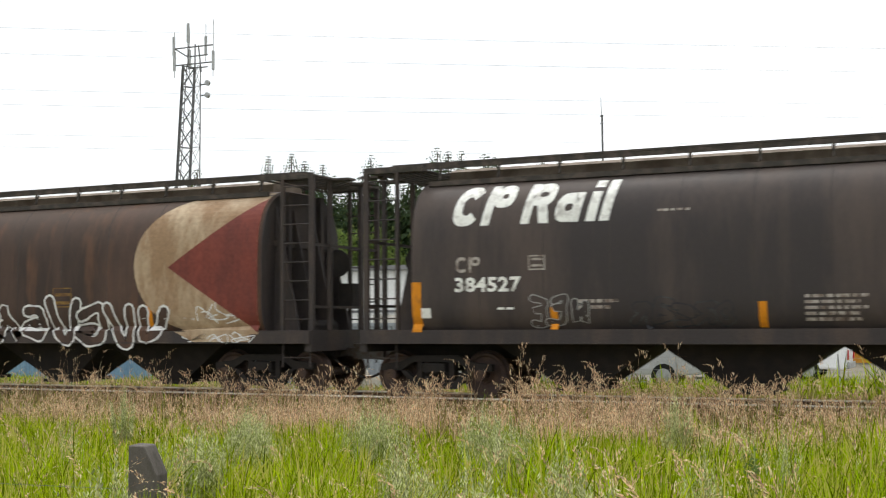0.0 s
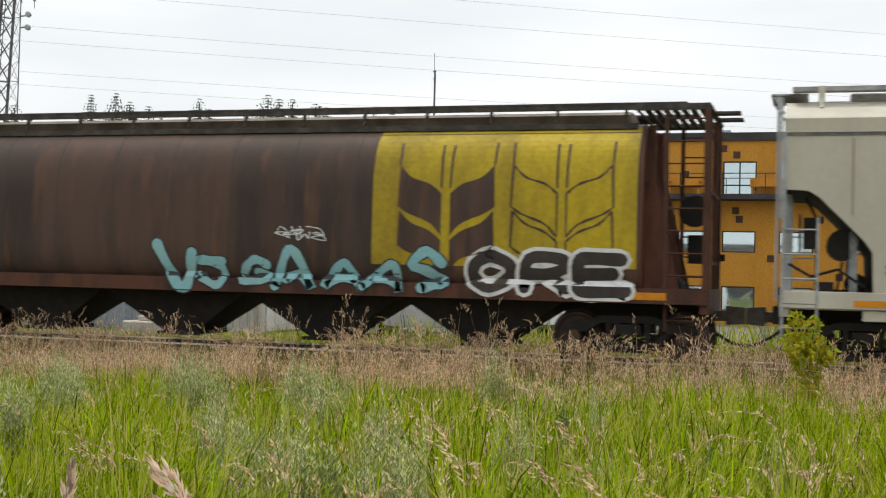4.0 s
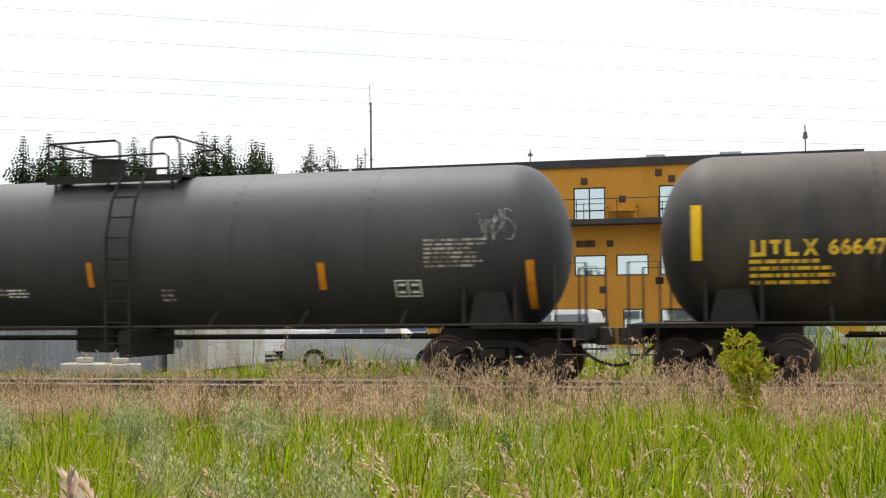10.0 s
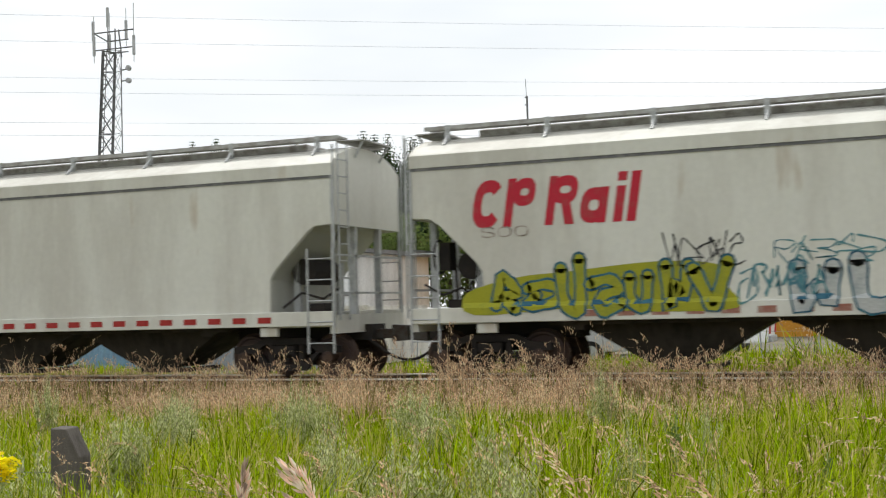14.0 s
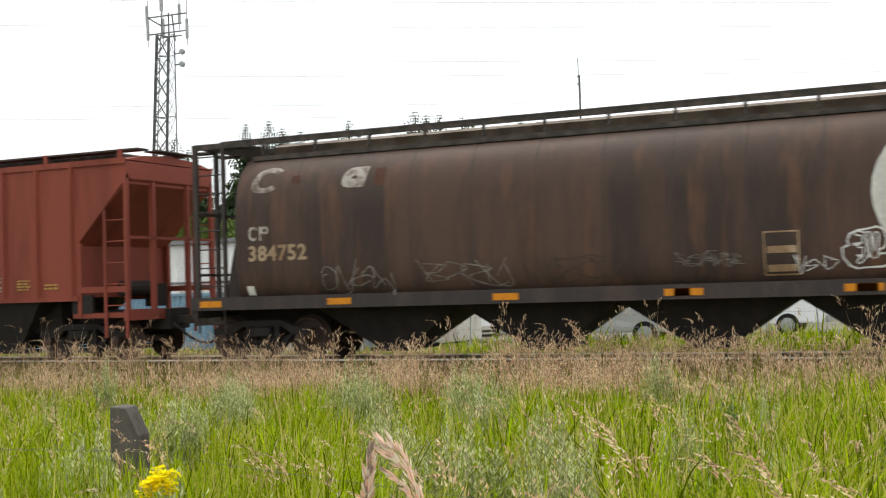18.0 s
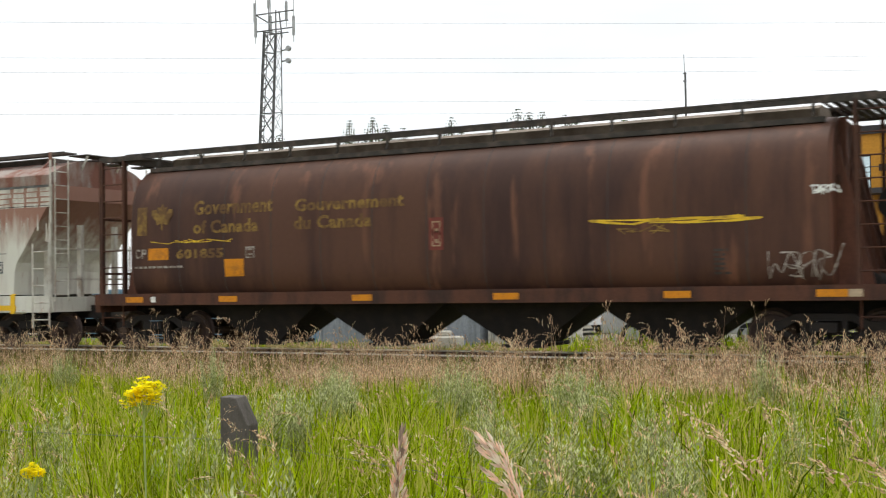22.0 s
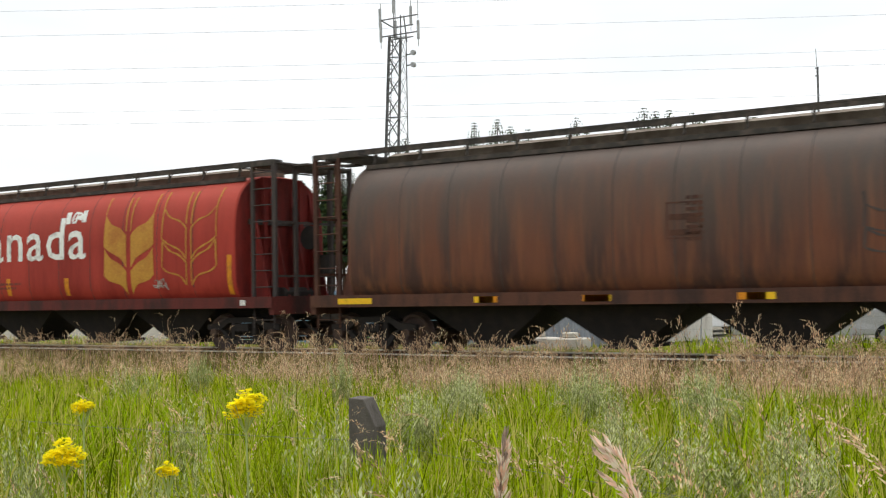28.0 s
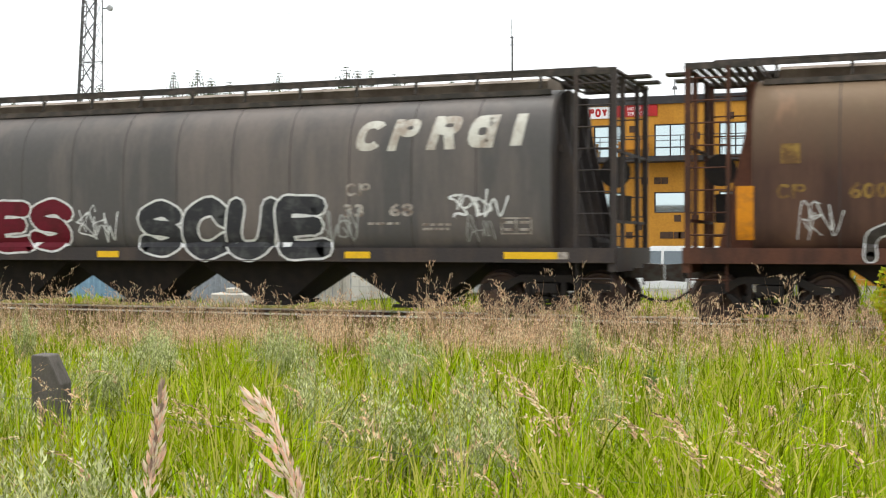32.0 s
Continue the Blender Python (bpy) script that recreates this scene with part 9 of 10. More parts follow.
M["shrubleaf"] = leafy("yellow_green_leaf", (0.28, 0.33, 0.02), (0.42, 0.40, 0.03), 0.35, (0.45, 0.30, 0.02), 0.5)
M["stem"] = leafy("green_stem", (0.34, 0.42, 0.14), (0.38, 0.42, 0.18), 0.2, None, 0.2)
M["petal"] = leafy("yellow_petal", (0.88, 0.80, 0.015), (0.86, 0.70, 0.01), 0.15, None, 0.55)
M["needle"] = leafy("spruce_needles", (0.038, 0.062, 0.030), (0.055, 0.085, 0.034), 0.35, (0.075, 0.10, 0.03), 0.15)
M["poplar"] = leafy("poplar_leaf", (0.12, 0.175, 0.045), (0.16, 0.21, 0.06), 0.4, (0.13, 0.16, 0.05), 0.3)
M["bark"] = material("grey_brown_bark", (0.11, 0.085, 0.065), (0.06, 0.05, 0.04), 0.5, 5.0, 0.3, rough=0.9, bump=0.5)
rng = np.random.default_rng(7)


def strips(name, base, height, lean, width, bend, mat, label, category, kind="stuff"):
    """Many arching grass blades in one mesh: base points, heights, lean directions, widths."""
    n = len(base)
    ang = rng.uniform(0, 2 * np.pi, n)
    side = np.stack([np.cos(ang), np.sin(ang), np.zeros(n)], 1) * (width / 2)[:, None]
    ld = np.stack([np.cos(lean), np.sin(lean), np.zeros(n)], 1)
    up = np.array([0, 0, 1.0])

    def along(f):
        return base + up * (height * f * (1 - 0.42 * bend * f * f))[:, None] + ld * (bend * height * 0.9 * f * f)[:, None]
    low, high, tip = along(0.45), along(0.78), along(1.0)
    v = np.stack([base - side, base + side, low - side * 0.9, low + side * 0.9, high - side * 0.6, high + side * 0.6, tip], 1).reshape(-1, 3)
    o = np.arange(n)[:, None] * 7
    tri = np.concatenate([o + [0, 1, 3], o + [0, 3, 2], o + [2, 3, 5], o + [2, 5, 4], o + [4, 5, 6]], 1).reshape(-1)
    me = bpy.data.meshes.new(name)
    me.vertices.add(len(v)); me.vertices.foreach_set("co", v.ravel())
    k = len(tri) // 3
    me.loops.add(len(tri)); me.loops.foreach_set("vertex_index", tri.astype(np.int32))
    me.polygons.add(k); me.polygons.foreach_set("loop_start", np.arange(k, dtype=np.int32) * 3)
    me.update(calc_edges=True)
    me.validate()
    ob = new(name, me)
    me.materials.append(mat)
    tagged(ob, label, category, kind=kind)
    return ob


def scatter(n, y0, y1, power=1.0):
    """Random ground points in the wedge that the viewer can see."""
    y = y0 + (y1 - y0) * rng.uniform(0, 1, n) ** power
    az = np.radians(rng.uniform(-9, 60, n))
    x = -np.tan(az) * y
    z = np.array([ground_height(a, b) for a, b in zip(x, y)])
    return np.stack([x, y, z], 1)


def patchy(p, s, seed):
    return np.array([noise.noise(Vector((a * s + seed, b * s, 0.0))) for a, b in p[:, :2]])


def tufted(centres, per, spread):
    """Points in tufts round the centres, the way each blade leans, and its tuft's vigour."""
    n = len(centres) * per
    a, d = rng.uniform(0, 2 * np.pi, n), spread * rng.uniform(0, 1, n) ** 0.7
    p = np.repeat(centres, per, 0)
    p[:, 0] += np.cos(a) * d
    p[:, 1] += np.sin(a) * d
    return p, a + rng.normal(0, 0.7, n), np.repeat(rng.uniform(0.55, 1.25, len(centres)), per)


SAGE = [(-8.7, 12.9), (-8.5, 12.6), (-7.4, 13.4), (-6.9, 13.2), (-5.3, 12.4), (-3.9, 15.4), (-7.0, 9.5), (-6.8, 9.3), (-4.1, 8.3), (-4.3, 8.5), (-3.6, 8.0), (-3.3, 9.4), (-5.5, 6.5), (-2.2, 6.6), (-8.1, 12.1), (-8.3, 12.4), (-7.2, 9.9), (-6.7, 12.5), (-5.3, 12.9),
         (-8.0, 5.4), (-7.7, 5.6), (-5.9, 5.2), (-5.1, 5.7), (-4.3, 5.7), (-4.4, 8.8), (-3.3, 7.7), (-2.8, 7.9), (-8.0, 7.6), (-7.0, 9.5), (-5.7, 6.8), (-9.1, 13.5), (-7.5, 13.7), (-6.6, 12.8), (-5.5, 12.9), (-4.1, 8.5), (-4.6, 5.6), (-6.2, 5.9)]
r = random.Random(5)
for _ in range(16):
    y = r.uniform(5.0, 15.0)
    SAGE.append((-y * math.tan(radians(r.triangular(8, 56, 40))), y))
for _ in range(17):
    y = r.uniform(3.3, 5.3)
    SAGE.append((-y * math.tan(radians(r.triangular(26, 57, 48))), y))
FENCE_SAGE = [(-4.62, 5.66), (-4.80, 5.80), (-4.45, 5.58), (-4.98, 5.72), (-3.58, 4.2), (-3.36, 4.15), (-3.75, 4.45), (-3.2, 4.3), (-3.95, 4.75), (-3.45, 4.5)]
SAGE += FENCE_SAGE
for _ in range(9):
    y = r.uniform(8, 15)
    SAGE.append((-y * math.tan(radians(r.uniform(-6, 14))), y))


def clear_of_sage(p):
    """Which points lie off the sage bushes and off the strip in front of them."""
    ok = np.ones(len(p), bool)
    for x, y in SAGE:
        d = math.hypot(x, y)
        ux, uy = x / d, y / d
        a = (p[:, 0] - x) * ux + (p[:, 1] - y) * uy
        b = (p[:, 0] - x) * uy - (p[:, 1] - y) * ux
        ok &= ~((a > -1.0) & (a < 0.25) & (np.abs(b) < 0.27))
    return ok


def build_grass():
    """Green tufts and loose blades, thinning out towards the track."""
    loose = scatter(62000, 3.4, 19.4, 0.85)
    tufts = scatter(15500, 3.4, 18.6, 0.8)
    tufts = tufts[(patchy(tufts, 0.55, 3.0) > -0.30) & (patchy(tufts, 1.7, 33.0) > -0.42)]
    p, lean, vigour = tufted(tufts, 12, 0.085)
    p, lean, vigour = np.concatenate([loose, p]), np.concatenate([rng.normal(-0.4, 1.1, len(loose)), lean]), np.concatenate([rng.uniform(0.6, 1.0, len(loose)), vigour])
    keep = rng.uniform(0, 1, len(p)) < np.clip((18.6 - p[:, 1]) / 4.0, 0.12, 1)
    keep &= clear_of_sage(p) | (rng.uniform(0, 1, len(p)) < 0.24)
    p, lean, vigour = p[keep], lean[keep], vigour[keep]
    n = len(p)
    h = rng.uniform(0.45, 0.92, n) * vigour * (1 + 0.35 * patchy(p, 0.5, 9.0)) * np.clip(1.22 - (p[:, 1] - 5) * 0.06, 0.60, 1.25) * (1 + 0.4 * np.clip((p[:, 0] + 6) / 5, 0, 1) * np.clip((p[:, 1] - 9) / 3, 0, 1))
    strips("green_grass", p, h, lean, rng.uniform(0.006, 0.016, n) * (1 + p[:, 1] / 25), rng.uniform(0.05, 0.75, n), M["grass"], "long fresh green meadow grass", "grass")
    n = 5200
    p = np.stack([rng.uniform(-5.4, -4.0, n), rng.uniform(5.2, 5.98, n), np.full(n, -0.64)], 1)
    strips("fence_tuft", p, rng.uniform(0.65, 1.16, n), rng.uniform(-3, 3, n), rng.uniform(0.007, 0.015, n), rng.uniform(0.05, 0.5, n), M["grass"], "tall grass round the fence post", "grass")
    band = scatter(3000, 16.0, 20.2, 0.8)
    band = band[patchy(band, 0.8, 14.0) > -0.34]
    p, lean, vigour = tufted(band, 15, 0.12)
    q = np.concatenate([scatter(4200, 4.0, 15.0, 1.0), scatter(9000, 18.6, 20.35, 1.0)])
    p, lean, vigour = np.concatenate([p, q]), np.concatenate([lean, rng.uniform(-3.1, 3.1, len(q))]), np.concatenate([vigour, np.full(len(q), 0.9)])
    n = len(p)
    p[:, 2] = [ground_height(a, b) for a, b in p[:, :2]]
    h = rng.uniform(0.32, 0.74, n) * vigour * np.clip(1.0 - (p[:, 1] - 15.0) * 0.09, 0.36, 1.1) * (1 + 0.15 * np.clip((p[:, 0] + 5) / 5, 0, 1) * (p[:, 1] > 11))
    strips("dry_grass", p, h, lean, rng.uniform(0.005, 0.011, n) * 1.3, rng.uniform(0.1, 0.85, n), M["tan"], "dry tan seed grass beside the track", "grass")
    n = 52000
    p = np.stack([rng.uniform(-34, 18, n), rng.uniform(-6, 19, n), np.zeros(n)], 1)
    az = np.degrees(np.arctan2(-p[:, 0], p[:, 1]))
    p = p[(az < -9) | (az > 60) | (p[:, 1] < 3.4)]
    p = p[np.hypot(p[:, 0], p[:, 1]) > 0.5]
    p[:, 2] = [ground_height(a, b) for a, b in p[:, :2]]
    n = len(p)
    strips("side_grass", p, rng.uniform(0.2, 0.5, n) * np.clip(0.6 + p[:, 1] / 12, 0.7, 1.4), rng.uniform(-3, 3, n), rng.uniform(0.010, 0.022, n), rng.uniform(0.05, 0.5, n), M["grass"], "meadow grass round the viewer", "grass")
    p = scatter(30000, 24.0, 36.0, 1.0)
    n = len(p)
    right = np.clip((p[:, 0] / p[:, 1] + 0.45) / 0.25, 0, 1)
    h = (rng.uniform(0.14, 0.40, n) + right * rng.uniform(0.05, 0.34, n)) * (1 + 1.5 * np.clip(patchy(p, 0.35, 2.0) + 0.1, 0, 1)) * np.clip(1.25 - (p[:, 1] - 24) * 0.07, 0.6, 1.25) * (1 + 0.5 * np.clip((p[:, 0] + 13) / 4, 0, 1) * (p[:, 1] < 28))
    strips("far_grass", p, h, rng.uniform(-3.1, 3.1, n), rng.uniform(0.02, 0.035, n), rng.uniform(0.1, 0.6, n), M["grass"], "short green grass behind the track", "grass")
    p = scatter(14000, 22.6, 28.0, 1.3)
    n = len(p)
    strips("far_dry_grass", p, rng.uniform(0.14, 0.44, n), rng.uniform(-3.1, 3.1, n), rng.uniform(0.014, 0.025, n), rng.uniform(0.1, 0.6, n), M["tan"], "tan dry grass behind the track", "grass")


build_grass()


def build_plumes():
    """Grass stalks that end in a nodding seed head, joined as one growth."""
    band, mid, high = scatter(1450, 15.6, 19.9), scatter(210, 4.6, 15.6), scatter(170, 15.0, 19.6)
    band, mid = band[patchy(band, 0.7, 51.0) > -0.25], mid[patchy(mid, 0.45, 61.0) > -0.12]
    groups = ((*tufted(band, 8, 0.16), 0.32, 0.68), (*tufted(mid, 5, 0.14), 0.45, 0.85), (*tufted(high, 3, 0.12), 0.62, 1.2))
    verts, faces = [], []
    for pts, ways, vigour, low, top_ in groups:
        for (x, y, z), a, vig in zip(pts, ways, vigour):
            h = rng.uniform(low, top_) * (0.55 + 0.45 * vig)
            dx, dy = math.cos(a), math.sin(a)
            b = rng.uniform(0.05, 0.30) * h
            w = 0.003
            top = (x + dx * b, y + dy * b, z + h)
            o = len(verts)
            verts += [(x - w, y, z), (x + w, y, z), (x + dx * b * 0.35 + w, y + dy * b * 0.35, z + h * 0.6), (x + dx * b * 0.35 - w, y + dy * b * 0.35, z + h * 0.6), top]
            faces += [(o, o + 1, o + 2, o + 3), (o + 3, o + 2, o + 4)]
            length = rng.uniform(0.12, 0.25) * (0.75 + 0.35 * h)
            droop = rng.uniform(0.1, 1.0)
            full = rng.uniform(0.09, 0.2)
            offs = rng.uniform(-1, 1, (14, 4))
            for k in range(14):
                f = k / 13
                s = length * 0.24 * (1.15 - 0.5 * f)
                sx, sy = offs[k, 0] * length * full * (1.15 - f), offs[k, 1] * length * full * (1.15 - f)
                cx, cy = top[0] + dx * length * (0.25 * f + f * f * droop) + sx, top[1] + dy * length * (0.25 * f + f * f * droop) + sy
                cz = top[2] - length * 0.3 + length * f * (1 - 0.7 * droop * f)
                o = len(verts)
                verts += [(cx - 0.006, cy, cz), (cx + 0.006, cy, cz + s * 0.25), (cx + sx * 0.6 + dx * s * 0.7 * droop * f, cy + sy * 0.6 + dy * s * 0.7 * droop * f, cz + s * (1 - 1.1 * droop * f * f))]
                faces.append((o, o + 1, o + 2))
    for x, y, z in scatter(190, 3.3, 8.0):
        a, h = rng.uniform(0, 6.28), rng.uniform(0.75, 1.2)
        dx, dy = math.cos(a), math.sin(a) * 0.4
        bend = rng.uniform(0.1, 0.35)
        top = (x + dx * bend * h, y + dy * bend * h, z + h)
        o = len(verts)
        verts += [(x - 0.003, y, z), (x + 0.003, y, z), top]
        faces.append((o, o + 1, o + 2))
        length, droop = rng.uniform(0.14, 0.26), rng.uniform(0.2, 1.0)
        for k in range(30):
            f = k / 30
            off = rng.uniform(-1, 1, 3) * length * 0.07
            cx, cy = top[0] + dx * length * (0.3 * f + f * f * droop) + off[0], top[1] + dy * length * f + off[1]
            cz = top[2] + length * (f - 0.75 * droop * f * f) + off[2] * 0.5
            o = len(verts)
            verts += [(cx - 0.0035, cy, cz), (cx + 0.0035, cy, cz + 0.006), (cx + dx * 0.02 + off[0] * 0.6, cy + off[1], cz + 0.022 - 0.026 * droop * f)]
            faces.append((o, o + 1, o + 2))
    me = bpy.data.meshes.new("seed_stalks")
    me.from_pydata(verts, [], faces)
    me.materials.append(M["plume"])
    tagged(new("seed_stalks", me), "pinkish tan grass seed heads on thin stalks", "grass", kind="stuff")


build_plumes()


def sage_mesh(seed, h=0.95, spread=0.26, stems=62, leaves=34):
    r = random.Random(seed)
    verts, faces = [], []
    for _ in range(stems):
        a = r.uniform(0, 6.28)
        d = spread * math.sqrt(r.uniform(0, 1))
        hh = h * r.uniform(0.6, 1.0) * (1 - 0.3 * d / spread)
        bx, by = math.cos(a) * d * 0.5, math.sin(a) * d * 0.5
        tx, ty = math.cos(a) * d * 1.1, math.sin(a) * d * 1.1
        o = len(verts)
        verts += [(bx - 0.004, by, 0), (bx + 0.004, by, 0), (tx, ty, hh)]
        faces.append((o, o + 1, o + 2))
        for k in range(leaves):
            f = 0.25 + 0.75 * (k + r.uniform(0, 1)) / leaves
            cx, cy, cz = bx + (tx - bx) * f, by + (ty - by) * f, hh * f
            g, s = r.uniform(0, 6.28), r.uniform(0.028, 0.056) * (1.15 - 0.6 * f)
            ex, ey = math.cos(g) * s, math.sin(g) * s
            o = len(verts)
            verts += [(cx, cy, cz), (cx + ex * 0.5 - ey * 0.22, cy + ey * 0.5 + ex * 0.22, cz + s * 0.45), (cx + ex * 0.8, cy + ey * 0.8, cz + s), (cx + ex * 0.5 + ey * 0.22, cy + ey * 0.5 - ex * 0.22, cz + s * 0.45)]
            faces.append((o, o + 1, o + 2, o + 3))
    me = bpy.data.meshes.new("sage_bush")
    me.from_pydata(verts, [], faces)
    me.materials.append(M["sage"])
    return me


def build_sage():
    kinds = [sage_mesh(1), sage_mesh(2, 1.05, 0.22), sage_mesh(3, 0.85, 0.32), sage_mesh(4, 1.0, 0.18, 30)]
    r = random.Random(6)
    for i, (x, y) in enumerate(SAGE):
        ob = new("sage_bush", kinds[i % 4])
        s = r.uniform(1.0, 1.25) * (1.1 if i < 37 else 0.95 if (x, y) not in FENCE_SAGE else 1.16)
        w = s * r.uniform(0.65, 0.95)
        ob.matrix_basis = Matrix.LocRotScale((x, y, ground_height(x, y)), Euler((0, 0, r.uniform(0, 6.28))), (w, w, s))
        tagged(ob, "silvery green sage bush in the long grass", "bush", "sage bushes in the meadow")


build_sage()


def leaf_cloud(n, box_, size, seed, shape=None):
    """Small leaves scattered in an uneven cloud."""
    r = random.Random(seed)
    verts, faces = [], []
    lumps = [(r.uniform(-0.6, 0.6), r.uniform(-0.6, 0.6), r.uniform(-0.7, 0.75), r.uniform(0.28, 0.5)) for _ in range(14)]
    k = 0
    while k < n:
        lx, ly, lz, lr = r.choice(lumps)
        a, b = r.uniform(0, 6.28), math.acos(r.uniform(-1, 1))
        d = lr * r.uniform(0.35, 1.0) ** 0.4
        x, y, z = (lx + d * math.sin(b) * math.cos(a)) * box_[0], (ly + d * math.sin(b) * math.sin(a)) * box_[1], (lz + d * math.cos(b)) * box_[2]
        s = size * r.uniform(0.6, 1.3)
        u = Vector((r.gauss(0, 1), r.gauss(0, 1), r.gauss(0, 1))).normalized() * s
        w = u.orthogonal().normalized() * s * 0.45
        p = Vector((x, y, z))
        o = len(verts)
        verts += [p - u, p + w, p + u, p - w]
        faces.append((o, o + 1, o + 2, o + 3))
        k += 1
    me = bpy.data.meshes.new("crown")
    me.from_pydata([tuple(v) for v in verts], [], faces)
    return me


def build_shrub():
    x, y = 0.03, 16.3
    g = ground_height(x, y)
    shrub = thing("leafy_shrub", "young yellow-green leafy shrub standing above the grass", "shrub", at=(x, y, g))
    r = random.Random(3)
    for i in range(8):
        a = r.uniform(0, 6.28)
        part("stem", chain(bmesh.new(), [(0, 0, 0), (0.06 * math.cos(a), 0.06 * math.sin(a), 0.6), (0.2 * math.cos(a), 0.2 * math.sin(a), 1.1 + r.uniform(0, 0.3))], 0.005, 5), M["stem"], shrub)
    part("crown", leaf_cloud(900, (0.36, 0.36, 0.36), 0.046, 8), M["shrubleaf"], shrub).location.z = 1.28
    part("lower_leaves", leaf_cloud(420, (0.26, 0.26, 0.40), 0.044, 9), M["shrubleaf"], shrub).location.z = 0.75


build_shrub()


def weed(x, y, h, seed):
    g = ground_height(x, y)
    ob = thing("dark_weed", "dark green leafy weed among the grass", "weed", at=(x, y, g))
    bm = bmesh.new()
    rod(bm, (0, 0, 0), (0.02, 0, h), 0.006, 5)
    part("stem", bm, M["stem"], ob)
    me = leaf_cloud(70, (0.07, 0.07, h * 0.3), 0.03, seed)
    part("leaves", me, M["poplar"], ob).location.z = h * 0.72


weed(-1.89, 9.78, 0.95, 1)
weed(-0.72, 9.49, 0.8, 2)


def spruce_mesh(seed, h=13.0, spread=2.3):
    """Whorls of drooping boughs, set close, with hanging tufts of needles."""
    r = random.Random(seed)
    verts, faces = [], []
    z = h * 0.42
    while z < h * 0.99:
        f = z / h
        reach = spread * (1 - f) ** 0.8 * r.uniform(0.75, 1.15) + 0.03
        n = max(5, int(12 * (1 - f) + 5))
        for i in range(n):
            a = 6.28 * i / n + r.uniform(-0.5, 0.5)
            rr = reach * r.uniform(0.6, 1.12)
            steps = max(2, int(rr / 0.3) + 1)
            for k in range(steps):
                q = (k + 0.7) / steps
                px, py, pz = math.cos(a) * rr * q, math.sin(a) * rr * q, z - 0.30 * rr * q + 0.14 * rr * q * q
                for _ in range(4):
                    s = (0.17 + 0.62 * (1 - f) ** 0.8) * min(1.0, 0.55 + (1 - f)) * r.uniform(0.6, 1.1)
                    g = a + r.uniform(-1.3, 1.3)
                    ex, ey = math.cos(g) * s, math.sin(g) * s
                    o = len(verts)
                    verts += [(px - ey * 0.5, py + ex * 0.5, pz + s * 0.3), (px + ey * 0.5, py - ex * 0.5, pz + s * 0.2), (px + ex * 0.7, py + ey * 0.7, pz - s * r.uniform(0.15, 0.7))]
                    faces.append((o, o + 1, o + 2))
        z += 0.17 + 0.10 * (1 - f)
    me = bpy.data.meshes.new("crown")
    me.from_pydata(verts, [], faces)
    return me


def build_trees():
    kinds = [(spruce_mesh(i, 13.0, sp), sp) for i, sp in enumerate((6.4, 5.4, 7.0, 5.0))]
    trunk = shared("spruce_trunk", lambda: rod(bmesh.new(), (0, 0, 0), (0, 0, 12.6), 0.2, 8, 0.03))
    rows = ((-55.4, 12.7), (-57.5, 11.5), (-49.6, 11.4), (-48.1, 13.1), (-47.2, 12.9), (-46.3, 13.2), (-45.3, 12.6), (-44.4, 12.4), (-42.4, 10.8), (-41.6, 11.5), (-40.2, 12.8), (-40.9, 11.6), (-37.9, 11.9), (-37.0, 11.8), (-34.6, 12.8), (-33.8, 12.5), (-32.9, 12.5),
            (-32.1, 12.4), (-31.4, 12.2), (-30.5, 11.9), (-28.8, 11.3), (-27.3, 11.7), (-25.9, 11.4), (-24.6, 11.0), (-60.5, 11.0), (-63.0, 12.0))
    r = random.Random(11)
    rows += tuple((x + 0.9, top - 0.8) for x, top in rows[::2]) + tuple((x - 0.7, top - 1.3) for x, top in rows[1::3])
    for i, (x, top) in enumerate(rows):
        tree = thing("spruce_tree", "dark green spruce tree against a white sky", "tree", "spruces behind the yard", (x, 75 + r.uniform(-1.5, 2.5), -0.6), r.uniform(0, 360))
        s = (top + 1.15) / 13.0
        tree.scale = (s * r.uniform(0.8, 1.1), s * r.uniform(0.8, 1.1), s)
        part("trunk", trunk, M["bark"], tree)
        part("crown", kinds[i % 4][0], M["needle"], tree)
    crowns = [leaf_cloud(2600, (2.6, 2.2, 3.0), 0.16, 20 + i) for i in range(3)]
    for i in range(15):
        x = -52 + i * 2.25
        h = r.uniform(0.85, 1.15)
        tree = thing("poplar_tree", "bushy green broadleaf tree with a ragged crown", "tree", "green trees behind the yard", (x, 68 + r.uniform(-2, 3), -0.6), r.uniform(0, 360))
        tree.scale = (h, h, h)
        bm = bmesh.new()
        rod(bm, (0, 0, 0), (0.1, 0, 3.6), 0.16, 7, 0.08)
        for k in range(5):
            a = k * 1.3
            rod(bm, (0.05, 0, 1.8 + k * 0.3), (1.2 * math.cos(a), 1.2 * math.sin(a), 3.6 + k * 0.4), 0.06, 5, 0.02)
        part("trunk", bm, M["bark"], tree)
        part("crown", crowns[i % 3], M["poplar"], tree).location.z = 3.9


build_trees()


# ---- meadow fence and the nearest plants ----
M["postwood"] = material("grey_weathered_wood", (0.115, 0.102, 0.09), (0.06, 0.052, 0.046), 0.5, 6.0, 0.15, rough=0.9, bump=0.5)


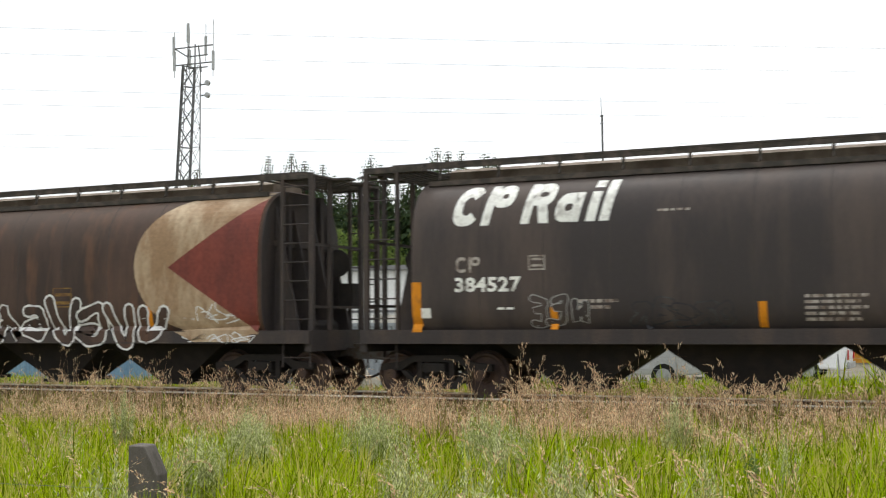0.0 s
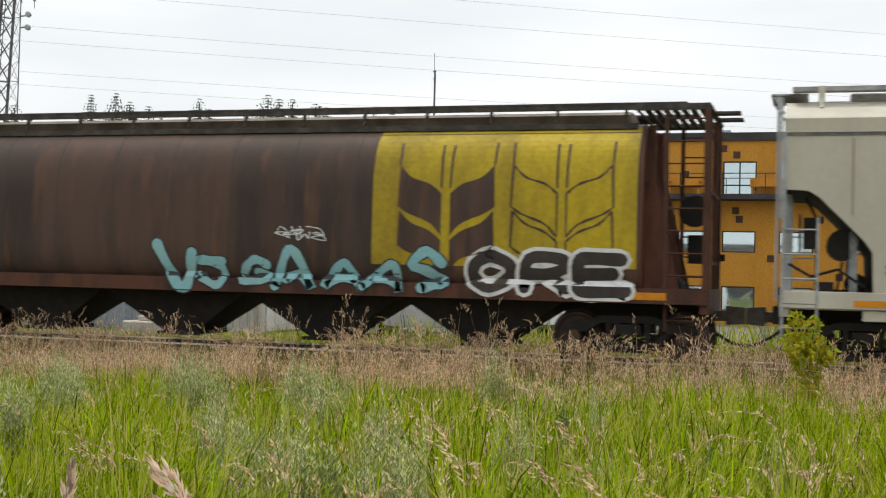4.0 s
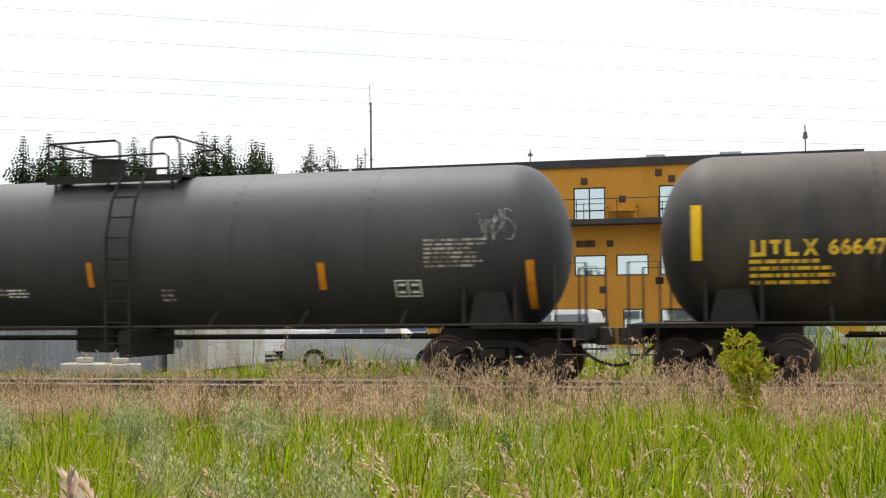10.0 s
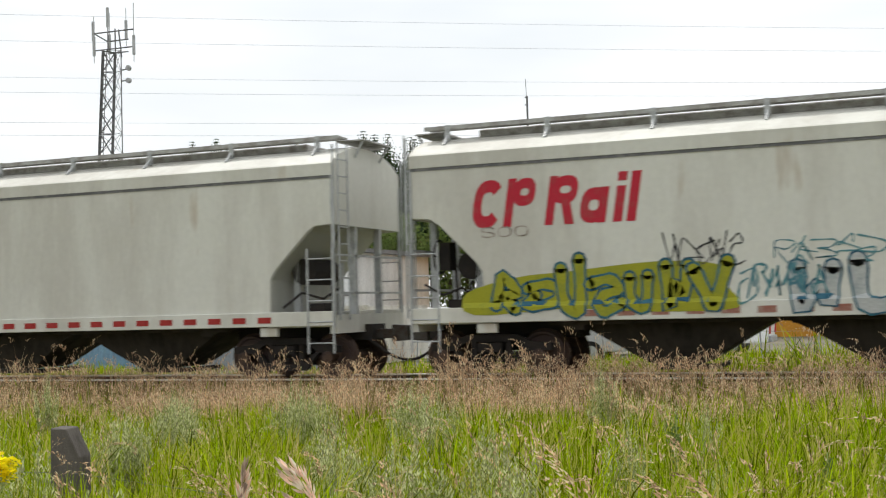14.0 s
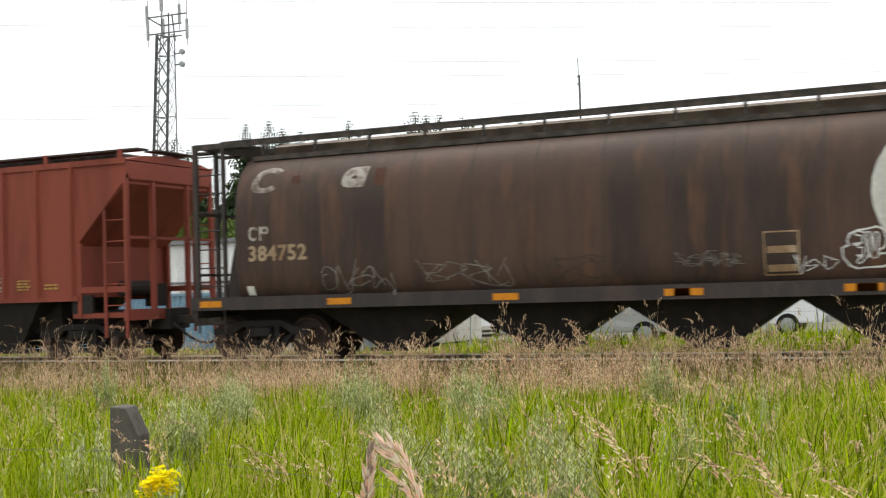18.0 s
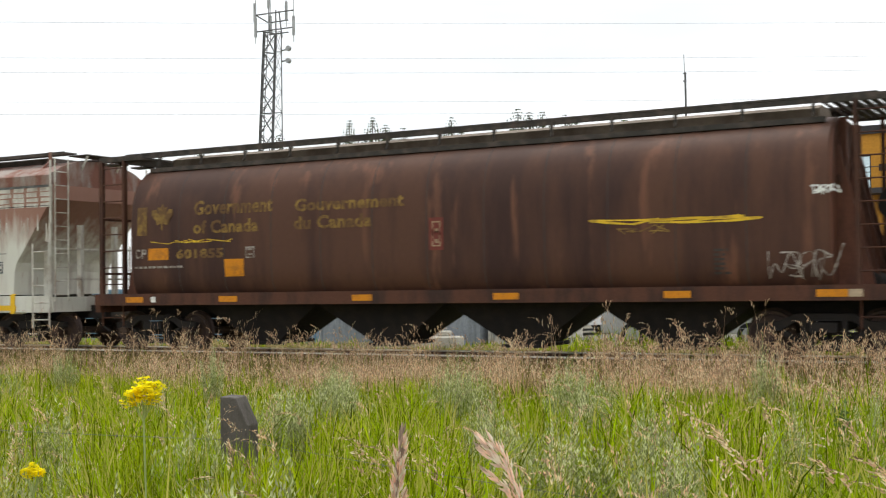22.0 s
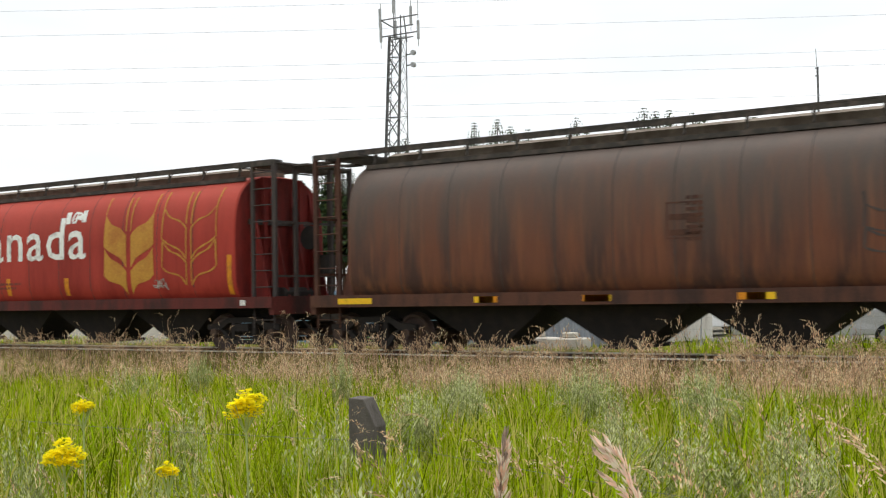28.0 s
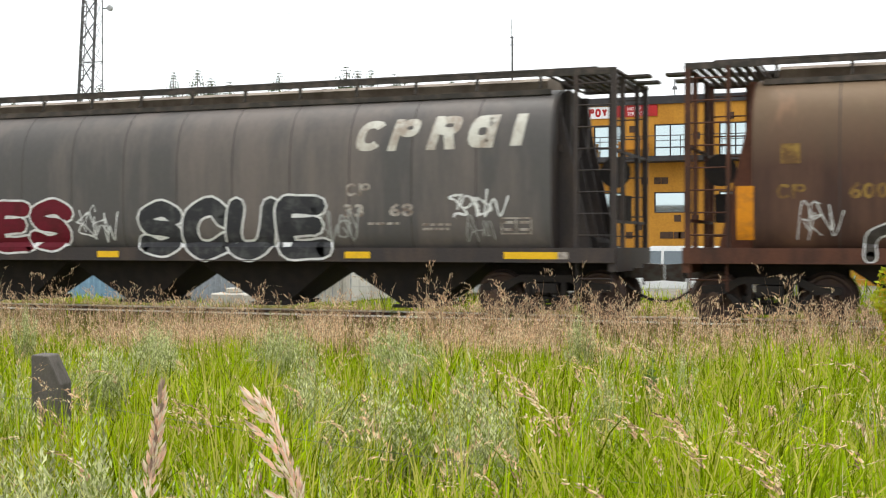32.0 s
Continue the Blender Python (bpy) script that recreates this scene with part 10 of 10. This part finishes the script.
def build_fence():
    g = -0.62
    post = thing("fence_post", "grey weathered square fence post with a slanted top", "fence post", at=(-4.91, 6.15, g), turn=14)
    bm = bmesh.new()
    prism(bm, [(-0.085, 0), (0.10, 0), (0.10, 1.07), (0.018, 1.245), (-0.085, 1.25)], -0.085, 0.085)
    bmesh.ops.bevel(bm, geom=list(bm.edges), offset=0.006, segments=1, affect="EDGES")
    part("post", bm, M["postwood"], post)
    for name, end in (("left", (-16.5, 7.6, 0.34)), ("right", (6.0, 5.6, 0.30))):
        bm = bmesh.new()
        a, b = Vector((-4.85, 6.08, 0.36)), Vector(end)
        pts = []
        for i in range(41):
            f = i / 40
            p = a.lerp(b, f)
            p.z -= 0.22 * math.sin(math.pi * min(1, f * 1.2)) * (0.5 if name == "left" else 1.0)
            pts.append(p)
        chain(bm, pts, 0.0016, 5)
        for p in pts[1::3]:
            for d in ((0.012, 0, 0.016), (-0.012, 0, 0.016)):
                rod(bm, p - Vector(d), p + Vector(d), 0.0014, 4)
        tagged(part("barbed_wire", bm, M["lattice"]), "thin sagging barbed fence wire", "wire", "fence wires")


build_fence()


def flower(label, scale=1.0, seed=1):
    """A mustard stem under a dome of small yellow flowers; its origin is the middle of the dome."""
    ob = thing("yellow_flower", label, "flower", "yellow flowers in the grass")
    r = random.Random(seed)
    bm = bmesh.new()
    chain(bm, [(0.02, 0, -1.7), (0.015, 0.0, -0.5), (0, 0, -0.02)], 0.0019, 5)
    for k in range(9):
        a = k * 2.4
        chain(bm, [(0, 0, -0.05), (0.024 * scale * math.cos(a), 0.024 * scale * math.sin(a), 0.002)], 0.0009, 4)
    part("stem", bm, M["stem"], ob)
    for lobe in range(9):
        verts, faces = [], []
        la, ring_ = lobe * 0.7854, 0.0 if lobe == 8 else 1.0
        cx, cy, cz = 0.019 * scale * ring_ * math.cos(la), 0.019 * scale * ring_ * math.sin(la), (0.012 if lobe == 8 else r.uniform(-0.010, 0.006)) * scale
        for _ in range(22):
            d = Vector((r.gauss(0, 1), r.gauss(0, 1), r.gauss(0.3, 1))).normalized() * 0.0115 * scale
            p = Vector((cx, cy, cz)) + d
            for q in range(4):
                g = q * 1.571 + r.uniform(-0.3, 0.3)
                u = Vector((math.cos(g), math.sin(g), r.uniform(-0.4, 0.7))) * 0.0068 * scale
                w = Vector((-math.sin(g), math.cos(g), r.uniform(-0.4, 0.4))) * 0.0034 * scale
                o = len(verts)
                verts += [p, p + u * 0.6 + w, p + u, p + u * 0.6 - w]
                faces.append((o, o + 1, o + 2, o + 3))
        me = bpy.data.meshes.new("floret")
        me.from_pydata([tuple(v) for v in verts], [], faces)
        part("floret", me, M["petal"], ob)
    return ob


def spindle(verts, faces, p, d, w):
    """One pointed spikelet from p along d."""
    u = d.orthogonal().normalized() * w
    v = d.cross(u).normalized() * w
    o = len(verts)
    verts += [p, p + d * 0.4 + u, p + d * 0.4 - u * 0.5 + v * 0.87, p + d * 0.4 - u * 0.5 - v * 0.87, p + d]
    for a, b in ((1, 2), (2, 3), (3, 1)):
        faces += [(o, o + a, o + b), (o + 4, o + b, o + a)]


def seed_head(label, seed=1, branchy=False, lean=0.12):
    """A brome stalk: pointed spikelets crowd a curving axis; its origin is the middle of the head."""
    ob = thing("grass_stalk", label, "grass stalk", "tall stalks near the viewer")
    r = random.Random(seed)
    if branchy:
        axis = [Vector(p) for p in ((0.042, 0, -0.20), (0.036, 0, -0.13), (0.020, 0, -0.07), (-0.002, 0.004, -0.018), (-0.020, 0.006, 0.008))]
        twigs = [(0.95, -0.3, 0.05), (0.8, -0.6, 0.06), (0.62, -0.9, 0.062), (0.5, -0.5, 0.05), (0.42, -1.1, 0.06), (0.3, 0.35, 0.045), (0.25, -1.3, 0.055), (0.12, 0.5, 0.05), (0.08, -1.0, 0.05)]
    else:
        axis = [Vector(p) for p in ((-0.012, 0, -0.20), (-0.008, 0, -0.13), (0.0, 0, -0.07), (0.006, 0, -0.025), (0.011, 0, 0.008))]
        twigs = [(0.16, -0.75, 0.05), (0.12, 0.9, 0.055), (0.4, 0.25, 0.045), (0.5, -0.2, 0.045), (0.65, 0.2, 0.04)]

    def at(f):
        g = min(0.999, max(0.0, f)) * (len(axis) - 1)
        i = int(g)
        return axis[i].lerp(axis[i + 1], g - i), (axis[i + 1] - axis[i]).normalized()
    part("stem", chain(bmesh.new(), [axis[0] + Vector((-lean * 0.9, 0, -1.5)), axis[0] + Vector((-lean * 0.25, 0, -0.45)), *axis], 0.0013, 5), M["head"], ob)

    def crowd(p, way, length, n, fat):
        verts, faces = [], []
        for i in range(n):
            f = i / n
            g = r.uniform(0, 6.28)
            around = (way.orthogonal().normalized() * math.cos(g) + way.cross(way.orthogonal()).normalized() * math.sin(g)) * fat * (1.15 - f)
            spindle(verts, faces, p + way * length * f + around * 0.5, (way + around * 42).normalized() * r.uniform(0.015, 0.022), r.uniform(0.0017, 0.0027))
        me = bpy.data.meshes.new("seed_head")
        me.from_pydata([tuple(v) for v in verts], [], faces)
        return me
    for k in range(5):
        p, way = at(0.30 + 0.14 * k)
        part("seed_head", crowd(p, way, 0.045, 16 if branchy else 26, 0.008 if branchy else 0.0105), M["head"], ob)
    for f, tilt, length in twigs:
        p, way = at(f)
        d = Vector((way.x + tilt * 0.75, r.uniform(-0.3, 0.3), way.z * 0.85)).normalized()
        part("seed_branch", crowd(p + d * length * 0.2, d, length * 0.7, 17, 0.006), M["head"], ob)
    return ob


swaying_flower = flower("cluster of bright yellow mustard flowers on a thin stem", 1.15, 1)
stalk_a = seed_head("dry pinkish seed head on a thin grass stalk", 1)
stalk_b = seed_head("branched dry seed head on a thin grass stalk", 2, True)
for i, (p, s) in enumerate(((( -2.164, 1.711, 1.063), 0.75), ((-1.786, 1.366, 1.028), 1.15), ((-1.868, 1.677, 0.955), 0.7), ((-1.612, 1.823, 0.816), 0.55), ((-1.058, 1.458, 0.905), 0.95), ((-1.903, 1.648, 0.846), 0.6))):
    flower("small cluster of yellow mustard flowers", s, 10 + i).matrix_basis = pose(*p, 0, 0, 40 * i)


def sway():
    walk(swaying_flower, [(t, pose(x, y, z)) for t, x, y, z in [(0, -1.489, 1.638, 1.040), (1, -1.489, 1.638, 1.040), (2, -1.548, 1.579, 1.055), (2.5, -1.477, 1.629, 1.037), (12, -1.394, 1.658, 1.030), (12.5, -1.443, 1.629, 1.060), (13, -1.464, 1.639, 1.064), (15.5, -1.417, 1.647, 1.041), (16, -1.403, 1.680, 1.065), (17, -1.323, 1.740, 1.010), (18, -1.320, 1.738, 0.980), (19, -1.385, 1.659, 1.031), (20, -1.436, 1.635, 1.051), (21, -1.477, 1.652, 1.078), (22, -1.528, 1.612, 1.121), (23, -1.574, 1.533, 1.117), (24, -1.550, 1.550, 1.104), (26.5, -1.562, 1.583, 1.104), (27, -1.572, 1.574, 1.108), (28, -1.564, 1.582, 1.103), (29, -1.553, 1.623, 1.110), (30, -1.567, 1.614, 1.123), (31, -1.551, 1.526, 1.122), (32, -1.551, 1.526, 1.122)]])
    walk(stalk_a, [(t, pose(x, y, z)) for t, x, y, z in [(0, -0.924, 1.387, 1.062), (3, -0.924, 1.387, 1.062), (5.5, -0.932, 1.424, 1.055), (11, -0.822, 1.453, 1.066), (12, -0.823, 1.447, 1.052), (13, -0.845, 1.469, 1.060), (15.5, -0.883, 1.422, 1.066), (16, -0.839, 1.460, 1.061), (17, -0.814, 1.481, 1.050), (18, -0.790, 1.492, 1.049), (19, -0.893, 1.395, 1.072), (20, -0.916, 1.394, 1.068), (21, -0.889, 1.453, 1.068), (22, -0.915, 1.439, 1.065), (23, -0.961, 1.386, 1.079), (24, -0.956, 1.384, 1.076), (26.5, -0.943, 1.427, 1.064), (27, -0.945, 1.427, 1.069), (28, -0.943, 1.428, 1.063), (29, -0.926, 1.463, 1.073), (30, -0.929, 1.466, 1.083), (31, -0.953, 1.367, 1.087), (32, -0.943, 1.368, 1.078)]])
    walk(stalk_b, [(t, pose(x, y, z)) for t, x, y, z in [(0, -0.783, 1.472, 1.062), (3, -0.783, 1.472, 1.062), (5.5, -0.816, 1.496, 1.050), (6, -0.825, 1.504, 1.059), (11, -0.773, 1.481, 1.067), (12, -0.749, 1.489, 1.062), (13, -0.775, 1.509, 1.070), (15.5, -0.772, 1.485, 1.059), (16, -0.764, 1.502, 1.064), (17, -0.744, 1.520, 1.064), (18, -0.731, 1.524, 1.063), (19, -0.759, 1.468, 1.066), (20, -0.751, 1.483, 1.058), (21, -0.768, 1.515, 1.057), (22, -0.772, 1.515, 1.055), (23, -0.804, 1.476, 1.058), (24, -0.800, 1.473, 1.056), (26.5, -0.786, 1.513, 1.052), (27, -0.786, 1.514, 1.055), (28, -0.785, 1.515, 1.053), (29, -0.772, 1.543, 1.062), (30, -0.771, 1.547, 1.068), (31, -0.796, 1.459, 1.073), (32, -0.799, 1.453, 1.066)]])


def motions():
    """The train rolls past, its wheels turning, and the nearest stalks sway."""
    times = [0.0] + [1.6 * i for i in range(1, 20)] + [32.0]
    for i, car in enumerate(CARS):
        mid = (JOINTS[i] + JOINTS[i + 1]) / 2
        walk(car, [(t, pose(mid + run(t), YC, 0)) for t in times])
    for w, wheels in TURNERS.items():
        first = wheels[0]
        walk(first, [(k / FPS, pose(w, 0, WHEEL_R, 0, math.degrees(run(k / FPS) / WHEEL_R) % 360, 0)) for k in range(32 * FPS + 1)])
        keys = first.animation_data
        for ob in wheels[1:]:
            ob.rotation_mode = "QUATERNION"
            ob.animation_data_create()
            ob.animation_data.action = keys.action
            ob.animation_data.action_slot = keys.action_slot
    sway()


motions()
